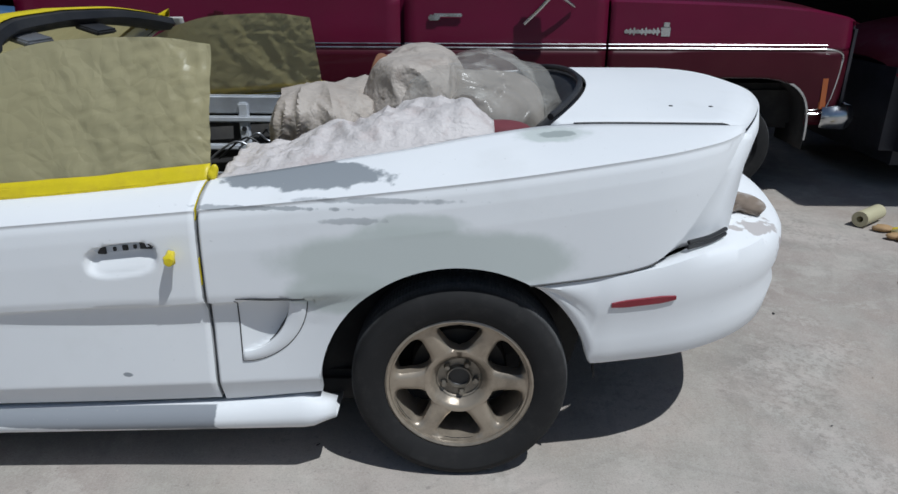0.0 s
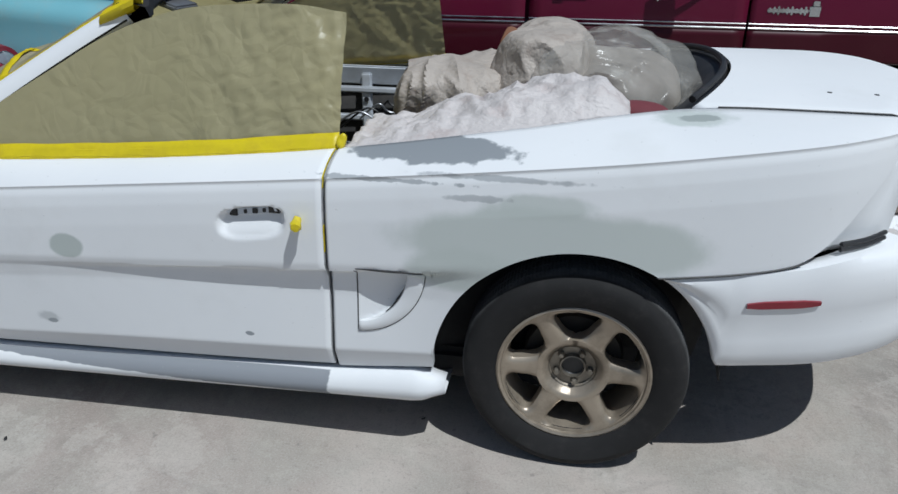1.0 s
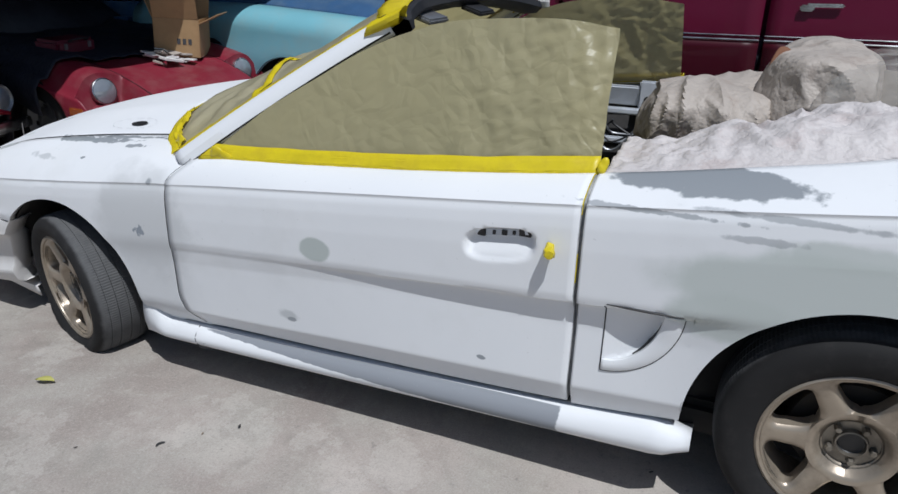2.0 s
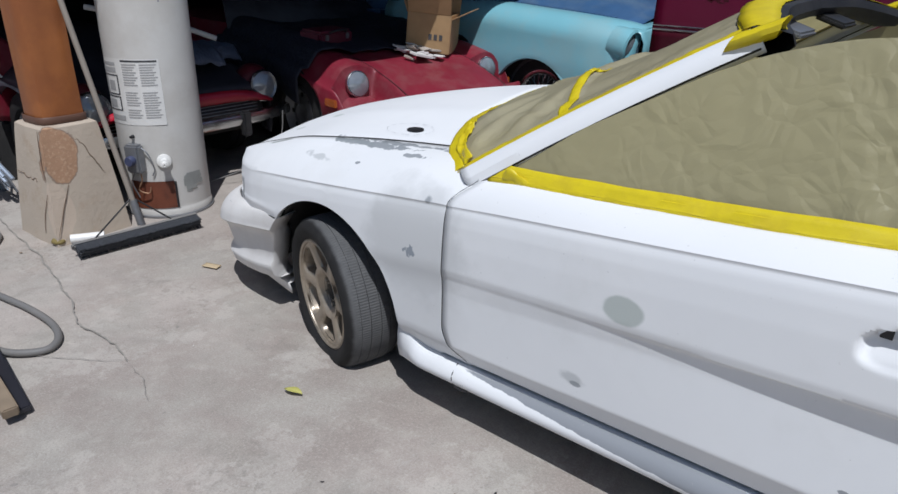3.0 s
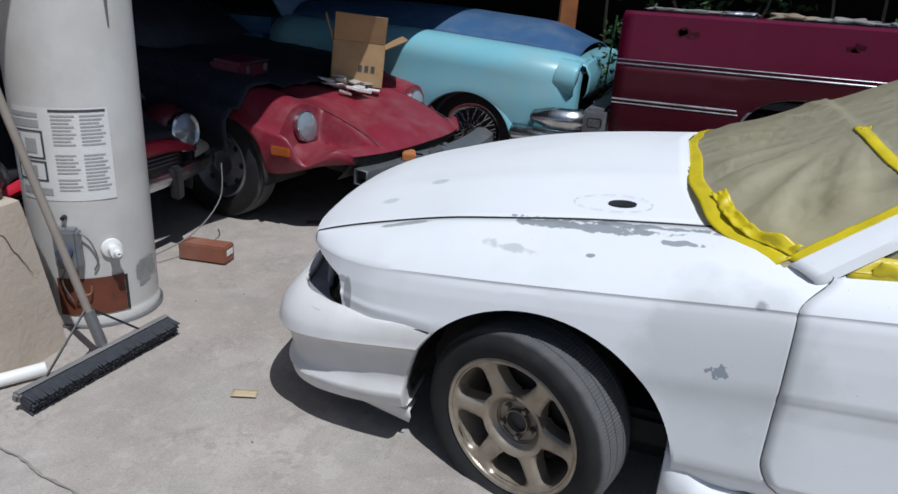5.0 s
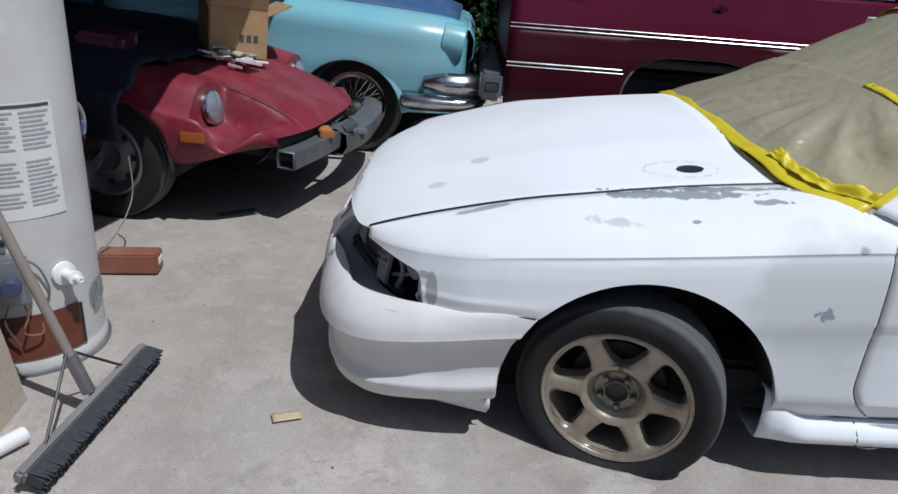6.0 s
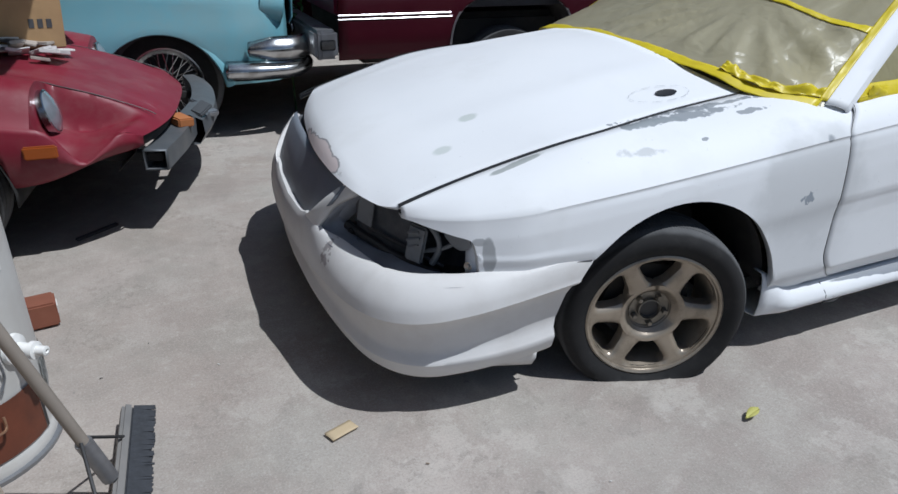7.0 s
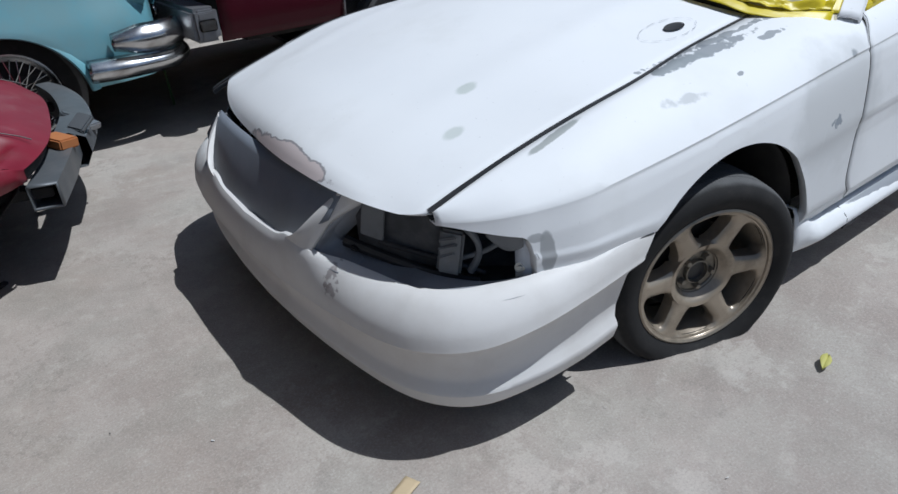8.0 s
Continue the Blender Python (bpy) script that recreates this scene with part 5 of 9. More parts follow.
screen_tape([(u, -0.016 + 0.012 * bump3(u, 0, 0, 5)) for u in span(-0.96, 0.96, 110)], 0.040)
screen_tape([(u, 0.022 + 0.02 * bump3(u, 0, 0, 9)) for u in span(-0.955, -0.66, 44)], 0.034, "crumpled yellow masking tape", crush=0.022)
for s in (-1, 1):
    screen_tape([(s * 0.962, w) for w in span(0.0, 1.0, 50)], 0.024, across=(1, 0))
screen_tape([(u, seam(u) + 0.004) for u in span(-0.95, -0.49, 40)], 0.030)
screen_tape([(-0.535 + 0.095 * t, 0.440 + 0.030 * t) for t in span(0, 1, 10)], 0.014, "short strip of yellow tape", crush=0.006)
screen_tape([(u, seam(u) + 0.03) for u in span(0.62, 0.82, 16)], 0.03)
screen_tape([(u, 0.985) for u in span(-0.95, 0.95, 50)], 0.04)

# pillars, header and the black inner frame
for s in (-1, 1):
    rows = []
    for w in span(-0.015, 1.0, 30):
        a, b = screen(s * 0.965, w), screen(s * 1.0, w)
        n = screen_normal(s * 0.97, max(0, min(1, w)))
        across = (b - a).normalized()
        wide = 0.048 + 0.014 * (1 - w)
        o = a + across * 0.004
        prof = [(0.0, -0.028), (0.0, 0.006), (0.006, 0.012), (wide * 0.55, 0.011), (wide, 0.002), (wide + 0.012, -0.018), (wide + 0.006, -0.036)]
        rows.append([o + across * x + n * y for x, y in prof])
    part("windscreen_pillar", shell(rows), WHITE, CAR, "white windscreen pillar", thick=0.003, fix=True)
    rows = []
    for w in span(0.02, 0.99, 24):
        a, b = screen(s * 0.965, w), screen(s * 1.0, w)
        across = (b - a).normalized()
        n = screen_normal(s * 0.97, w)
        o = a + across * (0.060 + 0.014 * (1 - w))
        rows.append([o + n * -0.016, o + across * 0.004 + n * -0.018, o + across * 0.003 + n * -0.024, o + n * -0.025])
    part("pillar_seal", shell(rows, close=True), BLACK, CAR, "black rubber pillar seal", fix=True)
rows = []
for u in span(-1.03, 1.03, 40):
    p = screen(max(-1, min(1, u)), 1.0) + Vector((0, 0.585 * (u - max(-1, min(1, u))), 0))
    rows.append([p + Vector((x, 0, z)) for x, z in ((-0.02, -0.005), (-0.012, 0.012), (0.03, 0.014), (0.075, 0.004), (0.085, -0.02), (0.06, -0.045), (0.01, -0.05), (-0.03, -0.03))])
header = part("windscreen_header", shell(rows, close=True), BLACK, CAR, "black windscreen header, bare inside", fix=True)
bm = bmesh.new()
rows = []
for u in span(-1.02, 1.02, 50):
    p = screen(max(-1, min(1, u)), 1.0)
    wv = 0.004 * bump3(u, 0, 0, 14)
    rows.append([p + Vector((-0.035 + wv, 0, 0.006)), p + Vector((-0.008, 0, 0.0165)), p + Vector((0.032, 0, 0.018)), p + Vector((0.058 + wv, 0, 0.0125))])
grid(bm, rows)
part("header_tape", bm, TAPE, header, "yellow tape along the windscreen header", fix=True, thick=0.001)
for s in (-1, 1):
    bm = bmesh.new()
    p0 = screen(s * 1.0, 0.985)
    rows = []
    for k in range(9):
        t = k / 8
        c = p0 + Vector((-0.035 + 0.10 * t, s * (0.030 - 0.002 * k), -0.020 + 0.045 * t))
        rows.append([c + Vector((0.01 * math.cos(a) + 0.006 * bump3(k, a, 0, 1.7), s * 0.022 * math.sin(a), 0.024 * math.cos(a))) for a in [2 * math.pi * j / 10 for j in range(10)]])
    grid(bm, rows, close=True)
    part("corner_tape", bm, TAPE, header, "yellow tape wrapped round the frame corner", fix=True)
for y in (-0.30, 0.12):
    bm = bmesh.new()
    box(bm, (0.09, 0.14, 0.018), pose(-1.335, y, 1.178, 0, 18, 0), 0.006)
    part("visor_clip", bm, BLACK if y > 0 else STEEL, header)

# side glass masked with paper
glass_top = curve((-1.87, 0.80), (-1.80, 0.858), (-1.66, 0.945), (-1.49, 1.045), (-1.36, 1.118), (-1.25, 1.158), (-1.04, 1.196), (-0.82, 1.205), (-0.68, 1.190), (-0.61, 1.18))


def side_glass(s):
    rows = []
    for i, x in enumerate(span(-1.86, -0.660, 130)):
        foot_z, foot_y = belt_z(x) + 0.006, belt_y(x) - 0.012
        top = max(glass_top(x) + 0.004 - 0.015 * smooth(-1.10, -1.40, x), foot_z + 0.002)
        row = []
        for j in span(0, 1, 48):
            z = foot_z + (top - foot_z) * j
            lean = 0.42 * (z - foot_z) + 0.10 * (z - foot_z) ** 2
            back = 0.010 * (1 - j) * smooth(-0.75, -0.660, x)
            loose = smooth(-1.30, -0.72, x)
            wr = 0.005 * bump3(x * 0.8, z * 0.8, 0.3 * s, 5, 2.0) + 0.005 * loose * bump3(x + 0.45 * z, z * 0.6, s, 13, 5.0)
            warp = 0.05 * bump3(x, z, s, 6, 11.0)
            wr += (0.0010 + 0.0055 * loose) * (1 - 2 * abs(bump3(x + 0.35 * z + warp, 0.6 * z - warp, s, 12, 8.0))) + (0.0006 + 0.0034 * loose) * (1 - 2 * abs(bump3(x - 0.5 * z + warp, z, s, 25)))
            wr = 1.1 * wr + 0.0024 * loose * (1 - 2 * abs(bump3(x + warp, z, s, 52, 3.0)))
            wr *= smooth(0.0, 0.12, j)
            row.append((x + back, s * (foot_y - lean + wr), z))
        rows.append(row)
    return rows


for s in (-1, 1):
    rows = side_glass(s)
    pane = part("side_window_paper", shell(rows), PAPER, CAR, "side window masked with creased tan paper", sharp=70, fix=False)
    bm = bmesh.new()
    trows = []
    for x in span(-1.88, -0.650, 70):
        z, y = belt_z(x) - 0.004, belt_y(x) + 0.004
        wob = 0.0015 * bump3(x, 0, 0, 12, s)
        trows.append([(x, s * (y + 0.004 - 0.50 * h + 0.0013 * ((k + 1) % 2) + 0.0018 * bump3(x, k, 0, 24)), z - 0.004 + h + wob + 0.003 * bump3(x, 9 + k, 0, 7)) for k, h in enumerate((0.0, 0.011, 0.013, 0.017, 0.029, 0.031, 0.046))])
    grid(bm, trows)
    part("belt_tape", bm, TAPE, pane, "yellow tape along the foot of the window", fix=True, thick=0.0012)
    bm = bmesh.new()
    c = Vector((-0.645, s * (belt_y(-0.645) - 0.005), belt_z(-0.645) + 0.012))
    bmesh.ops.create_icosphere(bm, subdivisions=3, radius=0.012, matrix=Matrix.Translation(c) @ Matrix.Diagonal((0.9, 0.9, 1.7, 1)))
    for v in bm.verts:
        v.co += (v.co - c) * (1.6 * bump3(*v.co, 38, s)) + Vector((0.012, 0, 0.0)) * bump3(*v.co, 20)
    part("tape_knot", bm, TAPE, pane, "crumpled knot of yellow tape")
    bm = bmesh.new()
    c = Vector((-1.80, s * (belt_y(-1.80) + 0.0), belt_z(-1.80) + 0.012))
    bmesh.ops.create_icosphere(bm, subdivisions=3, radius=0.020, matrix=Matrix.Translation(c) @ Matrix.Diagonal((2.0, 0.35, 0.9, 1)))
    for v in bm.verts:
        v.co += (v.co - c) * (1.3 * bump3(*v.co, 34, s + 3))
    part("tape_knot", bm, TAPE, pane, "crumpled knot of yellow tape")
# lighter patches taped onto the far window
bm = bmesh.new()
grid(bm, [[(x, 0.66 + 0.03 * (1.17 - z) / 0.1, z) for z in span(1.155, 1.19 + 0.01 * (x + 1.3), 4)] for x in span(-1.36, -1.22, 6)])
part("paper_patch", bm, LABEL, CAR, "pale scrap of paper on the far window", fix=True, thick=0.001)

# dark cowl strip below the windscreen
rows = []
for u in span(-1, 1, 40):
    p = screen(u, 0.0)
    f = Vector(bonnet_point(max(-1, min(1, u)), 1.0))
    rows.append([p + Vector((0.01, 0, -0.004)), p.lerp(f, 0.5) + Vector((0, 0, -0.020)), f + Vector((0, 0, -0.006))])
part("cowl", shell(rows, flip=True), BLACK, CAR, "black cowl strip under the windscreen", fix=True)

# cabin tub, floor pan, wheel liners
bm = bmesh.new()
lo, hi, yy, bot = -1.95, 0.30, 0.772, 0.26
rows = [[(lo, -yy, 0.76), (lo, yy, 0.76), (-0.55, yy - 0.03, 0.83), (hi + 0.10, 0.51, 0.93), (hi, -0.52, 0.93), (-0.55, -yy + 0.03, 0.83)], [(lo, -yy, bot), (lo, yy, bot), (-0.55, yy, bot), (hi, yy * 0.72, bot), (hi, -yy * 0.72, bot), (-0.55, -yy, bot)]]
vs = grid(bm, rows, close=True)
bm.faces.new(vs[1])
part("cabin_tub", bm, SOOT, CAR, "dark bare cabin interior", fix=True, thick=0.005)
# plain dark boxes stand in for the underbody and block light below the car
bm = bmesh.new()
box(bm, (2.3, 1.50, 0.10), Matrix.Translation((-1.15, 0, 0.235)), 0.02)
box(bm, (0.62, 1.0, 0.22), Matrix.Translation((-2.75, 0, 0.30)), 0.03)
box(bm, (0.55, 1.1, 0.18), Matrix.Translation((0.55, 0, 0.50)), 0.03)
part("floor_pan", bm, SOOT, CAR, "grimy dark underbody boxes added to block light")
for a, y_in in ((ARCH_F, 0.52), (ARCH_R, 0.50)):
    for s in (-1, 1):
        rows = []
        for t in span(3, 177, 30):
            x, z = a[0] + (a[2] + 0.012) * math.cos(radians(t)), a[1] + (a[2] + 0.012) * math.sin(radians(t))
            z = max(z, a[1] - 0.03)
            rows.append([(x, s * 0.842, z), (x, s * 0.79, z + 0.02), (x, s * y_in, z + 0.02)])
        part("wheel_liner", shell(rows), SOOT, CAR, "black wheel arch liner", fix=True, thick=0.004)
        bm = bmesh.new()
        disc(bm, a[2] + 0.03, pose(a[0], s * (y_in - 0.005), a[1], 90, 0, 0), 30)
        part("wheel_well", bm, SOOT, CAR)
# front apron hanging loose behind the wheel opening
bm = bmesh.new()
rows = []
for q in span(0, 1, 12):
    x = -3.17 + 0.285 * q
    top, low = 0.140 - 0.030 * q, 0.138 - 0.030 * q - 0.046 * q**0.7
    rows.append([(x, -0.72, top + 0.01), (x, -0.792 + 0.018 * q, top), (x + 0.002, -0.788 + 0.020 * q, 0.5 * (top + low)), (x - 0.006 * q, -0.772 + 0.012 * q, low)])
grid(bm, rows)
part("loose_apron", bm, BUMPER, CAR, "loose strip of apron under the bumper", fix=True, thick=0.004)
# far door inside: pressed frame with openings
bm = bmesh.new()
for size, m in (
    ((1.20, 0.02, 0.09), pose(-1.28, 0.735, 0.80, 12, 0, 0)),
    ((1.20, 0.02, 0.030), pose(-1.28, 0.712, 0.735)),
    ((1.20, 0.02, 0.030), pose(-1.28, 0.725, 0.60)),
    ((1.20, 0.02, 0.05), pose(-1.28, 0.725, 0.45)),
    ((0.10, 0.022, 0.42), pose(-0.76, 0.722, 0.66)),
    ((0.05, 0.022, 0.30), pose(-1.02, 0.722, 0.66)),
    ((0.06, 0.022, 0.36), pose(-1.40, 0.722, 0.62)),
    ((0.10, 0.022, 0.40), pose(-1.82, 0.722, 0.62)),
):
    box(bm, size, m, 0.007)
frame_in = part("door_frame", bm, BARE_WHITE, CAR, "bare white inner door frame with openings")
for x, z, r in ((-0.77, 0.79, 0.016), (-0.745, 0.735, 0.012), (-0.78, 0.66, 0.018), (-0.75, 0.58, 0.012), (-1.02, 0.69, 0.012)):
    bm = bmesh.new()
    lathe(bm, [(0.0, 0.0), (r, 0.0), (r, 0.004), (0, 0.004)], pose(x, 0.708, z, 90, 0, 0), 14)
    part("frame_hole", bm, BLACK, frame_in, "dark round opening")
for k in range(4):
    bm = bmesh.new()
    r = random.Random(k)
    tube(bm, spline([(-1.25 + 0.1 * k, 0.69, 0.50 + 0.05 * k), (-1.05 + 0.05 * k, 0.66, 0.64 + 0.02 * k), (-0.9, 0.68, 0.56 + 0.04 * k), (-0.78, 0.69, 0.70 - 0.03 * k)], 6), 0.005, 6)
    part("cable", bm, BLACK if k % 2 else STEEL, frame_in)

# gasket round the well behind the seats
pts = [Vector(boot_point(u, 0.0)) + Vector((-0.022, 0, 0.004)) for u in span(-0.93, 0.93, 40)]
bm = bmesh.new()
tube(bm, pts, 0.010, 8)
part("well_gasket", bm, BLACK, CAR, "black rubber gasket round the roof well")
rows = []
for u in span(-0.95, 0.95, 40):
    p = Vector(boot_point(u, 0.0))
    rows.append([p + Vector((-0.01, 0, -0.012)), p + Vector((-0.06, -0.03 * u, -0.03)), p + Vector((-0.12, -0.06 * u, -0.09)), p + Vector((-0.14, -0.06 * u, -0.2))])
part("well_liner", shell(rows), BLACK, CAR, "black roof well liner", fix=True)

# ---- wheels ----
def wheel_meshes(tyre_radius, flat=0.0):
    """Tyre, rim, hub and nuts about the local y axis; the outer face looks towards -y. flat: the height at which a soft tyre is squashed."""
    R, r0, w = tyre_radius, 0.195, 0.100
    prof = [(r0 - 0.012, -0.070), (r0 + 0.004, -0.083), (r0 + 0.014, -0.090), (r0 + 0.028, -0.097), (R - 0.042, -0.101), (R - 0.028, -0.098), (R - 0.016, -0.090), (R - 0.006, -0.076)]
    for c in (-0.052, -0.018, 0.020, 0.054):
        prof += [(R - 0.003 + 0.003 * (1 - abs(c) / 0.07), c - 0.0055), (R - 0.0050, c - 0.0045), (R - 0.0050, c - 0.0025), (R - 0.003 + 0.003 * (1 - abs(c) / 0.07), c - 0.0015)]
    prof += [(R - 0.012, 0.088), (R - 0.030, 0.099), (R - 0.042, 0.101), (r0 + 0.028, 0.098), (r0 + 0.014, 0.090), (r0 - 0.012, 0.070)]
    tyre = bmesh.new()
    n = 360
    rows = []
    for k in range(n + 1):
        a = 2 * math.pi * k / n
        notch = 0.0015 if k % 2 == 0 else 0.0
        row = []
        for r, y in prof:
            rr = r - (notch if r > R - 0.016 else 0)
            x, z, yy = rr * math.cos(a), rr * math.sin(a), y
            if flat and z < -flat:
                over = -flat - z
                z = -flat + 0.04 * over
                yy = y * (1 + 2.2 * over * (1.0 if abs(y) > 0.05 else 0.4))
                x *= 1 + 0.35 * over
            if flat and z < -0.12 and abs(y) > 0.08:
                yy *= 1 + 0.45 * max(0, (-z - 0.12)) * (1 - abs(rr - 0.255) / 0.08 if abs(rr - 0.255) < 0.08 else 0) * 2
            row.append((x, yy, z))
        rows.append(row)
    grid(tyre, rows)
    bmesh.ops.remove_doubles(tyre, verts=tyre.verts, dist=1e-5)
    bmesh.ops.recalc_face_normals(tyre, faces=tyre.faces)
    rim = bmesh.new()
    turn = pose(0, 0, 0, 90, 0, 0)
    # lip and barrel; local heights run towards -y
    lathe(rim, [(0.188, 0.072), (0.192, 0.086), (0.198, 0.090), (0.203, 0.087), (0.2035, 0.080), (0.200, 0.074)], turn, 60)
    lathe(rim, [(0.190, 0.082), (0.184, 0.070), (0.178, 0.02), (0.176, -0.06)], turn, 60)
    r1, r2 = 0.096, 0.186
    face = curve((0.060, 0.040), (0.072, 0.052), (0.082, 0.066), (0.100, 0.069), (0.14, 0.074), (0.172, 0.078), (0.191, 0.081))
    for k in range(6):
        mid = math.pi / 2 + math.pi / 6 + k * math.pi / 3
        rows, back = [], []
        for r in [0.060, 0.066, 0.072, 0.078, 0.084, 0.090] + [r1 + (r2 - r1) * (1 - math.cos(math.pi * q / 20)) / 2 for q in range(21)] + [0.1885, 0.191]:
            half_w = math.pi / 6
            if r1 < r < r2:
                q = (r - r1) / (r2 - r1)
                hole = (1 - abs(2 * q - 1) ** 3.6) ** (1 / 2.6)
                half_w -= hole * radians(14.5 + 10.0 * q)
            row, brow = [], []
            for j in span(-1, 1, 8):
                a = mid + half_w * j
                h = face(r) - (0.010 * abs(j) ** 4 if r1 < r < r2 else 0)
                row.append(turn @ Vector((r * math.cos(a), r * math.sin(a), h)))
                brow.append(turn @ Vector((r * math.cos(a), r * math.sin(a), h - 0.038)))
            rows.append(brow[:1] + row + brow[-1:])
        grid(rim, rows, flip=True)
    bmesh.ops.remove_doubles(rim, verts=rim.verts, dist=2e-4)
    bmesh.ops.recalc_face_normals(rim, faces=rim.faces)
    hub = bmesh.new()
    lathe(hub, [(0.064, 0.046), (0.060, 0.036), (0.036, 0.034), (0.034, 0.046), (0.031, 0.047), (0.029, 0.030), (0.0, 0.028)], turn, 40)
    bmesh.ops.recalc_face_normals(hub, faces=hub.faces)
    drum = bmesh.new()
    lathe(drum, [(0.0, 0.0), (0.13, 0.0), (0.135, -0.01), (0.135, -0.05), (0.0, -0.05)], turn, 40)
    bmesh.ops.recalc_face_normals(drum, faces=drum.faces)
    bore = bmesh.new()
    lathe(bore, [(0.0, 0.0335), (0.027, 0.0335), (0.029, 0.036)], turn, 24)
    bmesh.ops.recalc_face_normals(bore, faces=bore.faces)
    return tyre, rim, hub, drum, bore


HUB_METAL = simple("worn hub metal", (0.27, 0.245, 0.205), 0.4, 0.6, vary=0.25, scale=20, dirt=(0.09, 0.075, 0.06), dirt_amount=0.6, dirt_scale=12)
DISC_METAL = simple("dark brake disc", (0.05, 0.045, 0.04), 0.6, 0.4, vary=0.4)


def put_wheel(m, radius, flat, label):
    tyre, rim, hub, drum, bore = wheel_meshes(radius, flat)
    w = part("wheel", rim, RIM, CAR, label, sharp=35)
    w.matrix_parent_inverse = Matrix.Translation(-Vector(CAR["base"]))
    w.matrix_basis = m
    for name, piece, material, text in (("tyre", tyre, FLAT_RUBBER if radius < 0.29 else RUBBER, "dusty black tyre"), ("hub", hub, HUB_METAL, "worn hub centre"), ("brake", drum, DISC_METAL, "dark brake disc"), ("hub_bore", bore, BLACK, "")):
        part(name, piece, material, w, text, sharp=30)
    for k in range(5):
        a = radians(-90 + 72 * k + 8)
        bm = bmesh.new()
        lathe(bm, [(0.0095, 0.0), (0.0095, 0.012), (0.007, 0.018), (0.0, 0.019)], pose(0.047 * math.cos(a), -0.034, 0.047 * math.sin(a), 90, 0, 0), 6)
        part("wheel_nut", bm, HUB_METAL, w, fix=True, sharp=20)
    return w


put_wheel(pose(-0.005, -0.780, 0.321, 0.6, 0, 0), 0.300, 0.290, "bronze-grey six-spoke alloy wheel with inflated tyre")
put_wheel(pose(-2.534, -0.791, 0.216, 2.4, 0, -17), 0.281, 0.213, "bronze-grey six-spoke alloy wheel on a flat tyre")
put_wheel(pose(0.0, 0.765, 0.311, 0, 0, 180), 0.309, 0.0, "bronze-grey six-spoke alloy wheel with inflated tyre")
put_wheel(pose(-2.548, 0.775, 0.300, 0, 0, 160), 0.312, 0.298, "bronze-grey six-spoke alloy wheel with inflated tyre")

# ---- covers lying in the open cabin ----
def lump(centre, radii, seed, rough=0.22, scale=5.0, folds=0.06, fold_scale=(6, 14, 4), floor=None, sub=5):
    bm = bmesh.new()
    bmesh.ops.create_icosphere(bm, subdivisions=sub, radius=1.0)
    c = Vector(centre)
    for v in bm.verts:
        n = v.co.normalized()
        p = Vector((n.x * radii[0], n.y * radii[1], n.z * radii[2]))
        q = p + c
        k = 1 + rough * bump3(*q, scale, seed) + folds * (1 - 2 * abs(bump3(q.x * fold_scale[0], q.y * fold_scale[1], q.z * fold_scale[2], 1.0, seed)))
        v.co = c + p * k
        if floor is not None:
            v.co.z = max(v.co.z, floor)
    return bm


def draped(centre, radii, seed, folds, floor, power=2.6, sub=6):
    """A cloth heap: a squarish mound with sharp running folds."""
    bm = bmesh.new()
    bmesh.ops.create_icosphere(bm, subdivisions=sub, radius=1.0)
    c = Vector(centre)
    for v in bm.verts:
        n = v.co.normalized()
        q = (abs(n.x) ** power + abs(n.y) ** power + abs(n.z) ** power) ** (-1 / power)
        p = Vector((n.x * radii[0] * q, n.y * radii[1] * q, n.z * radii[2] * q))
        w = p + c
        bend = 0.5 * bump3(*w, 3.0, seed)
        k = 1 + 0.22 * bump3(*w, 4.5, seed + 2)
        for amount, fx, fy, fz in folds:
            k += amount * ((1 - abs(bump3((w.x + 0.2 * bend) * fx, (w.y + 0.2 * bend) * fy, w.z * fz, 1.0, seed))) ** 3 - 0.5)
        k += 0.02 * abs(bump3(*w, 22, seed))
        v.co = c + p * k
        v.co.z = max(v.co.z, floor)
    return bm


single("canvas_cover", draped((-0.46, 0.0, 0.885), (0.23, 0.30, 0.125), 2.0, ((0.12, 11, 2.5, 3), (0.06, 16, 6, 5)), 0.70), CANVAS, "rolled beige canvas cover stained with dirt", "canvas cover")
single("canvas_cover", draped((-0.17, 0.10, 0.95), (0.170, 0.33, 0.165), 9.0, ((0.07, 8, 3, 6), (0.05, 5, 9, 5)), 0.70, 3.0), CANVAS, "beige canvas cover heaped over the rear seat", "canvas cover")
rows = []
for t in span(0, 1, 24):
    p = Vector((-0.315 + 0.05 * t, -0.10 + 0.10 * t, 0.93 + 0.17 * math.sin(1.5 * t)))
    rows.append([p + Vector((0.030 * k, -0.012 * k * k, 0.010 * math.sin(2.0 * k + 3 * t))) for k in span(-1, 1, 6)])
single("brown_strap", shell(rows), simple("rust-brown cloth", (0.19, 0.085, 0.045), 0.85, vary=0.3), "rust-brown strip of cloth between the covers", "cloth strip", thick=0.006, fix=True)
single("rear_seat", draped((0.07, 0.02, 0.86), (0.19, 0.42, 0.17), 6.0, ((0.06, 6, 3, 3),), 0.62, 3.2, 5), simple("grey-brown seat cloth", (0.25, 0.22, 0.19), 0.8, vary=0.3), "grey-brown rear seat under clear film", "seat")
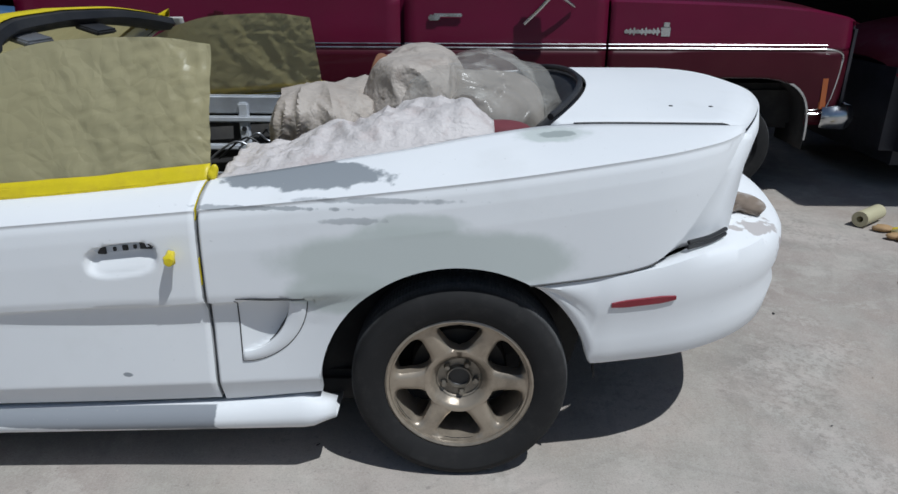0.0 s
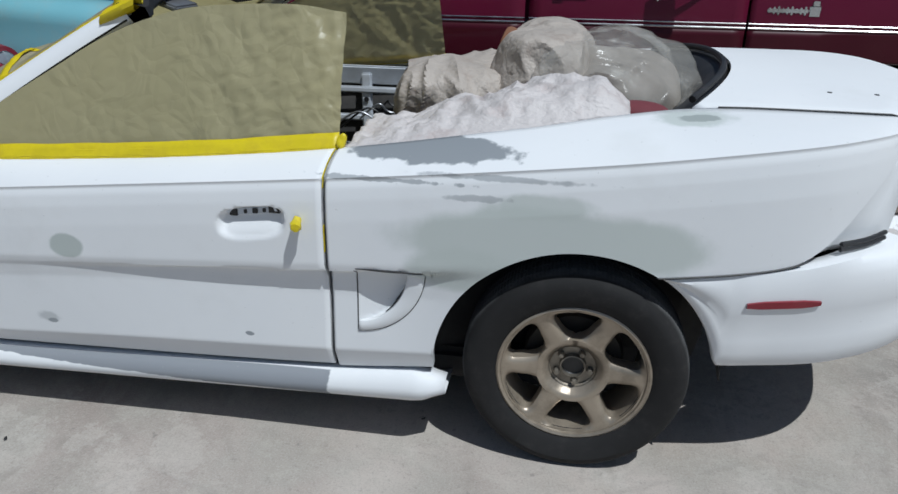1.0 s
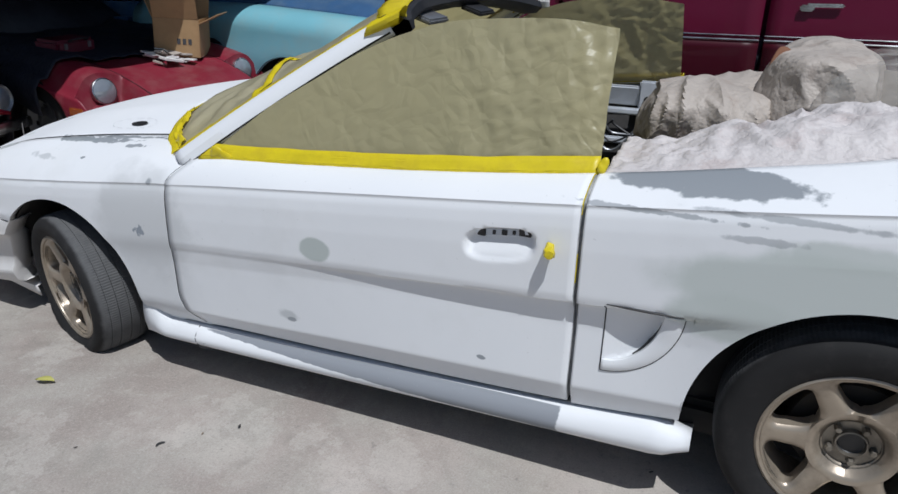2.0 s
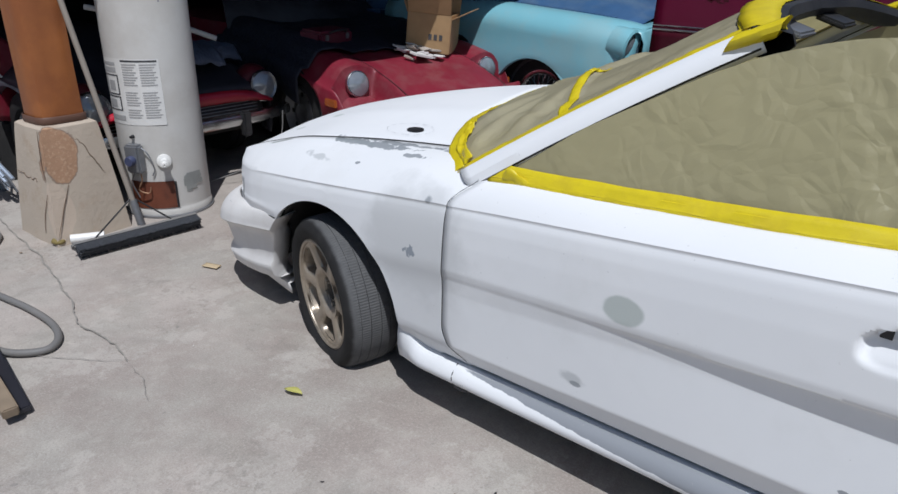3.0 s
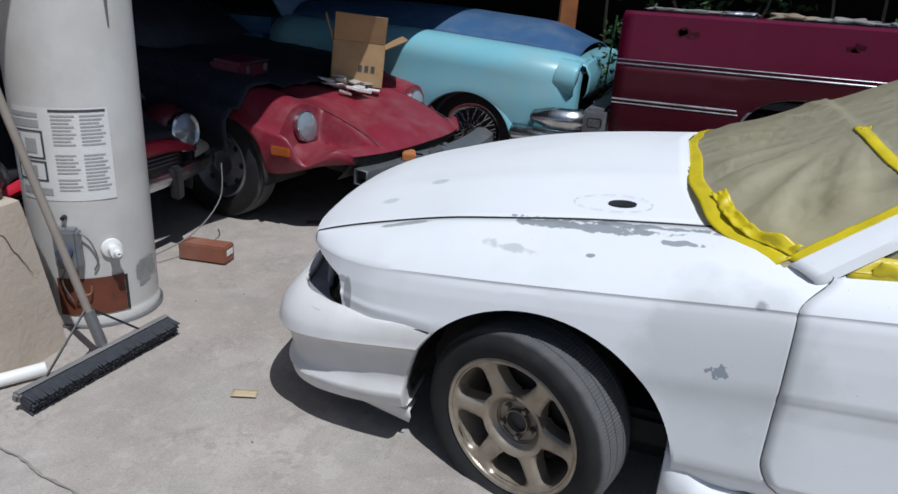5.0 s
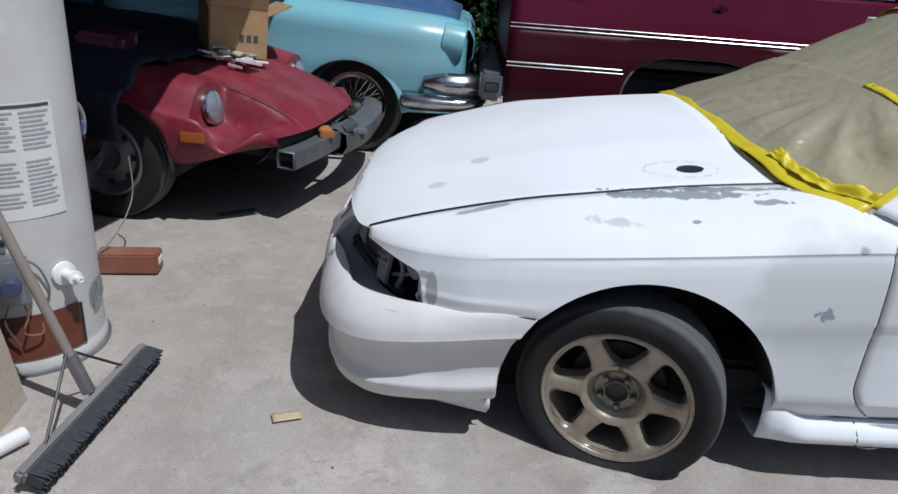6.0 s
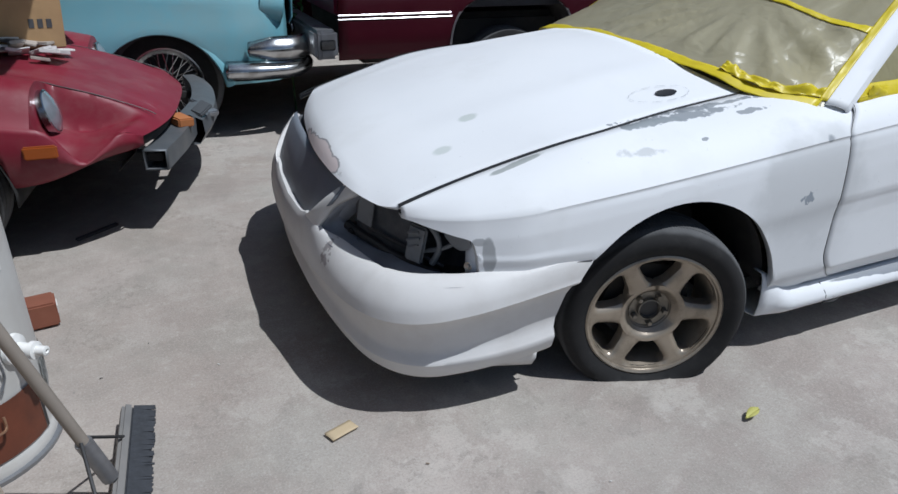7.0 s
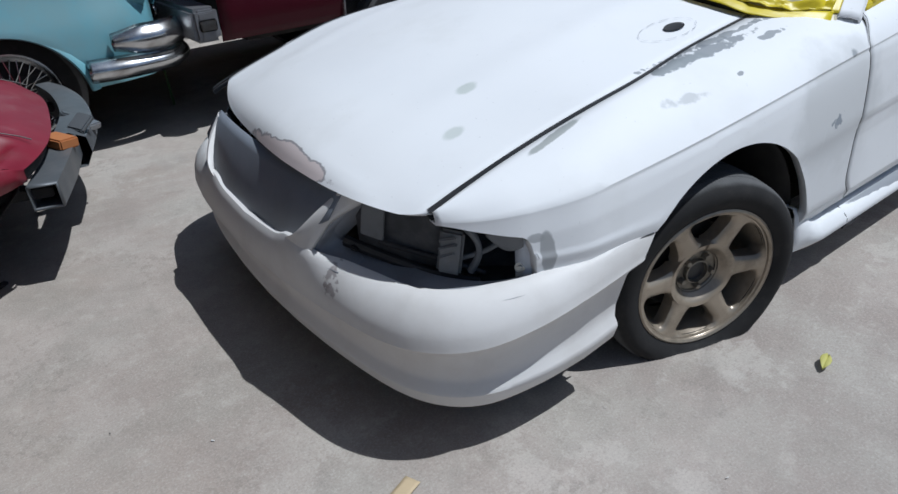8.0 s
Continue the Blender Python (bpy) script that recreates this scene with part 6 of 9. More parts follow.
single("plastic_cover", draped((0.05, -0.04, 0.92), (0.235, 0.42, 0.185), 5.0, ((0.07, 9, 6, 9), (0.05, 4, 13, 6)), 0.72, 2.7), FILM, "clear plastic film draped over the rear seat", "plastic film", sharp=70)
rows = []
for x in span(-0.64, 0.085, 68):
    row = []
    for j in span(0, 1, 34):
        y = -(belt_y(x) - 0.006) + j * (0.40 - 0.30 * smooth(-0.10, 0.085, x) + 0.05 * bump3(x, 0, 0, 9))
        f = smooth(-0.60, -0.35, x)
        z = belt_z(x) - 0.004 + f * smooth(0.10, 0.0, x) * 0.050 * math.sin(math.pi * min(1.0, j * 1.15) * 0.72) * (0.60 + 0.75 * smooth(-0.5, 0.0, x)) - 0.16 * smooth(0.75, 1.0, j)
        loose = smooth(0.0, 0.22, j)
        z += loose * (0.016 * bump3(x, y, 0, 8, 2.0) + 0.013 * (1 - 2 * abs(bump3(x * 1.6, y * 0.8, 0, 11, 6.0))) + 0.009 * (1 - 2 * abs(bump3(x + 0.6 * y, y, 0, 19, 9.0))) + 0.005 * (1 - 2 * abs(bump3(x, y * 1.5, 0, 15, 4.0))) + 0.006 * abs(bump3(x, y, 0, 34, 3.0)))
        row.append((x, y, z))
    rows.append(row)
single("plastic_sheet", shell(rows, flip=True), SHEET, "pale pinkish dusty plastic sheet over the rear seat", "plastic sheet", thick=0.002, sharp=70)
single("maroon_cushion", lump((0.105, -0.50, 0.946), (0.085, 0.06, 0.028), 3.0, 0.15, 6, 0.03, (5, 5, 5), 0.80, 4), MAROON_CLOTH, "maroon cloth cushion edge under the sheet", "cushion")


single("soiled_rag", lump((0.83, -0.45, 0.722), (0.06, 0.09, 0.022), 4.0, 0.5, 18, 0.3, (16, 12, 12), 0.704, 4), simple("soiled brown rag", (0.20, 0.155, 0.12), 0.85, vary=0.4, scale=25, dirt=(0.45, 0.42, 0.40), dirt_amount=0.6, dirt_scale=18), "crumpled soiled rag lying on the rear bumper", "rag", sharp=70)


# ---- the cars standing behind ----
def plain_wheel(parent, m, radius, width, rim_radius, cap, label):
    """A simple road wheel about its local y axis; the outer face looks towards -y."""
    turn = pose(0, 0, 0, 90, 0, 0)
    bm = bmesh.new()
    h = width / 2
    prof = [(rim_radius, h * 0.7), (rim_radius + 0.02, h * 0.95), (radius - 0.05, h), (radius - 0.015, h * 0.85), (radius - 0.004, h * 0.6), (radius - 0.012, h * 0.35), (radius, h * 0.2), (radius, -h * 0.2), (radius - 0.012, -h * 0.35), (radius - 0.004, -h * 0.6), (radius - 0.015, -h * 0.85), (radius - 0.05, -h), (rim_radius, -h * 0.7)]
    lathe(bm, prof, turn, 56)
    w = part("wheel", bm, RUBBER, parent, label, fix=True)
    w.matrix_basis = m
    bm = bmesh.new()
    if cap == "wire":
        for k in range(40):
            a, b = 2 * math.pi * k / 40, 2 * math.pi * (k + (3 if k % 2 else -3)) / 40
            tube(bm, [turn @ Vector((rim_radius * 0.93 * math.cos(a), rim_radius * 0.93 * math.sin(a), h * 0.75)), turn @ Vector((0.05 * math.cos(b), 0.05 * math.sin(b), h * 0.95))], 0.0035, 4)
        tagged(part("spokes", bm, CHROME, w, "chrome wire spokes"), kind="stuff")
        bm = bmesh.new()
        lathe(bm, [(rim_radius * 0.88, h * 0.70), (rim_radius * 0.97, h * 0.86), (rim_radius + 0.012, h * 0.86), (rim_radius + 0.016, h * 0.7)], turn, 40)
        lathe(bm, [(0.0, h * 1.12), (0.04, h * 1.08), (0.055, h * 0.9), (0.055, h * 0.6)], turn, 20)
        part("wheel_cover", bm, CHROME, w, "chrome wire wheel cover", fix=True)
        bm = bmesh.new()
        disc(bm, rim_radius, turn @ Matrix.Translation((0, 0, h * 0.45)), 30)
        part("rim", bm, BLACK, w)
    else:
        lathe(bm, [(rim_radius + 0.006, h * 0.70), (rim_radius * 0.95, h * 0.80), (rim_radius * 0.88, h * 0.62), (rim_radius * 0.70, h * 0.30), (rim_radius * 0.5, h * 0.42), (rim_radius * 0.36, h * 0.50), (rim_radius * 0.30, h * 0.40), (0.0, h * 0.40)], turn, 40)
        part("rim", bm, STEEL, w, "dull steel wheel rim", fix=True)
        for k in range(8):
            a = 2 * math.pi * k / 8
            bm = bmesh.new()
            r = rim_radius * 0.74
            box(bm, (0.03, 0.004, 0.05), Matrix.Translation(turn @ Vector((r * math.cos(a), r * math.sin(a), h * 0.385))) @ pose(0, 0, 0, 0, -math.degrees(a) + 90, 0), 0.001)
            part("rim_slot", bm, BLACK, w)
    return w


def strip(parent, points, radius, material, label="", name="trim"):
    bm = bmesh.new()
    tube(bm, points, radius, 6)
    return part(name, bm, material, parent, label)


# pick-up truck, nose towards +x, its side along y = 1.97
truck = thing("pickup_truck", "crimson and maroon two-tone pickup truck with chrome trim", "truck", base=(0, 2.95, 0))
TY = 1.97
T_F, T_R = (1.76, 0.345, 0.46, 0.425), (-1.60, 0.385, 0.45, 0.45)


def square_arch(a, t, d):
    """A point on the squarish wheel opening, t degrees round it, d outside its edge."""
    c, s = math.cos(radians(t)), math.sin(radians(t))
    q = (abs(c) ** 3.4 + abs(s) ** 3.4) ** (-1 / 3.4)
    return a[0] + (a[2] + d) * q * c, a[1] + (a[3] + d) * q * s


def truck_arch(x, a):
    return a[1] + a[3] * max(1 - (abs(x - a[0]) / a[2]) ** 3.4, 0.0) ** (1 / 3.4)


def truck_y(z):
    return TY + 0.030 * smooth(0.62, 0.45, z) + 0.018 * smooth(0.97, 1.24, z) - 0.006 * math.exp(-(((z - 0.80) / 0.10) ** 2))


def truck_side(x0, x1, top, a, low=0.47):
    """Rows of a body side with one wheel opening, split in the two paint fields at the upper trim."""
    xs = []
    if a and x0 < a[0] - a[2] < x1:
        xs += span(x0, a[0] - a[2] - 1e-3, 10)
        xs += arch_span(a, a[0] - a[2] + 1e-3, min(x1, a[0] + a[2] - 1e-3), 24)
        if x1 > a[0] + a[2]:
            xs += span(a[0] + a[2] + 1e-3, x1, 8)
    else:
        xs = span(x0, x1, 16)
    upper, lower = [], []
    for x in xs:
        lo = low
        if a and abs(x - a[0]) < a[2]:
            lo = max(low, truck_arch(x, a))
        t = top(x) if callable(top) else top
        split = 0.935
        lower.append([(x, truck_y(z), z) for z in [lo + (split - lo) * k / 12 for k in range(13)]])
        upper.append([(x, truck_y(z), z) for z in [split + (t - split) * k / 8 for k in range(9)]] + [(x, TY + 0.045, t + 0.012), (x, TY + 0.09, t + 0.016)])
    return lower, upper


lo_rows, up_rows = truck_side(-2.78, -0.385, 1.225, T_R)
bed = part("bed_side", shell(lo_rows), DARK_CRIMSON, truck, "deep maroon lower bed side", thick=0.006)
part("bed_side", shell(up_rows), CRIMSON, truck, "crimson upper bed side", thick=0.006)
lo_rows, up_rows = truck_side(-0.36, 0.895, 1.24, None)
part("door", shell(lo_rows), DARK_CRIMSON, truck, "deep maroon lower door skin", thick=0.006)
part("door", shell(up_rows), CRIMSON, truck, "crimson upper door skin", thick=0.006)
hood_line = curve((0.9, 1.215), (1.6, 1.195), (2.1, 1.165), (2.46, 1.10))
lo_rows, up_rows = truck_side(0.91, 2.46, hood_line, T_F)
for rws in (lo_rows, up_rows):
    for row in rws:
        for i, (x, y, z) in enumerate(row):
            row[i] = (x, y + 0.10 * smooth(2.32, 2.47, x) ** 2, z)
part("front_wing", shell(lo_rows), DARK_CRIMSON, truck, "deep maroon lower front wing", thick=0.006)
part("front_wing", shell(up_rows), CRIMSON, truck, "crimson upper front wing", thick=0.006)
# far side, hood, cab and bed
bm = bmesh.new()
box(bm, (2.40, 0.06, 0.80), Matrix.Translation((-1.58, 3.93, 0.84)), 0.02)
part("bed_side", bm, CRIMSON, truck)
bm = bmesh.new()
box(bm, (2.85, 0.06, 0.76), Matrix.Translation((1.05, 3.93, 0.83)), 0.02)
part("side_panel", bm, CRIMSON, truck)
bm = bmesh.new()
box(bm, (2.40, 1.86, 0.05), Matrix.Translation((-1.58, 2.95, 0.78)), 0.01)
part("bed_floor", bm, DARK_CAR, truck, "dark load bed floor")
bm = bmesh.new()
box(bm, (0.05, 1.90, 0.50), Matrix.Translation((-2.765, 2.95, 0.98)), 0.015)
part("tailgate", bm, CRIMSON, truck)
rows = [[(x, 2.95 + 0.93 * u, hood_line(x) + 0.016 + 0.05 * (1 - u * u) - 0.02 * smooth(2.3, 2.46, x)) for u in span(-1, 1, 16)] for x in span(0.95, 2.46, 14)]
part("hood", shell(rows, flip=True), DARK_CRIMSON, truck, "dark maroon dusty hood", thick=0.006, fix=True)
bm = bmesh.new()
box(bm, (0.05, 1.84, 0.56), Matrix.Translation((2.45, 2.95, 0.80)), 0.02)
part("grille", bm, DARK_CAR, truck, "dark grille")
rows = []
for x, z, in_y in ((-0.34, 1.25, 0.0), (-0.30, 1.70, 0.16), (-0.05, 1.79, 0.22), (0.45, 1.78, 0.22), (0.95, 1.25, 0.02)):
    rows.append([(x, TY + 0.05 + in_y, z), (x, 2.95, z + 0.03 * (z > 1.5)), (x, 3.93 - in_y, z)])
part("cab_roof", shell(rows), CRIMSON, truck, thick=0.02, fix=True)
bm = bmesh.new()
box(bm, (1.18, 0.012, 0.43), pose(0.28, TY + 0.115, 1.47, -17, 0, 0), 0.005)
part("side_window", bm, simple("dark window glass", (0.02, 0.022, 0.025), 0.06, vary=0.1, coat=1.0, bump=0), truck, "dark side window glass")
bm = bmesh.new()
box(bm, (4.9, 1.5, 0.30), Matrix.Translation((-0.15, 2.95, 0.55)), 0.04)
part("chassis", bm, SOOT, truck, "dark chassis")
for x, a in ((1.745, T_F), (T_R[0], T_R)):
    rows = []
    for t in span(-5, 185, 26):
        px, pz = square_arch(a, t, 0.01)
        rows.append([(px, TY + 0.012, pz), (px, TY + 0.42, pz)])
    part("wheel_liner", shell(rows), SOOT, truck, fix=True, thick=0.004)
    for s, y in ((0, TY + 0.155), (180, 3.93 - 0.155)):
        w = plain_wheel(truck, pose(x, y, 0.31, 0, 0, s), 0.31, 0.22, 0.195, "steel", "black truck tyre on a steel rim")
        w.matrix_parent_inverse = Matrix.Translation(-Vector(truck["base"]))
        w.matrix_basis = pose(x, y, 0.31, 0, 0, s)
    bm = bmesh.new()
    grid(bm, [[(square_arch(a, t, d)[0], TY - o, square_arch(a, t, d)[1]) for d, o in ((-0.004, 0.0), (-0.001, 0.010), (0.011, 0.010), (0.015, 0.0))] for t in span(4 if a is T_F else 8, 172, 40)])
    part("arch_trim", bm, CHROME, truck, "chrome wheel arch trim", fix=True)


def truck_line(x0, x1, z, n=20):
    return [(x, truck_y(z) - 0.006, z) for x in span(x0, x1, n)]


for x0, x1 in ((-2.78, -0.385), (-0.36, 0.895), (0.91, 2.26)):
    strip(truck, truck_line(x0, x1, 0.944), 0.0058, CHROME, "chrome side moulding")
    strip(truck, truck_line(x0, x1, 0.968), 0.0042, CHROME, "chrome side moulding")
    bm = bmesh.new()
    grid(bm, [[(x, truck_y(0.95) - 0.003, 0.949), (x, truck_y(0.95) - 0.003, 0.963)] for x in span(x0, x1, 12)])
    part("trim_inlay", bm, BLACK, truck, fix=True)
strip(truck, spline([(2.26, TY - 0.004, 0.944), (2.345, TY - 0.002, 0.93), (2.375, TY, 0.88), (2.355, TY, 0.70), (2.325, TY + 0.002, 0.575), (2.29, TY + 0.004, 0.545), (2.20, TY + 0.004, 0.545)], 6), 0.0075, CHROME, "chrome side moulding")
strip(truck, spline([(2.26, TY - 0.004, 0.918), (2.325, TY - 0.002, 0.905), (2.345, TY, 0.86), (2.33, TY, 0.70), (2.30, TY + 0.002, 0.60), (2.26, TY + 0.004, 0.57), (2.20, TY + 0.004, 0.57)], 6), 0.005, CHROME, "chrome side moulding")
strip(truck, truck_line(-2.78, -2.06, 0.735, 8), 0.006, CHROME, "chrome side moulding")
strip(truck, truck_line(-2.78, -2.05, 0.712, 8), 0.004, CHROME, "chrome side moulding")
strip(truck, [(-2.77, TY - 0.004, 0.91), (-2.665, TY - 0.004, 0.91), (-2.66, TY - 0.004, 0.905), (-2.66, TY - 0.006, 0.77), (-2.665, TY - 0.006, 0.765), (-2.77, TY - 0.006, 0.765)], 0.0035, CHROME, "thin chrome frame")
# amber marker, badge, door handle, lower mirror arm
bm = bmesh.new()
box(bm, (0.045, 0.016, 0.20), pose(2.295, TY - 0.004, 0.675, 0, -3, 0), 0.006)
part("side_marker", bm, AMBER, truck, "tall amber side marker lens")
bm = bmesh.new()
box(bm, (0.22, 0.008, 0.020), pose(1.11, TY - 0.003, 1.045), 0.003)
for k in range(9):
    box(bm, (0.012, 0.008, 0.028 + 0.01 * (k % 3)), pose(1.012 + 0.024 * k, TY - 0.005, 1.046), 0.003)
part("badge", bm, CHROME, truck, "small chrome script badge bar")
bm = bmesh.new()
box(bm, (0.062, 0.008, 0.060), pose(1.255, TY - 0.003, 1.043), 0.006)
box(bm, (0.040, 0.008, 0.030), pose(1.258, TY - 0.003, 1.085), 0.004)
part("emblem", bm, CHROME, truck, "chrome emblem plate")
bm = bmesh.new()
box(bm, (0.185, 0.020, 0.020), pose(-0.09, TY - 0.012, 1.137), 0.008)
box(bm, (0.07, 0.024, 0.034), pose(-0.175, TY - 0.010, 1.122), 0.008)
part("door_handle", bm, CHROME, truck, "chrome door handle")
bm = bmesh.new()
tube(bm, spline([(0.38, TY - 0.01, 1.09), (0.46, TY - 0.05, 1.17), (0.52, TY - 0.09, 1.24), (0.58, TY - 0.12, 1.32)], 5), 0.012, 8)
tube(bm, spline([(0.68, TY - 0.01, 1.19), (0.62, TY - 0.06, 1.23), (0.56, TY - 0.11, 1.30)], 5), 0.010, 8)
box(bm, (0.16, 0.05, 0.24), pose(0.57, TY - 0.15, 1.42), 0.02)
mirror = part("mirror", bm, CHROME, truck, "chrome door mirror on struts")
for x in (-1.60, -2.45):
    bm = bmesh.new()
    r = random.Random(int(x * 10))
    for k in range(5):
        box(bm, (0.03 + 0.03 * r.random(), 0.006, 0.02 + 0.03 * r.random()), pose(x + 0.10 * r.random(), truck_y(1.12) - 0.004, 1.10 + 0.05 * r.random(), 0, r.uniform(-40, 40), 0), 0.002)
    part("mount_scar", bm, DARK_CRIMSON, truck, "dark scarred mounting spot")
# bumpers
bm = bmesh.new()
rows = []
for t in span(0, 1, 12):
    y = TY + 0.02 + 0.95 * t
    x = 2.50 + 0.10 * (1 - (1 - t) ** 3)
    rows.append([(x - 0.05, y, 0.44), (x, y, 0.45), (x + 0.03, y, 0.52), (x, y, 0.60), (x - 0.05, y, 0.61)])
grid(bm, rows)
grid(bm, [[(2.30, TY - 0.01, 0.46), (2.30, TY - 0.025, 0.52), (2.30, TY - 0.01, 0.59)], [(2.44, TY - 0.01, 0.45), (2.45, TY - 0.025, 0.52), (2.44, TY - 0.01, 0.60)], [(2.50, TY + 0.02, 0.45), (2.53, TY + 0.02, 0.52), (2.50, TY + 0.02, 0.60)]])
part("front_bumper", bm, CHROME, truck, "dull chrome front bumper", fix=True, thick=0.006)
bm = bmesh.new()
box(bm, (0.14, 1.95, 0.17), Matrix.Translation((-2.865, 2.90, 0.575)), 0.02)
box(bm, (0.10, 0.10, 0.15), Matrix.Translation((-2.86, 1.97, 0.575)), 0.015)
rear_bump = part("rear_bumper", bm, STEEL, truck, "grey steel step bumper")
bm = bmesh.new()
box(bm, (0.09, 0.012, 0.06), Matrix.Translation((-2.86, 1.915, 0.575)), 0.006)
part("bumper_pad", bm, CHROME, rear_bump)
# things lying on the bed rail
r = random.Random(8)
for k in range(7):
    x = -2.45 + 0.30 * k
    single("junk_piece", lump((x, 2.08 + 0.1 * r.random(), 1.262), (0.10 + 0.12 * r.random(), 0.04, 0.010 + 0.014 * r.random()), k, 0.7, 22, 0.3, (14, 14, 9), 1.243, 4), (HOSE, STEEL, WOOD)[k % 3], "dusty scrap lying along the truck bed rail", "scrap", "scrap on the truck bed")

# pale blue saloon of the fifties, nose towards +x
blue = thing("old_blue_car", "pale blue fifties car with dark blue hood and chrome bumper", "car", base=(-4.5, 3.1, 0))
B_A = (-3.80, 0.285, 0.365)
b_top = curve((-5.4, 1.03), (-4.4, 1.02), (-3.8, 0.985), (-3.4, 0.958), (-3.18, 0.935), (-3.04, 0.90))
b_side = curve((-5.4, 2.17), (-4.2, 2.15), (-3.4, 2.155), (-3.2, 2.185), (-3.10, 2.23), (-3.04, 2.30))
rows = []
for x in span(-5.4, -4.18, 8) + arch_span(B_A, -4.164, -3.436, 26) + span(-3.43, -3.04, 14):
    low = max(0.33, arch(x, B_A)) if abs(x - B_A[0]) < B_A[2] else 0.33
    y, t = b_side(x), b_top(x)
    side = [(x, y + 0.035 * smooth(0.50, 0.33, z) - 0.012 * math.exp(-(((z - 0.62) / 0.12) ** 2)), z) for z in [low + (t - 0.16 - low) * k / 12 for k in range(13)]]
    rnd = [(x, y + 0.22 * (1 - math.cos(a)), t - 0.16 + 0.16 * math.sin(a)) for a in [math.pi / 2 * k / 8 for k in range(1, 9)]]
    rows.append([(side[0][0], side[0][1] + 0.03, side[0][2] + 0.01)] + side + rnd + [(x, y + 0.30, t - 0.005)])
wing = part("front_wing", shell(rows), SKY_BLUE, blue, "pale blue front wing", thick=0.006)
rows2 = [[(x, 6.2 - y, z) for x, y, z in r0] for r0 in rows]
part("front_wing", shell(rows2, flip=True), SKY_BLUE, blue, "pale blue front wing", thick=0.006)
bm = bmesh.new()
grid(bm, [[(B_A[0] + (B_A[2] + d) * math.cos(radians(t)), 2.150 - o, B_A[1] + (B_A[2] + d) * math.sin(radians(t))) for d, o in ((-0.012, -0.01), (-0.004, 0.012), (0.020, 0.008), (0.035, -0.004))] for t in span(6, 174, 40)])
part("arch_lip", bm, SKY_BLUE, blue, fix=True)
# hood: dark blue top between the wings, pale front edge
rows = []
for x in span(-5.4, -3.10, 20):
    rows.append([(x, 3.10 + 0.68 * u, b_top(x) - 0.012 + 0.17 * (1 - abs(u) ** 2.5) * (1 - 0.5 * smooth(-3.5, -3.1, x))) for u in span(-1, 1, 20)])
part("hood", shell(rows, flip=True), NAVY, blue, "dark blue faded hood", thick=0.006, fix=True)
bm = bmesh.new()
for k in range(34):
    x = -4.35 + 0.032 * k
    box(bm, (0.020, 0.012, 0.006), Matrix.Translation((x, 2.435, b_top(x) + 0.006)))
part("hood_seam", bm, NAVY, blue, "dark dashes along the hood seam")
rows = []
for u in span(-1, 1, 24):
    y = 3.10 + 0.80 * u
    rows.append([(-3.10, y, 0.90 + 0.045 * (1 - u * u)), (-3.02, y, 0.875 + 0.03 * (1 - u * u)), (-2.985, y, 0.81), (-2.99, y, 0.70), (-3.01, y, 0.665)])
front = part("front_panel", shell(rows, flip=True), SKY_BLUE, blue, "pale blue front panel", thick=0.006, fix=True)
for s in (0, 1):
    y = 2.285 + s * 1.63
    bm = bmesh.new()
    lathe(bm, [(0.118, -0.10), (0.122, 0.0), (0.118, 0.035), (0.104, 0.045), (0.095, 0.030), (0.090, 0.015)], pose(-3.10, y, 0.785, 0, 90, 0) @ pose(0, 0, 0, 0, 9, 0), 32)
    lamp = part("headlight", bm, SKY_BLUE, blue, "pale blue headlight hood", fix=True)
    bm = bmesh.new()
    lathe(bm, [(0.092, 0.012), (0.086, 0.026), (0.05, 0.040), (0.0, 0.045)], pose(-3.10, y, 0.785, 0, 90, 0) @ pose(0, 0, 0, 0, 9, 0), 24)
    part("lens", bm, LENS, lamp, "clouded glass lens", fix=True)
    bm = bmesh.new()
    lathe(bm, [(0.090, 0.014), (0.100, 0.040), (0.108, 0.036), (0.104, 0.012)], pose(-3.10, y, 0.785, 0, 90, 0) @ pose(0, 0, 0, 0, 9, 0), 28)
    part("bezel", bm, CHROME, lamp, fix=True)
bm = bmesh.new()
rows = [[(-3.00, 3.10 + 0.60 * u, 0.545), (-2.97, 3.10 + 0.62 * u, 0.60), (-3.00, 3.10 + 0.60 * u, 0.66)] for u in span(-1, 1, 12)]
grid(bm, rows)
part("grille", bm, BLACK, blue, "dark grille opening", fix=True)
for k in range(13):
    bm = bmesh.new()
    bmesh.ops.create_icosphere(bm, subdivisions=2, radius=0.034, matrix=Matrix.Translation((-2.965, 2.52 + 0.097 * k, 0.605)) @ Matrix.Diagonal((0.6, 1, 1, 1)))
    part("grille_tooth", bm, CHROME, blue)
bm = bmesh.new()
tube(bm, spline([(-3.02, 2.42, 0.66), (-2.96, 2.7, 0.69), (-2.95, 3.1, 0.70), (-2.96, 3.5, 0.69), (-3.02, 3.78, 0.66)], 8), 0.018, 8)
part("grille_bar", bm, CHROME, blue, "chrome grille bar")


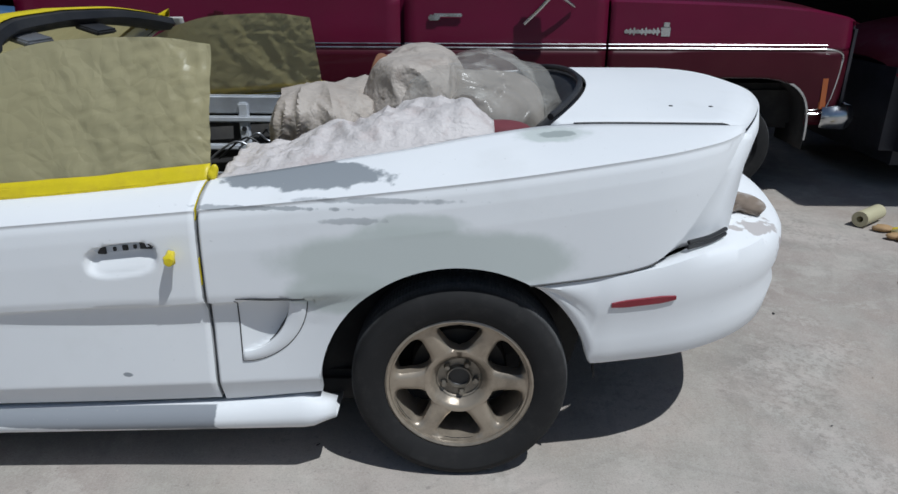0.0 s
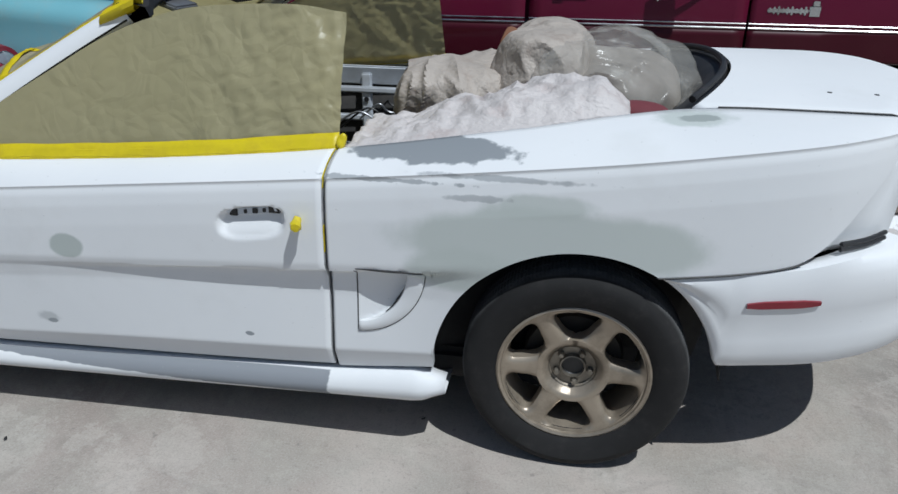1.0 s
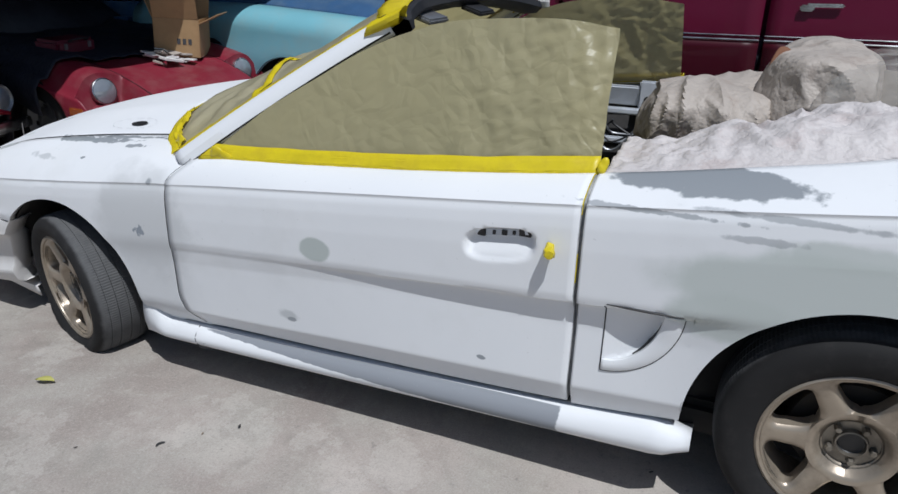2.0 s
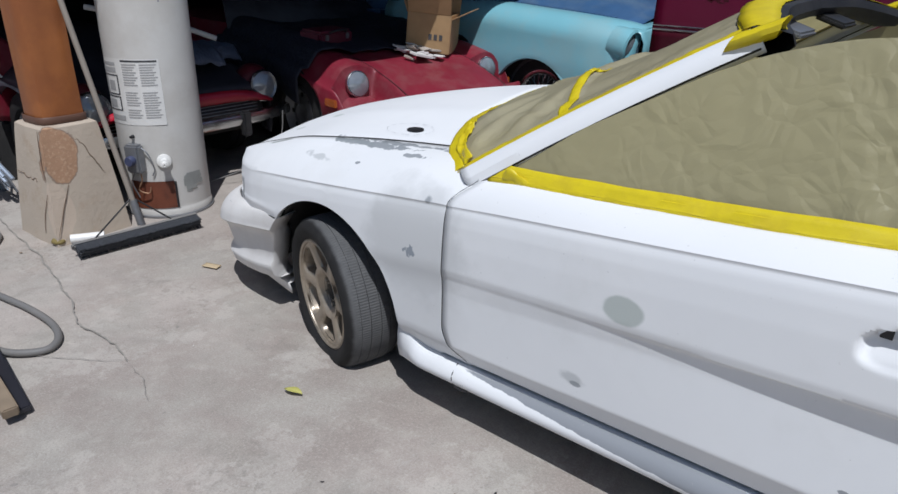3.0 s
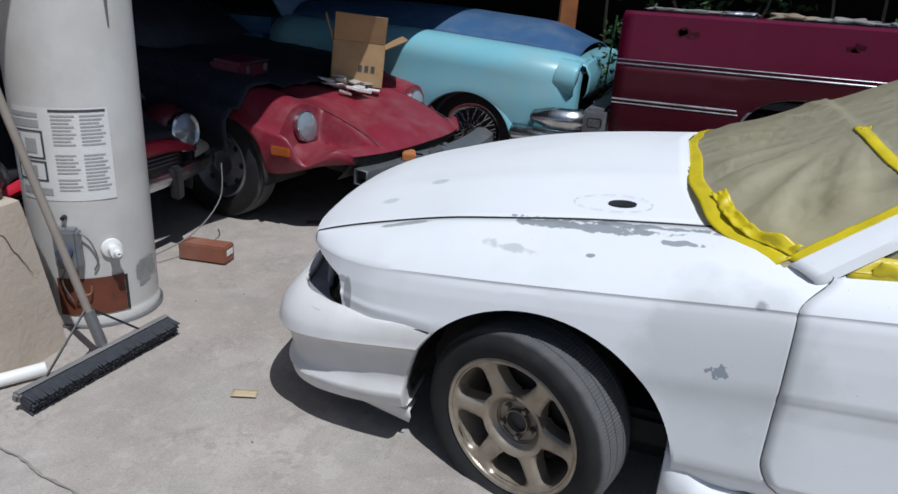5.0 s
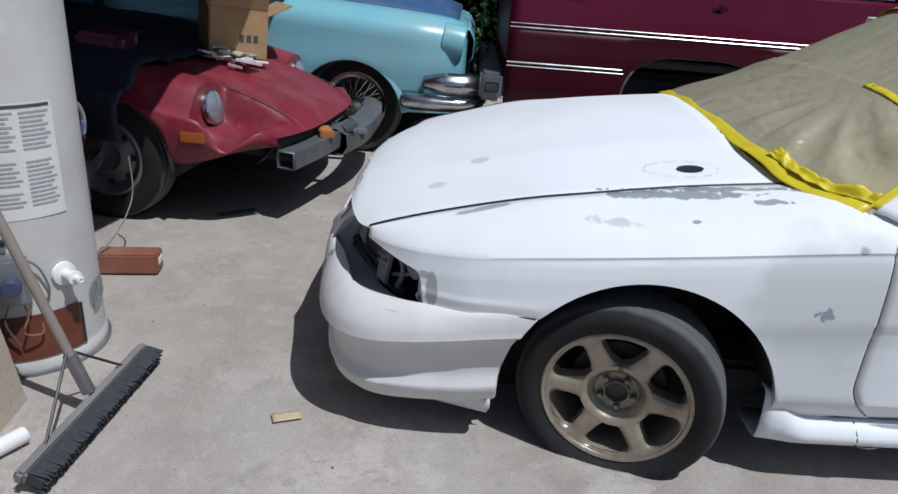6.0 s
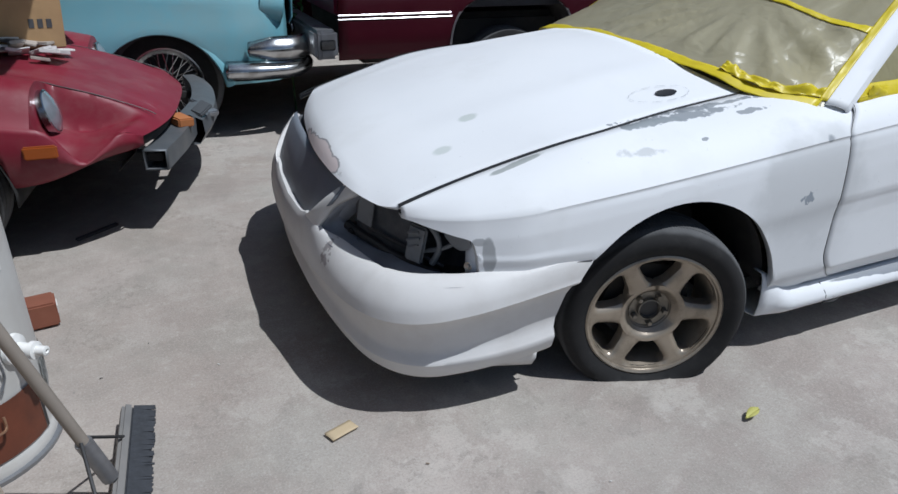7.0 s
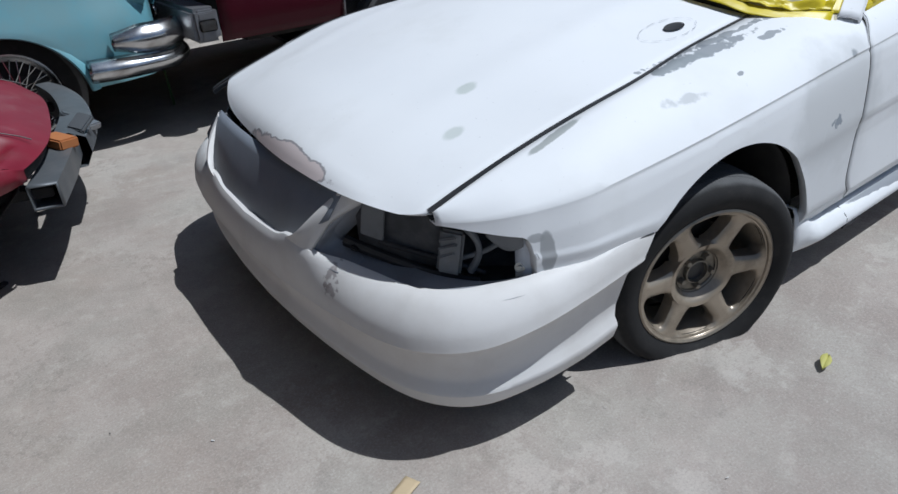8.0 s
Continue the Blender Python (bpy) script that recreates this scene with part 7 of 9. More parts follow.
def blue_bumper(z0, z1, bulge, inset, x_end):
    rows = []
    pts = spline([(x_end, 2.125, 0), (-3.25, 2.10, 0), (-3.02, 2.14, 0), (-2.92, 2.30, 0), (-2.89, 2.7, 0), (-2.885, 3.1, 0), (-2.89, 3.5, 0), (-2.92, 3.9, 0), (-3.02, 4.06, 0), (-3.25, 4.10, 0)], 6)
    for i, p in enumerate(pts):
        d = (pts[min(i + 1, len(pts) - 1)] - pts[max(i - 1, 0)]).normalized()
        out = Vector((d.y, -d.x, 0))
        rows.append([p + out * (inset + bulge * math.sin(math.pi * k / 8) - 0.02) + Vector((0, 0, z0 + (z1 - z0) * k / 8)) for k in range(9)])
    return shell(rows)


part("bumper", blue_bumper(0.355, 0.475, 0.060, 0.0, -3.44), CHROME, blue, "dull chrome lower bumper bar", fix=True, thick=0.006)
rows = []
pts = spline([(-3.30, 2.115, 0), (-3.15, 2.085, 0), (-3.00, 2.12, 0), (-2.90, 2.26, 0), (-2.875, 2.42, 0)], 6)
for i, p in enumerate(pts):
    d = (pts[min(i + 1, len(pts) - 1)] - pts[max(i - 1, 0)]).normalized()
    out = Vector((d.y, -d.x, 0))
    f = smooth(0, 0.25, i / len(pts)) * 0.4 + 0.6
    rows.append([p + out * (0.055 * math.sin(math.pi * k / 8) - 0.015) + Vector((0, 0, 0.54 + 0.075 * f * (k - 4) / 4)) for k in range(9)])
part("bumper_guard", shell(rows), CHROME, blue, "chrome bumper end guard", fix=True, thick=0.006)
bm = bmesh.new()
box(bm, (2.4, 1.6, 0.36), Matrix.Translation((-4.25, 3.10, 0.56)), 0.05)
part("inner_body", bm, SOOT, blue, "dark engine bay and inner wings")
for s, y in ((0, 2.35), (180, 3.85)):
    w = plain_wheel(blue, Matrix(), 0.335, 0.17, 0.205, "wire", "black tyre with chrome wire wheel cover")
    w.matrix_parent_inverse = Matrix.Translation(-Vector(blue["base"]))
    w.matrix_basis = pose(-3.78, y, 0.333, 0, 0, s)
rows = []
for x, z, iny in ((-5.38, 1.03, 0.12), (-5.75, 1.42, 0.26), (-6.2, 1.52, 0.30), (-7.0, 1.48, 0.30), (-7.5, 1.05, 0.14)):
    rows.append([(x, 2.2 + iny, z), (x, 3.1, z + 0.04), (x, 4.0 - iny, z)])
part("cabin_roof", shell(rows), NAVY, blue, thick=0.02, fix=True)
bm = bmesh.new()
box(bm, (3.2, 1.86, 0.66), Matrix.Translation((-6.95, 3.10, 0.68)), 0.12)
part("rear_body", bm, NAVY, blue, "dark blue rear body in the shade")
for s, y in ((0, 2.26), (180, 3.94)):
    w = plain_wheel(blue, Matrix(), 0.335, 0.17, 0.205, "steel", "black tyre on steel rim")
    w.matrix_parent_inverse = Matrix.Translation(-Vector(blue["base"]))
    w.matrix_basis = pose(-6.7, y, 0.333, 0, 0, s)


# red coupe with scooped headlights: built with its nose tip at x = 0 and turned into place
red = thing("old_red_car", "faded dusty red sports coupe with scooped headlights, bumper off", "car")
R_A = (-0.90, 0.275, 0.345)


def red_top(x, y):
    """Height of the nose's skin."""
    a = abs(y)
    spine = curve((-1.9, 0.800), (-1.2, 0.745), (-0.7, 0.675), (-0.35, 0.600), (-0.1, 0.510), (0.0, 0.445))(x)
    ridge = 0.050 * math.exp(-(((a - 0.60) / 0.13) ** 2)) * smooth(-0.10, -0.5, x)
    shoulder = -0.10 * smooth(0.66, 0.815, a) ** 1.5
    z = spine + ridge + shoulder - 0.02 * (1 - smooth(0.0, 0.35, a)) * 0
    # the scoop in front of each lamp
    fx = smooth(-0.447, -0.432, x) * smooth(-0.03, -0.13, x)
    fy = smooth(0.435, 0.495, a) * smooth(0.790, 0.755, a)
    depth = 0.165 * smooth(-0.02, -0.38, x) + 0.012
    return z - depth * fx * fy


def red_plan(x):
    return curve((-1.9, 0.815), (-1.0, 0.812), (-0.5, 0.795), (-0.25, 0.76), (-0.08, 0.70), (0.0, 0.62))(x)


rows = []
for x in span(-1.9, -0.47, 20) + span(-0.45, 0.0, 34):
    rows.append([(x - 0.10 * abs(u) ** 3 * smooth(-0.5, 0, x), u * red_plan(x), red_top(x, u * red_plan(x))) for u in span(-1, 1, 140)])
part("bonnet", shell(rows, flip=True), OLD_RED, red, "faded red bonnet and wings with headlight scoops", sharp=50)
for y in (-0.44, 0.44):
    bm = bmesh.new()
    tube(bm, [(x, y + 0.06 * smooth(-1.0, -1.9, x) * (1 if y > 0 else -1), red_top(x, y) + 0.0005) for x in span(-1.85, -0.06, 60)], 0.0022, 5)
    part("bonnet_gap", bm, BLACK, red, "dark gap beside the bonnet")
for s in (-1, 1):
    rows = []
    for x in span(-1.9, -1.25, 6) + arch_span(R_A, -1.244, -0.556, 22) + span(-0.55, 0.0, 18):
        xx = x - 0.10 * smooth(-0.5, 0, x)
        y, t = red_plan(x), red_top(x, red_plan(x))
        low = max(0.315 if x > -0.9 else 0.22, arch(x, R_A)) if abs(x - R_A[0]) < R_A[2] else (0.315 + 0.085 * smooth(-0.56, -0.05, x) if x > -0.9 else 0.235)
        rows.append([(xx, s * (y + 0.022 * math.sin(math.pi * k / 10) - 0.02 * (1 - k / 10)), low + (t - low) * k / 10) for k in range(11)])
    part("wing_side", shell(rows, flip=(s == 1)), OLD_RED, red, fix=True, thick=0.005)
    bm = bmesh.new()
    m = pose(-0.425, s * 0.60, red_top(-0.46, 0.6) - 0.120, 0, 78, 0)
    lathe(bm, [(0.080, 0.0), (0.077, 0.016), (0.045, 0.032), (0.0, 0.038)], m, 28)
    lamp = part("headlight", bm, LENS, red, "round glass headlight in its scoop", fix=True)
    bm = bmesh.new()
    lathe(bm, [(0.078, 0.0), (0.081, 0.015), (0.086, 0.012), (0.088, -0.01)], m, 28)
    part("bezel", bm, CHROME, lamp, fix=True)
    bm = bmesh.new()
    box(bm, (0.115, 0.02, 0.05), pose(-0.43, s * (red_plan(-0.43) + 0.018), 0.455, 0, 0, -4 * s), 0.006)
    part("side_marker", bm, AMBER, red, "amber side marker lens")
    w = plain_wheel(red, pose(-0.90, s * 0.70, 0.305, 0, 0, 0 if s < 0 else 180), 0.305, 0.18, 0.19, "steel", "dusty black tyre on a steel rim")
    rows = []
    for t in span(-5, 185, 20):
        px, pz = R_A[0] + (R_A[2] + 0.008) * math.cos(radians(t)), R_A[1] + (R_A[2] + 0.008) * math.sin(radians(t))
        rows.append([(px, s * 0.80, pz), (px, s * 0.45, pz)])
    part("wheel_liner", shell(rows), SOOT, red, fix=True, thick=0.004)
bm = bmesh.new()
rows = [[(-0.01 - 0.10 * abs(u) ** 3, 0.62 * u, 0.445), (-0.03 - 0.10 * abs(u) ** 3, 0.62 * u, 0.40), (-0.14, 0.62 * u, 0.38), (-0.22, 0.60 * u, 0.30)] for u in span(-1, 1, 16)]
grid(bm, rows)
part("grille_mouth", bm, SOOT, red, "dark open grille mouth", fix=True, thick=0.004)
bm = bmesh.new()
box(bm, (1.3, 1.10, 0.24), Matrix.Translation((-1.2, 0, 0.36)), 0.05)
part("inner_body", bm, SOOT, red, "dark engine bay and underbody")
rows = []
for x, z, iny in ((-1.88, 0.80, 0.04), (-2.35, 1.16, 0.22), (-2.7, 1.22, 0.24), (-3.4, 1.05, 0.22), (-4.0, 0.80, 0.08)):
    rows.append([(x, -(0.80 - iny), z), (x, 0, z + 0.03), (x, 0.80 - iny, z)])
part("cabin_roof", shell(rows), DARK_CAR, red, "dark cabin in the shade", thick=0.02, fix=True)
bm = bmesh.new()
box(bm, (2.3, 1.62, 0.58), Matrix.Translation((-3.0, 0, 0.53)), 0.12)
part("rear_body", bm, OLD_RED, red, "red rear body in the shade")
for s in (-1, 1):
    plain_wheel(red, pose(-3.2, s * 0.72, 0.305, 0, 0, 0 if s < 0 else 180), 0.305, 0.18, 0.19, "steel", "dusty black tyre on a steel rim")
red.matrix_basis = pose(-3.73, 1.335, 0, 0, 0, -6)

# stripped bumper on arms before the nose
BUMP_METAL = simple("dusty grey bumper metal", (0.115, 0.125, 0.135), 0.5, 0.3, vary=0.25, dirt=(0.22, 0.21, 0.20), dirt_amount=0.5)
loose = thing("stripped_bumper", "dusty grey bumper bar stripped of its cover before the red car", "bumper", base=(-3.75, 1.25, 0))
pts = spline([(-3.865, 0.74, 0.335), (-3.78, 0.98, 0.345), (-3.72, 1.20, 0.355)], 6)
bm = bmesh.new()
rows = []
for p in pts:
    rows.append([p + Vector(o) for o in ((-0.045, 0.02, -0.045), (0.045, -0.01, -0.045), (0.045, -0.01, 0.040), (-0.045, 0.02, 0.040))])
grid(bm, rows, close=True)
part("bumper_bar", bm, BUMP_METAL, loose, "grey box-section bumper bar", fix=True, thick=0.006, sharp=30)
bm = bmesh.new()
rows = []
for p in spline([(-3.70, 1.18, 0.33), (-3.62, 1.50, 0.33), (-3.60, 1.85, 0.335), (-3.63, 2.15, 0.335)], 6):
    rows.append([p + Vector(o) for o in ((-0.05, 0, -0.07), (0.03, 0, -0.07), (0.06, 0, -0.02), (0.055, 0, 0.045), (0.0, 0, 0.075), (-0.06, 0, 0.075))])
grid(bm, rows, close=True)
part("bumper_cover", bm, BUMP_METAL, loose, "crumpled grey bumper cover", fix=True, sharp=30)
for k in range(8):
    r = random.Random(k + 40)
    bm = bmesh.new()
    box(bm, (0.05 + 0.07 * r.random(), 0.03 + 0.05 * r.random(), 0.02 + 0.05 * r.random()), pose(-3.66 + 0.07 * r.random(), 1.25 + 0.11 * k, 0.29 + 0.13 * r.random(), r.uniform(-40, 40), r.uniform(-40, 40), r.uniform(0, 90)), 0.006)
    part("bracket", bm, STEEL if k % 2 else BUMP_METAL, loose)
for a, b in (((-3.83, 0.80, 0.335), (-4.25, 0.86, 0.37)), ((-3.66, 1.40, 0.335), (-4.15, 1.42, 0.36)), ((-3.66, 1.95, 0.335), (-4.05, 1.92, 0.36))):
    a, b = Vector(a), Vector(b)
    bm = bmesh.new()
    box(bm, ((b - a).length, 0.05, 0.04), Matrix.Translation((a + b) / 2) @ (b - a).to_track_quat("X", "Z").to_matrix().to_4x4(), 0.005)
    part("mounting_arm", bm, SOOT, loose, "dark arm that holds the bumper to the car")
bm = bmesh.new()
box(bm, (0.075, 0.13, 0.040), pose(-3.745, 1.10, 0.405, 2, 4, 25), 0.006)
single("orange_block", bm, simple("orange-brown brick", (0.42, 0.155, 0.05), 0.8, vary=0.15), "orange-brown brick lying on the loose bumper", "brick")
bm = bmesh.new()
box(bm, (0.20, 0.022, 0.012), pose(-4.15, 0.855, 0.008, 0, 0, 40), 0.003)
single("metal_strip", bm, DARK_CAR, "short dark metal strip lying on the concrete", "metal strip")

# dark small sports car with a red front, chrome bumper
dark = thing("small_dark_car", "dark dusty roadster with red front edge and chrome bumper", "car")
rows = []
for x in [-2.6, -1.6, -1.2, -0.9, -0.6, -0.4, -0.25, -0.12, -0.04, 0.0]:
    w = 0.70 - 0.10 * smooth(-0.5, 0.0, x) ** 2
    z = curve((-2.6, 0.80), (-1.2, 0.76), (-0.6, 0.71), (-0.25, 0.65), (-0.05, 0.585), (0.0, 0.54))(x)
    rows.append([(x, w * u, z - 0.12 * abs(u) ** 4 + 0.025 * math.exp(-(((abs(u) - 0.75) / 0.15) ** 2))) for u in span(-1, 1, 24)])
part("bonnet", shell(rows, flip=True), DARK_CAR, dark, "dark dusty bonnet", thick=0.005, fix=True)
rows = [[(0.0, 0.60 * u, 0.545 - 0.09 * abs(u) ** 4), (0.012, 0.60 * u, 0.50 - 0.06 * abs(u) ** 4), (0.0, 0.58 * u, 0.468 - 0.03 * abs(u) ** 4)] for u in span(-1, 1, 20)]
part("front_edge", shell(rows), simple("bright red paint", (0.45, 0.012, 0.035), 0.35, vary=0.15, coat=0.4), dark, "bright red front edge", thick=0.006, fix=True)
bm = bmesh.new()
grid(bm, [[(-0.04, 0.56 * u, 0.475), (-0.06, 0.56 * u, 0.40), (-0.04, 0.56 * u, 0.30)] for u in span(-1, 1, 8)])
part("grille", bm, BLACK, dark, "black grille opening", fix=True, thick=0.004)
for k in range(4):
    strip(dark, [(-0.03, -0.5, 0.455 - 0.02 * k), (-0.03, 0.5, 0.455 - 0.02 * k)], 0.003, STEEL, name="grille_bar")
for s in (-1, 1):
    rows = []
    for x in span(-2.6, -0.04, 30):
        a = (-0.62, 0.28, 0.33)
        low = max(0.22, arch(x, a)) if abs(x - a[0]) < a[2] else 0.22
        w = 0.70 - 0.10 * smooth(-0.5, 0.0, x) ** 2
        t = curve((-2.6, 0.80), (-1.2, 0.76), (-0.6, 0.71), (-0.25, 0.65), (-0.05, 0.585), (0.0, 0.54))(x) - 0.105
        rows.append([(x, s * (w + 0.02 * math.sin(math.pi * k / 6)), low + (t - low) * k / 6) for k in range(7)])
    part("wing_side", shell(rows), DARK_CAR, dark, fix=True, thick=0.005)
    bm = bmesh.new()
    m = pose(-0.045, s * 0.555, 0.535, 0, 86, 0)
    lathe(bm, [(0.088, -0.10), (0.098, 0.0), (0.102, 0.030), (0.094, 0.040), (0.086, 0.028)], m, 28)
    lamp = part("headlight", bm, CHROME, dark, "round headlight with chrome ring", fix=True)
    bm = bmesh.new()
    lathe(bm, [(0.088, 0.026), (0.07, 0.042), (0.0, 0.055)], m, 24)
    part("lens", bm, LENS, lamp, "round glass lens", fix=True)
    bm = bmesh.new()
    bmesh.ops.create_icosphere(bm, subdivisions=3, radius=0.14, matrix=pose(-0.14, s * 0.555, 0.535) @ Matrix.Diagonal((0.9, 0.9, 0.95, 1)))
    part("lamp_pod", bm, simple("dark red paint", (0.10, 0.010, 0.018), 0.4, vary=0.2, coat=0.3), dark, "dark red headlight pod")
    plain_wheel(dark, pose(-0.62, s * 0.60, 0.29, 0, 0, 0 if s < 0 else 180), 0.29, 0.16, 0.17, "steel", "black tyre on steel rim")
bm = bmesh.new()
rows = []
for u in span(-1, 1, 20):
    x = 0.10 - 0.10 * abs(u) ** 3
    rows.append([(x - 0.02, 0.72 * u, 0.335), (x + 0.02, 0.72 * u, 0.345), (x + 0.03, 0.72 * u, 0.375), (x + 0.02, 0.72 * u, 0.405), (x - 0.02, 0.72 * u, 0.412)])
grid(bm, rows)
part("bumper", bm, CHROME, dark, "dull chrome front bumper", fix=True, thick=0.005)
for y in (-0.30, 0.30):
    bm = bmesh.new()
    box(bm, (0.05, 0.06, 0.16), pose(0.115, y, 0.35, 0, 0, 0), 0.012)
    part("overrider", bm, BLACK, dark, "black bumper overrider")
bm = bmesh.new()
box(bm, (2.5, 1.1, 0.30), Matrix.Translation((-1.35, 0, 0.40)), 0.05)
part("inner_body", bm, SOOT, dark)
dark.matrix_basis = pose(-4.62, -0.18, 0, 0, 0, 3)


# ---- things in the yard ----
# water heater: slim enamelled tank
HX, HY, HR = -4.392, -0.488, 0.218
heater = thing("water_heater", "old greyed white tank water heater with rusty burner hatch", "water heater", base=(HX, HY, 0))


def on_tank(angle, z, lift=0.0):
    """A point on the tank; angle in degrees from +x towards +y."""
    a = radians(angle)
    r = HR + lift
    return Vector((HX + r * math.cos(a), HY + r * math.sin(a), z))


def tank_patch(a0, a1, z0, z1, lift, n=14):
    bm = bmesh.new()
    grid(bm, [[on_tank(a0 + (a1 - a0) * k / n, z, lift) for z in span(z0, z1, 4)] for k in range(n + 1)])
    return bm


bm = bmesh.new()
lathe(bm, [(HR - 0.03, 0.012), (HR + 0.002, 0.012), (HR + 0.005, 0.03), (HR, 0.045), (HR - 0.002, 0.055), (HR, 0.065), (HR, 0.5), (HR, 0.85), (HR, 1.25), (HR, 1.47), (HR - 0.02, 1.50), (HR - 0.10, 1.53), (0.0, 1.54)], Matrix.Translation((HX, HY, 0)), 56)
for v in bm.verts:
    a = math.atan2(v.co.y - HY, v.co.x - HX)
    dent = 0.012 * math.exp(-(((v.co.z - 0.3) / 0.15) ** 2)) * math.exp(-((a + 0.2) ** 2) / 0.15)
    v.co.x -= dent * math.cos(a)
    v.co.y -= dent * math.sin(a)
part("tank", bm, ENAMEL, heater, fix=True)
bm = bmesh.new()
lathe(bm, [(HR - 0.02, 0.0), (HR + 0.012, 0.0), (HR + 0.014, 0.012), (HR - 0.01, 0.014)], Matrix.Translation((HX, HY, 0)), 48)
part("base_ring", bm, STEEL, heater, "grey metal base ring", fix=True)
def label_patch(a0, a1, *rest):
    """A patch of the label, whose columns are given on a sheet from -95 to -22."""
    return tank_patch(-106 + (a0 + 95) * 1.23, -106 + (a1 + 95) * 1.23, *rest)


part("label", label_patch(-95, -22, 0.505, 0.835, 0.0015), LABEL, heater, "large printed warning label", fix=True)
for a0, a1, z0, z1, m in (
    (-95, -70, 0.80, 0.815, PALE_INK), (-95, -70, 0.765, 0.79, PALE_INK), (-62, -24, 0.820, 0.829, INK),
    (-92, -88, 0.66, 0.74, PALE_INK), (-84, -74, 0.675, 0.725, PALE_INK), (-91, -76, 0.59, 0.63, PALE_INK), (-93, -66, 0.525, 0.55, PALE_INK),
):
    part("label_bar", label_patch(a0, a1, z0, z1, 0.0028, 6), m, heater, fix=True)
for z0, z1 in ((0.655, 0.755), (0.575, 0.648)):
    bm = bmesh.new()
    for b in (label_patch(-96, -68, z0, z0 + 0.006, 0.0030, 8), label_patch(-96, -68, z1 - 0.006, z1, 0.0030, 8), label_patch(-96, -94.2, z0, z1, 0.0030, 2), label_patch(-69.8, -68, z0, z1, 0.0030, 2)):
        me = bpy.data.meshes.new("piece")
        b.to_mesh(me)
        b.free()
        bm.from_mesh(me)
        bpy.data.meshes.remove(me)
    part("label_frame", bm, INK, heater, fix=True)
for col, (a0, a1) in enumerate(((-61, -45), (-42, -25))):
    for k in range(22):
        z = 0.805 - 0.0125 * k
        if k in (9, 10) or (col == 0 and k == 17):
            continue
        part("label_bar", label_patch(a0, a1 - (k * 7 % 5), z, z + 0.0055, 0.0028, 5), PALE_INK, heater, fix=True)
bm = bmesh.new()
box(bm, (0.055, 0.085, 0.15), Matrix.Translation(on_tank(-62, 0.335, 0.022)) @ pose(0, 0, 0, 0, 0, -62), 0.010)
valve = part("gas_valve", bm, STEEL, heater, "grey gas control valve")
bm = bmesh.new()
lathe(bm, [(0.0, 0.034), (0.022, 0.034), (0.026, 0.028), (0.026, 0.0)], Matrix.Translation(on_tank(-62, 0.33, 0.045)) @ pose(0, 0, 0, 0, 0, -62) @ pose(0, 0, 0, 0, 90, 0), 18)
part("knob", bm, simple("dark blue knob", (0.05, 0.06, 0.12), 0.5, vary=0.2), valve, "dark blue knob", fix=True)
bm = bmesh.new()
lathe(bm, [(0.0, 0.02), (0.008, 0.02), (0.010, 0.0)], Matrix.Translation(on_tank(-64, 0.445, 0.0)) @ pose(0, 0, 0, 0, 0, -64) @ pose(0, 0, 0, 0, 90, 0), 10)
part("bolt", bm, BLACK, heater, fix=True)
bm = bmesh.new()
cap_m = Matrix.Translation(on_tank(-27, 0.315, 0.0)) @ pose(0, 0, 0, 0, 0, -27) @ pose(0, 0, 0, 0, 90, 0)
lathe(bm, [(0.038, 0.0), (0.036, 0.010), (0.018, 0.016), (0.016, 0.045), (0.022, 0.048), (0.022, 0.060), (0.012, 0.062), (0.012, 0.085), (0.006, 0.087), (0.0, 0.07)], cap_m, 18)
part("drain_valve", bm, WHITE_PLASTIC, heater, "white plastic drain valve", fix=True)
part("burner_hatch", tank_patch(-80, -18, 0.055, 0.205, 0.003), RUST, heater, "rusty red-brown burner hatch", fix=True)
part("hatch_edge", tank_patch(-18, -15, 0.055, 0.20, 0.004, 3), BLACK, heater, fix=True)
for k, pts in enumerate(([(-58, 0.26, 0.02), (-56, 0.22, 0.03), (-60, 0.17, 0.04), (-50, 0.15, 0.025), (-48, 0.18, 0.015)], [(-55, 0.40, 0.02), (-45, 0.36, 0.02), (-40, 0.28, 0.012), (-44, 0.24, 0.01)], [(-66, 0.26, 0.02), (-70, 0.20, 0.03), (-64, 0.12, 0.02)])):
    bm = bmesh.new()
    tube(bm, spline([on_tank(*p) for p in pts], 6), 0.0035, 6)
    part("pipe", bm, (simple("dull copper pipe", (0.35, 0.20, 0.12), 0.4, 0.6, vary=0.2) if k == 0 else STEEL), heater, "thin bent pipe")
bm = bmesh.new()
grid(bm, [[on_tank(-11 + 7 * t * (0.25 + 0.75 * q) + 4 * (1 - q), 1.10 + 0.24 * q, 0.0015) for t in span(0, 1, 4)] for q in span(0, 1, 10)])
part("stain", bm, STEEL, heater, "dark run of grime near the top", fix=True)
bm = bmesh.new()
r = random.Random(3)
for k in range(16):
    b0 = tank_patch(2 + r.uniform(-14, 16), 8 + r.uniform(-12, 18), 0.13 + 0.09 * r.random(), 0.15 + 0.09 * r.random(), 0.002 + 0.0002 * k, 2)
    me = bpy.data.meshes.new("piece")
    b0.to_mesh(me)
    b0.free()
    bm.from_mesh(me)
    bpy.data.meshes.remove(me)
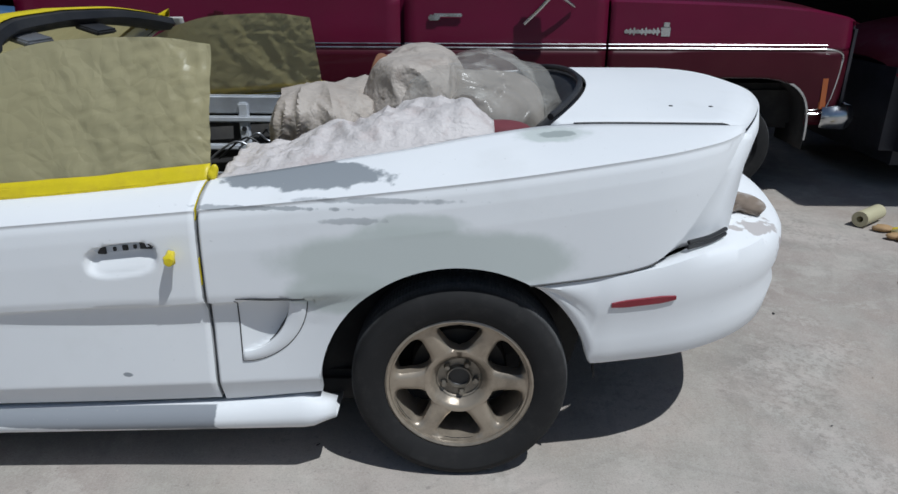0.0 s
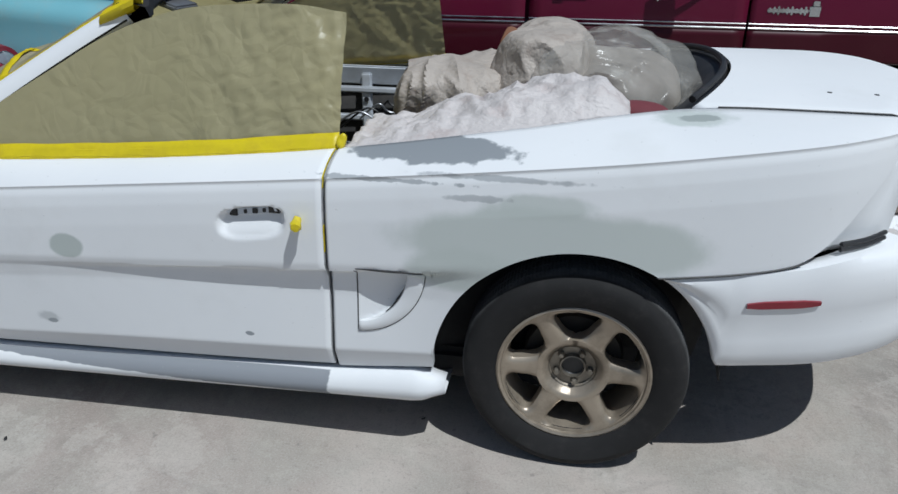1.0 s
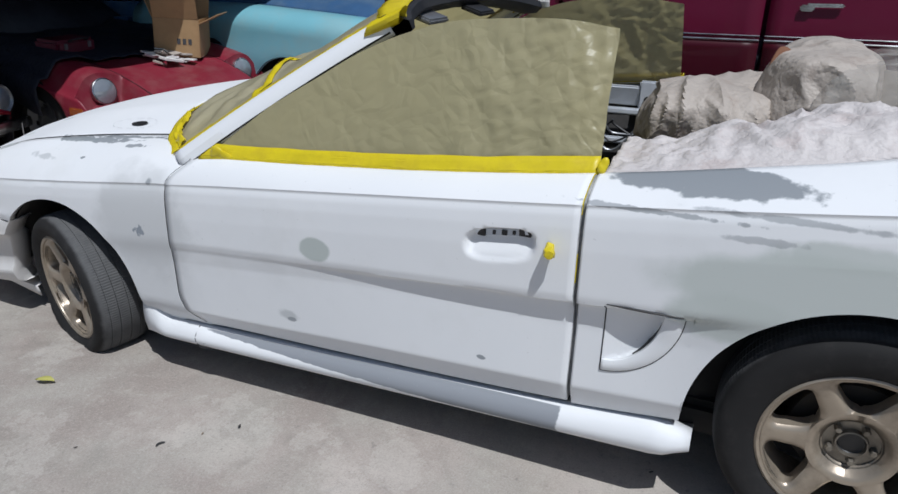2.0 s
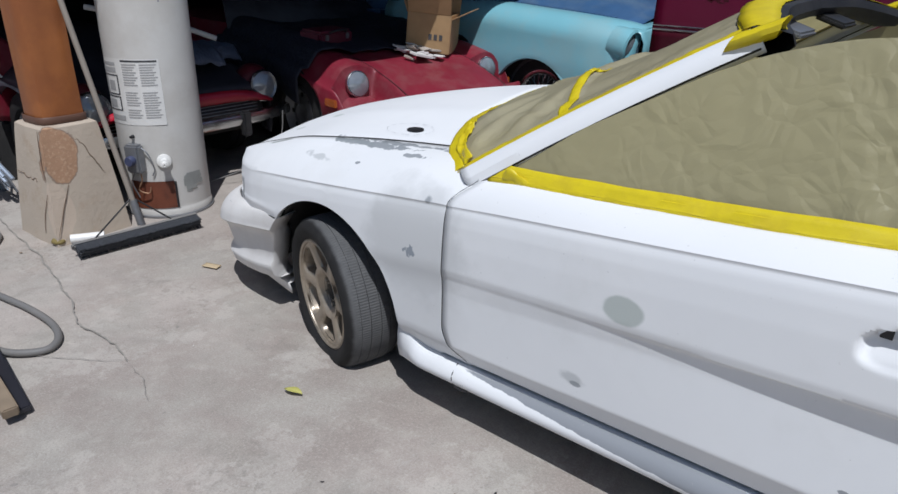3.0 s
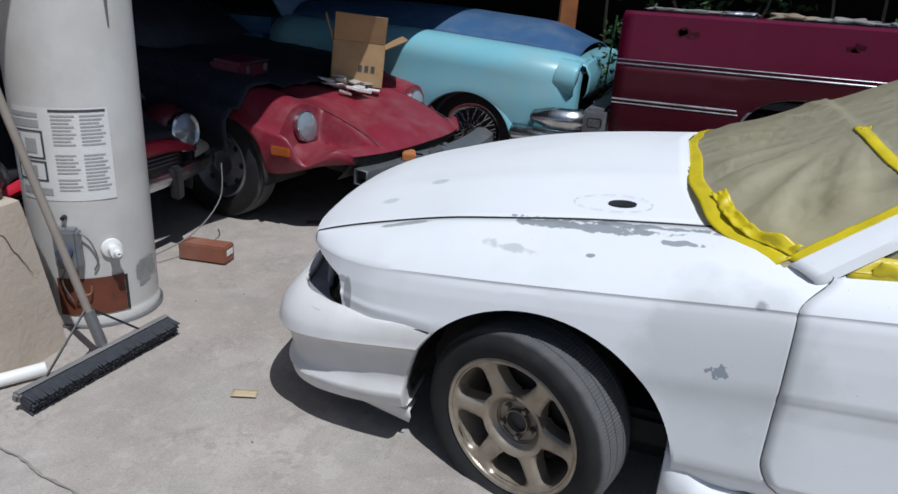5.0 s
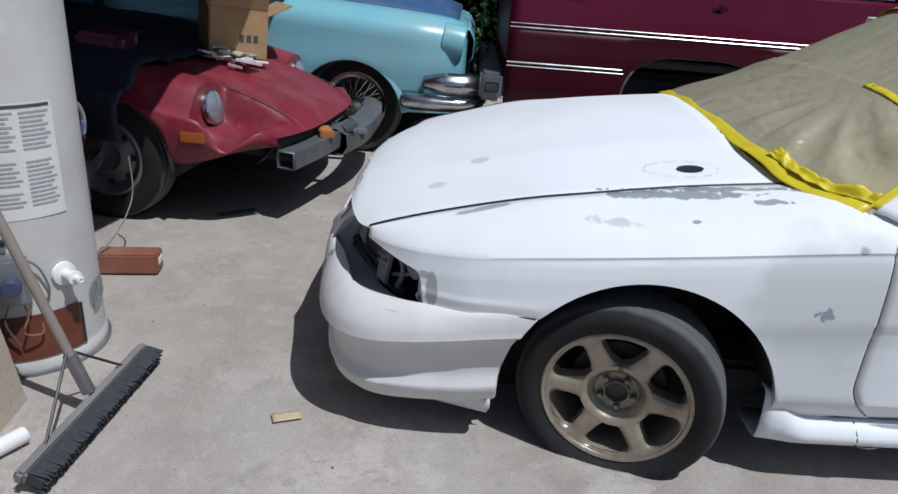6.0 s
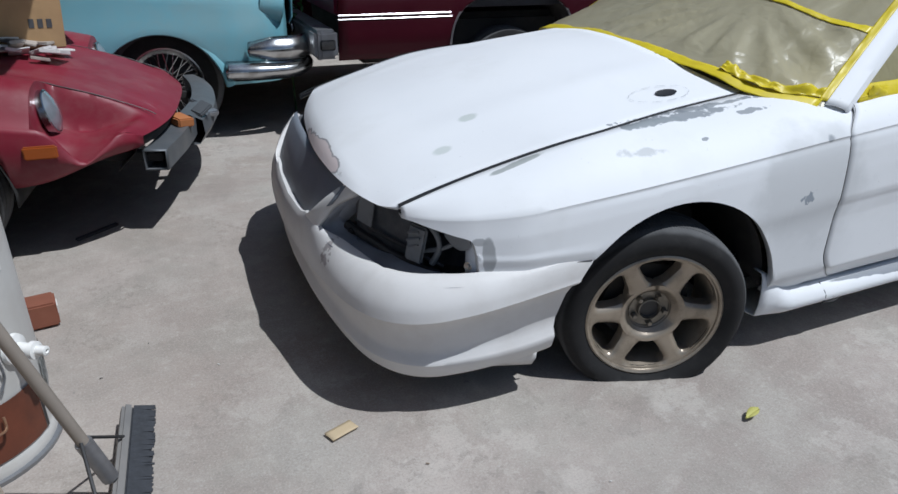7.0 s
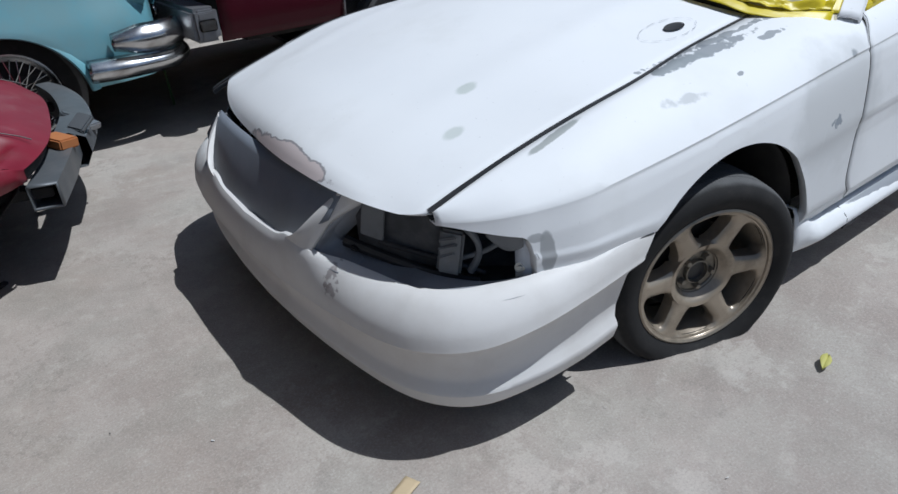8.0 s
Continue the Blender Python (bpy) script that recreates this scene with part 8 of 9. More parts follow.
part("paint_wear", bm, simple("bare grey metal", (0.33, 0.34, 0.33), 0.5, 0.3, vary=0.3), heater, "bare worn patch low on the tank", fix=True)

# plastered pier with a stout brown post
PX, PY, PT = -4.40, -1.00, 5
pier = thing("post_pier", "patched tan plaster pier carrying a stout brown wooden post", "pier", base=(PX, PY, 0))
bm = bmesh.new()
rows = []
for z, h in ((0.0, 0.195), (0.03, 0.192), (0.2, 0.176), (0.4, 0.157), (0.52, 0.145), (0.555, 0.139), (0.565, 0.125)):
    ring = []
    for k in range(4):
        for j in range(8):
            t = -1 + 2 * j / 8
            x, y = ((t, -1), (1, t), (-t, 1), (-1, -t))[k]
            c = max(abs(x), abs(y)) * (1 + 0.04 * (1 - min(abs(x), abs(y)))) / (1 + 0.04)
            p = Vector((x * h * c, y * h * c, 0))
            p *= 1 + 0.03 * bump3(x, y, z, 3.0)
            p.rotate(Euler((0, 0, radians(PT))))
            ring.append((PX + p.x, PY + p.y, z))
    rows.append(ring)
vs = grid(bm, rows, close=True)
bm.faces.new(vs[-1])
part("pier_base", bm, PIER, pier, "patched tan plaster pier", fix=True, sharp=30)
bm = bmesh.new()
rows = []
for z in [0.560, 0.60] + span(0.7, 2.098, 12):
    ring = []
    for k in range(24):
        a = 2 * math.pi * k / 24
        ca, sa = math.cos(a), math.sin(a)
        q = (abs(ca) ** 5 + abs(sa) ** 5) ** (-1 / 5)
        h = 0.108 + 0.005 * bump3(ca, sa, z, 2.2) - 0.012 * (z - 0.56) / 1.9
        p = Vector((ca * q * h, sa * q * h, 0))
        p.rotate(Euler((0, 0, radians(PT))))
        ring.append((PX + p.x, PY + p.y, z))
    rows.append(ring)
vs = grid(bm, rows, close=True)
bm.faces.new(vs[0])
part("post", bm, POST, pier, "stout orange-brown stained wooden post", fix=True)
bm = bmesh.new()
rows = []
for z, g in ((0.566, 0.004), (0.572, 0.008), (0.596, 0.008), (0.602, 0.004)):
    ring = []
    for k in range(24):
        a = 2 * math.pi * k / 24
        ca, sa = math.cos(a), math.sin(a)
        q = (abs(ca) ** 5 + abs(sa) ** 5) ** (-1 / 5)
        p = Vector((ca * q * (0.110 + g), sa * q * (0.110 + g), 0))
        p.rotate(Euler((0, 0, radians(PT))))
        ring.append((PX + p.x, PY + p.y, z))
    rows.append(ring)
grid(bm, rows, close=True)
part("post_collar", bm, simple("dark brown band", (0.12, 0.06, 0.04), 0.6, vary=0.2), pier, "dark brown band at the foot of the post", fix=True)

# cracks in the plaster, given by the place on the square plan (-1 to 1) and the height
def on_pier(fx, fy, z):
    h = curve((0.0, 0.195), (0.2, 0.176), (0.4, 0.157), (0.555, 0.139))(z) * (1 + 0.03 * bump3(fx, fy, z, 3.0))
    p = Vector((fx * h, fy * h, z))
    p.rotate(Euler((0, 0, radians(PT))))
    return p + Vector((PX, PY, 0))


PIER_CRACK = simple("dark plaster crack", (0.15, 0.10, 0.07), 0.95, vary=0.3, scale=30)
for line in (((1.0, 0.02, 0.50), (1.0, 0.33, 0.435), (1.0, 0.67, 0.308)), ((-0.91, -1.0, 0.325), (0.09, -1.0, 0.31), (0.42, -1.0, 0.314)), ((1.0, -0.47, 0.278), (1.0, -0.72, 0.16), (1.0, -0.96, 0.03)), ((0.80, -1.0, 0.55), (0.80, -1.0, 0.42), (0.88, -1.0, 0.31)), ((0.90, -1.0, 0.26), (0.60, -1.0, 0.15), (0.49, -1.0, 0.05))):
    bm = bmesh.new()
    pts = [on_pier(*(p + Vector((0 if abs(p.x) > 0.98 else 0.07, 0 if abs(p.y) > 0.98 else 0.07, 0.02)) * bump3(*p, 9.0))) for p in spline(line, 10)]
    tube(bm, pts, lambda t: 0.0007 + 0.0013 * math.sin(math.pi * min(max(t, 0), 1)), 5)
    part("crack", bm, PIER_CRACK, pier, "dark crack in the plaster")

# push broom leaning on the pier
broom = thing("push_broom", "wide push broom with dark bristles leaning on the pier", "broom", base=(-4.0, -0.86, 0))
head_m = pose(-4.005, -0.862, 0.055, 0, 22, -2)
bm = bmesh.new()
box(bm, (0.030, 0.62, 0.038), head_m, 0.008)
part("head", bm, HOSE, broom, "grey worn broom head")
bm = bmesh.new()
r = random.Random(2)
for k in range(110):
    for j in range(4):
        y = -0.295 + 0.59 * (k + r.uniform(-0.2, 0.2)) / 109
        z = -0.018 + 0.012 * j
        tip = Vector((0.066 + r.uniform(-0.004, 0.003), y + r.uniform(-0.003, 0.003), z * 1.3 + r.uniform(-0.003, 0.003)))
        tube(bm, [head_m @ Vector((0.013, y, z)), head_m @ tip], lambda t: 0.0040 - 0.0006 * t, 4)
box(bm, (0.052, 0.600, 0.042), head_m @ pose(0.036, 0, 0.0), 0.006)
part("bristle", bm, BRISTLE, broom, "dense dark grey bristles")["kind"] = "stuff"
top = Vector((-4.345, -0.925, 1.30))
foot = Vector((-4.02, -0.835, 0.075))
bm = bmesh.new()
tube(bm, [foot.lerp(top, t) for t in span(0.06, 1, 8)], 0.0135, 10)
part("handle", bm, simple("greyed wood", (0.25, 0.215, 0.18), 0.7, vary=0.25), broom, "worn grey wooden broom handle")
bm = bmesh.new()
tube(bm, [foot.lerp(top, t) for t in span(0.0, 0.10, 3)], 0.019, 10)
part("socket", bm, STEEL, broom, "grey metal handle socket")
for dy in (-0.20, 0.17):
    bm = bmesh.new()
    tube(bm, [head_m @ Vector((-0.005, dy, 0.018)), foot.lerp(top, 0.105) + Vector((0, dy * 0.06, 0)), foot.lerp(top, 0.125)], 0.0042, 6)
    part("brace", bm, BLACK, broom, "bent grey wire brace")

# small things on the slab
bm = bmesh.new()
box(bm, (0.24, 0.095, 0.085), pose(-4.345, 0.095, 0.048, 0, 0, 10), 0.006)
block = single("wood_block", bm, BRICK, "red-brown block lying before the old cars", "block")
bm = bmesh.new()
box(bm, (0.004, 0.055, 0.028), pose(-4.2255, 0.116, 0.055, 0, 0, 10), 0.001)
part("end_mark", bm, LABEL, block, "pale printed mark on the block end")
bm = bmesh.new()
rows = [[(-3.472 + 0.038 * x - 0.008 * y, -0.786 + 0.018 * y + 0.015 * x, 0.009 + 0.003 * bump3(x, y, 0, 3)) for y in span(-1, 1, 4)] for x in span(-1, 1, 6)]
single("cardboard_scrap", shell(rows, flip=True), TAN_CARD, "flat scrap of tan cardboard on the concrete", "scrap", thick=0.002)
bm = bmesh.new()
rows = []
for t in span(0, 1, 8):
    w = 0.015 * math.sin(math.pi * min(max(t, 0.04), 0.96)) ** 0.8
    p = Vector((-2.425 + 0.065 * t, -1.145 + 0.02 * t, 0.010 + 0.006 * math.sin(3 * t)))
    rows.append([p + Vector((0, -w, 0.006)), p, p + Vector((0, w, 0.006))])
single("fallen_leaf", shell(rows), LEAF, "dry yellow leaf on the concrete", "leaf", thick=0.001, fix=True)
r = random.Random(21)
for x, y, s, m in ((-0.432, -0.752, 0.010, BLACK), (-1.62, -1.06, 0.016, BLACK), (-1.70, -1.13, 0.010, WOOD), (-1.78, -1.22, 0.022, BLACK), (-2.0, -1.33, 0.015, BLACK), (-2.9, -1.2, 0.008, LABEL), (-3.3, -0.98, 0.010, WOOD), (1.35, 0.2, 0.018, BLACK), (1.5, -0.3, 0.012, WOOD), (1.2, -0.6, 0.009, BLACK), (-4.08, -0.30, 0.008, BLACK), (-3.95, -0.15, 0.008, BLACK), (0.9, -1.0, 0.008, WOOD), (2.1, 0.55, 0.02, RUST), (-3.75, -0.35, 0.009, LABEL), (-4.25, -1.32, 0.018, WOOD)):
    bm = bmesh.new()
    bmesh.ops.create_icosphere(bm, subdivisions=2, radius=s * 0.38, matrix=pose(x, y, slab_z(x, y) + 0.003 + s * 0.15, 0, 0, r.uniform(0, 180)) @ Matrix.Diagonal((1.5, 0.6, 0.45, 1)))
    for v in bm.verts:
        v.co += Vector((bump3(*v.co, 70), bump3(*v.co, 70, 3), 0)) * s * 0.5
    single("grit_crumb", bm, m, "small crumb of debris on the concrete", "debris", "crumbs on the slab")
# paint roller tube by the pier
bm = bmesh.new()
lathe(bm, [(0.012, -0.075), (0.022, -0.075), (0.023, 0.07), (0.022, 0.075), (0.012, 0.075)], pose(-4.155, -1.045, 0.029, 0, 90, 62), 18)
single("roller_sleeve", bm, WHITE_PLASTIC, "pale cardboard tube lying by the pier", "tube", fix=True)
single("sponge_scrap", lump((-4.235, -1.155, 0.022), (0.04, 0.03, 0.018), 3.0, 0.3, 20, 0.1, (20, 20, 20), 0.005, 3), simple("olive scrap", (0.22, 0.17, 0.06), 0.8, vary=0.3), "crumpled olive scrap by the pier", "scrap")

# hose loops
bm = bmesh.new()
tube(bm, spline([(-5.3, -1.75, 0.016), (-4.95, -1.42, 0.016), (-4.74, -1.36, 0.016), (-4.63, -1.325, 0.016), (-4.51, -1.325, 0.016), (-4.39, -1.40, 0.016), (-4.40, -1.46, 0.016), (-4.6, -1.60, 0.016), (-4.9, -1.72, 0.016)], 8), 0.0135, 10)
single("hose", bm, HOSE, "grey rubber air hose lying in a loop", "hose", "hoses")
bm = bmesh.new()
tube(bm, spline([(-4.9, -1.80, 0.016), (-4.4, -1.66, 0.016), (-3.99, -1.58, 0.016), (-3.79, -1.54, 0.016), (-3.61, -1.505, 0.016), (-3.43, -1.49, 0.016), (-3.30, -1.51, 0.016), (-3.235, -1.56, 0.016), (-3.25, -1.62, 0.016), (-3.32, -1.68, 0.016), (-3.44, -1.71, 0.016), (-3.58, -1.70, 0.016), (-3.85, -1.72, 0.016), (-4.2, -1.86, 0.016)], 8), 0.0135, 10)
single("hose", bm, HOSE, "grey rubber air hose lying in a loop", "hose", "hoses")

# folded wooden trestle lying on the slab
trestle = thing("wooden_trestle", "brown wooden trestle lying folded on the slab", "trestle", base=(-3.2, -1.85, 0))
for a, b, sec, m in (((-2.875, -1.80, 0.045), (-3.62, -1.765, 0.16), (0.045, 0.035), WOOD), ((-2.90, -1.765, 0.022), (-3.55, -1.70, 0.06), (0.05, 0.02), DARK_CAR), ((-3.10, -1.83, 0.02), (-3.60, -2.05, 0.02), (0.035, 0.02), DARK_CAR), ((-3.02, -1.81, 0.02), (-3.35, -2.06, 0.02), (0.012, 0.012), BLACK), ((-3.22, -1.79, 0.09), (-3.45, -1.98, 0.10), (0.025, 0.02), WOOD)):
    a, b = Vector(a), Vector(b)
    bm = bmesh.new()
    box(bm, ((b - a).length, sec[0], sec[1]), Matrix.Translation((a + b) / 2) @ (b - a).to_track_quat("X", "Z").to_matrix().to_4x4(), 0.004)
    part("beam", bm, m, trestle)

# folded metal chairs piled up, tyres, a red panel in the shade
def folding_chair(m):
    chair = thing("folding_chair", "folded blue-grey metal chair leaning in a pile", "chair", "piled folding chairs")
    for s in (-1, 1):
        bm = bmesh.new()
        tube(bm, spline([(s * 0.20, 0, 0.0), (s * 0.20, 0.01, 0.4), (s * 0.195, 0.015, 0.74), (s * 0.16, 0.015, 0.80), (0, 0.015, 0.81)], 5), 0.011, 8)
        part("frame_tube", bm, SCRAP, chair)
        bm = bmesh.new()
        tube(bm, [(s * 0.175, 0.035, 0.02), (s * 0.175, 0.03, 0.56)], 0.010, 8)
        part("leg", bm, SCRAP, chair)
    bm = bmesh.new()
    box(bm, (0.37, 0.012, 0.36), pose(0, 0.05, 0.36), 0.02)
    part("seat", bm, SCRAP, chair)
    bm = bmesh.new()
    box(bm, (0.37, 0.010, 0.18), pose(0, 0.02, 0.68), 0.012)
    part("backrest", bm, SCRAP, chair)
    for z in (0.12, 0.22):
        bm = bmesh.new()
        tube(bm, [(-0.19, 0.005, z), (0.19, 0.005, z)], 0.008, 6)
        part("rail", bm, SCRAP, chair)
    chair.matrix_basis = m
    return chair


first = folding_chair(pose(-5.06, -1.02, 0.02, -34, 46, 150))
for k in range(1, 8):
    copy_thing(first, pose(-5.06 - 0.065 * k, -1.02 - 0.035 * k, 0.02 + 0.014 * k, -34 + 3 * (k % 3), 46 - 3 * k, 150 + 5 * (k % 4)))


stack = thing("tyre_stack", "stack of worn black tyres in the shade", "tyres", base=(-5.95, -1.05, 0))
for k in range(3):
    bm = bmesh.new()
    prof = [(0.19, 0.06), (0.21, 0.085), (0.27, 0.095), (0.305, 0.08)]
    for c in (0.05, 0.0, -0.05):
        prof += [(0.315, c + 0.022), (0.305, c + 0.008), (0.305, c - 0.008), (0.315, c - 0.022)]
    prof += [(0.305, -0.08), (0.27, -0.095), (0.21, -0.085), (0.19, -0.06), (0.21, -0.05), (0.28, -0.06), (0.29, 0.0), (0.28, 0.06), (0.21, 0.05)]
    lathe(bm, prof, pose(-5.95 + 0.02 * (k % 2), -1.05 + 0.02 * (k % 3), 0.105 + 0.19 * k, 2 * (k % 2), 1, 0), 48, close=True)
    part("tyre", bm, RUBBER, stack, fix=True, sharp=30)
bm = bmesh.new()
rows = []
for t in span(0, 1, 12):
    rows.append([(-5.45 - 0.10 * t + 0.06 * math.sin(3 * z), -0.97 + 0.30 * t - 0.06 * math.sin(3.1 * (z - 0.3)) * (1 - t), z + 0.02 * t) for z in span(0.30 + 0.10 * (1 - t), 0.92 - 0.30 * t * t, 14)])
rp = thing("red_panel", "red car wing panel with a pale strip standing in the shade", "car panel", base=(-5.3, -0.95, 0))
part("panel", shell(rows), OLD_RED, rp, fix=True, thick=0.01)
strip(rp, [(-5.40, -1.00, 0.76), (-5.42, -0.90, 0.64), (-5.45, -0.78, 0.53)], 0.009, WHITE_PLASTIC, "pale moulding strip")
bm = bmesh.new()
box(bm, (0.12, 0.30, 0.36), pose(-5.52, -0.82, 0.18, 0, 0, -15), 0.01)
part("stand", bm, SOOT, rp, "dark block under the panel")

# on the red car: cardboard box, tool case, papers
def on_red(x, y):
    p = red.matrix_basis @ Vector((x, y, red_top(x, y)))
    return p


carton = thing("cardboard_box", "open brown cardboard box with raised flaps on the red car", "box")
c0 = on_red(-0.74, 0.32)
for name, size, m in (
    ("side", (0.012, 0.42, 0.34), pose(0.20, 0, 0.18)), ("side", (0.012, 0.42, 0.34), pose(-0.20, 0, 0.18)),
    ("side", (0.40, 0.012, 0.34), pose(0, -0.21, 0.18)), ("side", (0.40, 0.012, 0.34), pose(0, 0.21, 0.18)),
    ("bottom", (0.40, 0.42, 0.012), pose(0, 0, 0.012)),
    ("flap", (0.40, 0.010, 0.22), pose(0, -0.25, 0.455, 20, 0, 0)), ("flap", (0.010, 0.42, 0.20), pose(0.29, 0, 0.36, 0, 62, 0)),
    ("flap", (0.40, 0.010, 0.20), pose(0, 0.25, 0.44, -22, 0, 0)), ("flap", (0.010, 0.42, 0.20), pose(-0.24, 0, 0.44, 0, -20, 0)),
):
    bm = bmesh.new()
    box(bm, size, m, 0.003)
    part(name, bm, CARD, carton)
carton.matrix_basis = Matrix.Translation(c0 + Vector((0, 0, -0.01))) @ pose(0, 0, 0, 0, 4, 30) @ Matrix.Diagonal((0.80, 0.80, 0.80, 1))
bm = bmesh.new()
for k in range(3):
    box(bm, (0.03, 0.003, 0.05), pose(0.02 + 0.05 * k, -0.218, 0.15))
part("print_bar", bm, INK, carton, "dark printed marks")
case = thing("tool_case", "maroon plastic tool case lying on the dark bonnet", "case")
bm = bmesh.new()
box(bm, (0.20, 0.36, 0.10), pose(0, 0, 0.05), 0.02)
part("body", bm, simple("maroon plastic", (0.12, 0.012, 0.03), 0.4, vary=0.2), case)
bm = bmesh.new()
tube(bm, spline([(0.10, -0.08, 0.09), (0.14, -0.06, 0.11), (0.14, 0.06, 0.11), (0.10, 0.08, 0.09)], 5), 0.008, 6)
part("handle", bm, BLACK, case)
for y in (-0.11, 0.11):
    bm = bmesh.new()
    box(bm, (0.02, 0.03, 0.04), pose(0.10, y, 0.06), 0.004)
    part("latch", bm, STEEL, case)
case.matrix_basis = Matrix.Translation(on_red(-1.05, -0.42) + Vector((0, 0, 0.01))) @ pose(0, 0, 0, 0, 5, 10)
r = random.Random(14)
for k in range(26):
    x, y = -0.62 + r.uniform(-0.16, 0.12), 0.12 + r.uniform(-0.22, 0.26)
    bm = bmesh.new()
    box(bm, (0.05 + 0.10 * r.random(), 0.03 + 0.06 * r.random(), 0.006 + 0.012 * r.random()), Matrix.Translation(on_red(x, y) + Vector((0, 0, 0.014 + 0.0016 * k))) @ pose(0, 0, 0, r.uniform(-8, 8), 14 + r.uniform(-10, 10), r.uniform(0, 180)), 0.002)
    single("paper_scrap", bm, (LABEL, SHEET, CANVAS, WHITE_PLASTIC)[k % 4], "pale scrap of paper and plastic on the red bonnet", "scrap", "scraps on the red bonnet")
# dark cloth added for the shade on the bonnet's back, where rags lie too
rows = []
for i in span(0, 1, 30):
    row = []
    for j in span(-1, 1, 50):
        x = -1.95 + (1.22 + 0.10 * bump3(j, 0, 0, 2.2) + 0.05 * bump3(j, 0, 0, 7, 3)) * i
        y = max(-0.83, min(0.83, 1.12 * j * 0.83))
        drop = max(0.0, abs(1.12 * j) - 1.0) * 1.9
        z = red_top(min(x, -0.5), max(-0.78, min(0.78, y))) + 0.022 - drop + 0.020 * bump3(x, j, 0, 4.5) + 0.010 * (1 - 2 * abs(bump3(x, j * 1.4, 0, 8, 2)))
        row.append(red.matrix_basis @ Vector((x, y + 0.02 * (1 if j > 0 else -1) * (drop > 0), z)))
    rows.append(row)
single("tarpaulin", shell(rows), SHADE_CLOTH, "dark blue cloth added for the shade on the red bonnet's back", "tarpaulin", thick=0.003, fix=True, sharp=70)
# rags on the dark cars
RAG = cloth("blue-grey rag", (0.10, 0.12, 0.17), (0.05, 0.055, 0.075))
for k, (x, y, z, a) in enumerate(((-4.95, -0.02, 0.80, 0.22), (-5.10, 0.25, 0.78, 0.18), (-4.95, 0.95, 0.74, 0.20))):
    rows = []
    for i in span(-1, 1, 16):
        rows.append([(x + a * i, y + a * 0.8 * j, z - 0.10 * (abs(i) ** 3) - 0.02 * j * j + 0.03 * bump3(i, j, k, 2.6)) for j in span(-1, 1, 14)])
    single("dusty_rag", shell(rows), RAG, "blue-grey dusty rag draped over an old car", "rag", "rags", thick=0.004, fix=True, sharp=70)
bm = bmesh.new()
tube(bm, spline([(-5.2, -0.45, 1.02), (-4.9, -0.1, 0.93), (-4.75, 0.12, 0.84)], 5), 0.016, 8)
single("pale_pipe", bm, ENAMEL, "pale pipe lying over the dark car", "pipe")
bm = bmesh.new()
tube(bm, spline([(-4.42, 0.33, 0.42), (-4.40, 0.28, 0.25), (-4.42, 0.10, 0.12), (-4.50, -0.10, 0.05), (-4.58, -0.3, 0.015)], 6), 0.0032, 6)
single("hanging_wire", bm, HOSE, "grey wire hanging from the dark car's bumper", "wire")

# far right: paper roll, rubbish, creeper wheel, another car
bm = bmesh.new()
lathe(bm, [(0.018, -0.12), (0.045, -0.12), (0.046, 0.12), (0.018, 0.12), (0.018, -0.12)], pose(2.42, 1.41, 0.050, 90, 0, -52), 22)
single("paper_roll", bm, simple("pale masking paper roll", (0.50, 0.46, 0.30), 0.6, vary=0.1), "small roll of pale masking paper on the slab", "paper roll", fix=True)
for k in range(9):
    single("tape_scrap", lump((2.42 + 0.20 * r.random(), 1.10 + 0.20 * r.random(), 0.02), (0.05, 0.03, 0.016), k, 0.5, 24, 0.3, (20, 20, 20), 0.006, 3), (TAPE, PAPER, CARD)[k % 3], "crumpled scrap of tape and paper on the slab", "scrap", "tape scraps")
creeper = thing("floor_creeper", "low mechanic's creeper with small dark casters", "creeper", base=(1.6, 1.35, 0))
bm = bmesh.new()
box(bm, (0.42, 0.30, 0.03), pose(1.55, 1.42, 0.095, 0, 0, 25), 0.012)
part("board", bm, CANVAS, creeper, "padded beige board")
for dx, dy in ((0.20, -0.10), (0.17, 0.14), (-0.17, 0.13), (-0.18, -0.13)):
    bm = bmesh.new()
    lathe(bm, [(0.0, 0.014), (0.034, 0.014), (0.040, 0.008), (0.040, -0.008), (0.034, -0.014), (0.0, -0.014)], pose(1.55 + dx, 1.42 + dy, 0.040, 90, 0, 30), 18)
    part("caster", bm, BLACK, creeper, "small black caster", fix=True)
    bm = bmesh.new()
    box(bm, (0.02, 0.045, 0.05), pose(1.55 + dx, 1.42 + dy, 0.065, 0, 0, 30), 0.004)
    part("fork", bm, STEEL, creeper)
far_car = thing("far_dark_car", "dark red car standing in shade beyond the truck", "car", base=(4.2, 2.75, 0))
rows = []
for x in span(2.80, 5.4, 14):
    w = 0.80 - 0.10 * smooth(3.3, 2.80, x)
    z = curve((2.80, 0.86), (3.0, 1.00), (3.6, 1.12), (5.4, 1.20))(x)
    rows.append([(x, 2.75 + w * u, z - 0.10 * abs(u) ** 4) for u in span(-1, 1, 14)])
part("hood", shell(rows), OLD_RED, far_car, "faded red hood", fix=True, thick=0.006)
bm = bmesh.new()
box(bm, (2.6, 1.52, 0.74), Matrix.Translation((4.10, 2.75, 0.55)), 0.10)
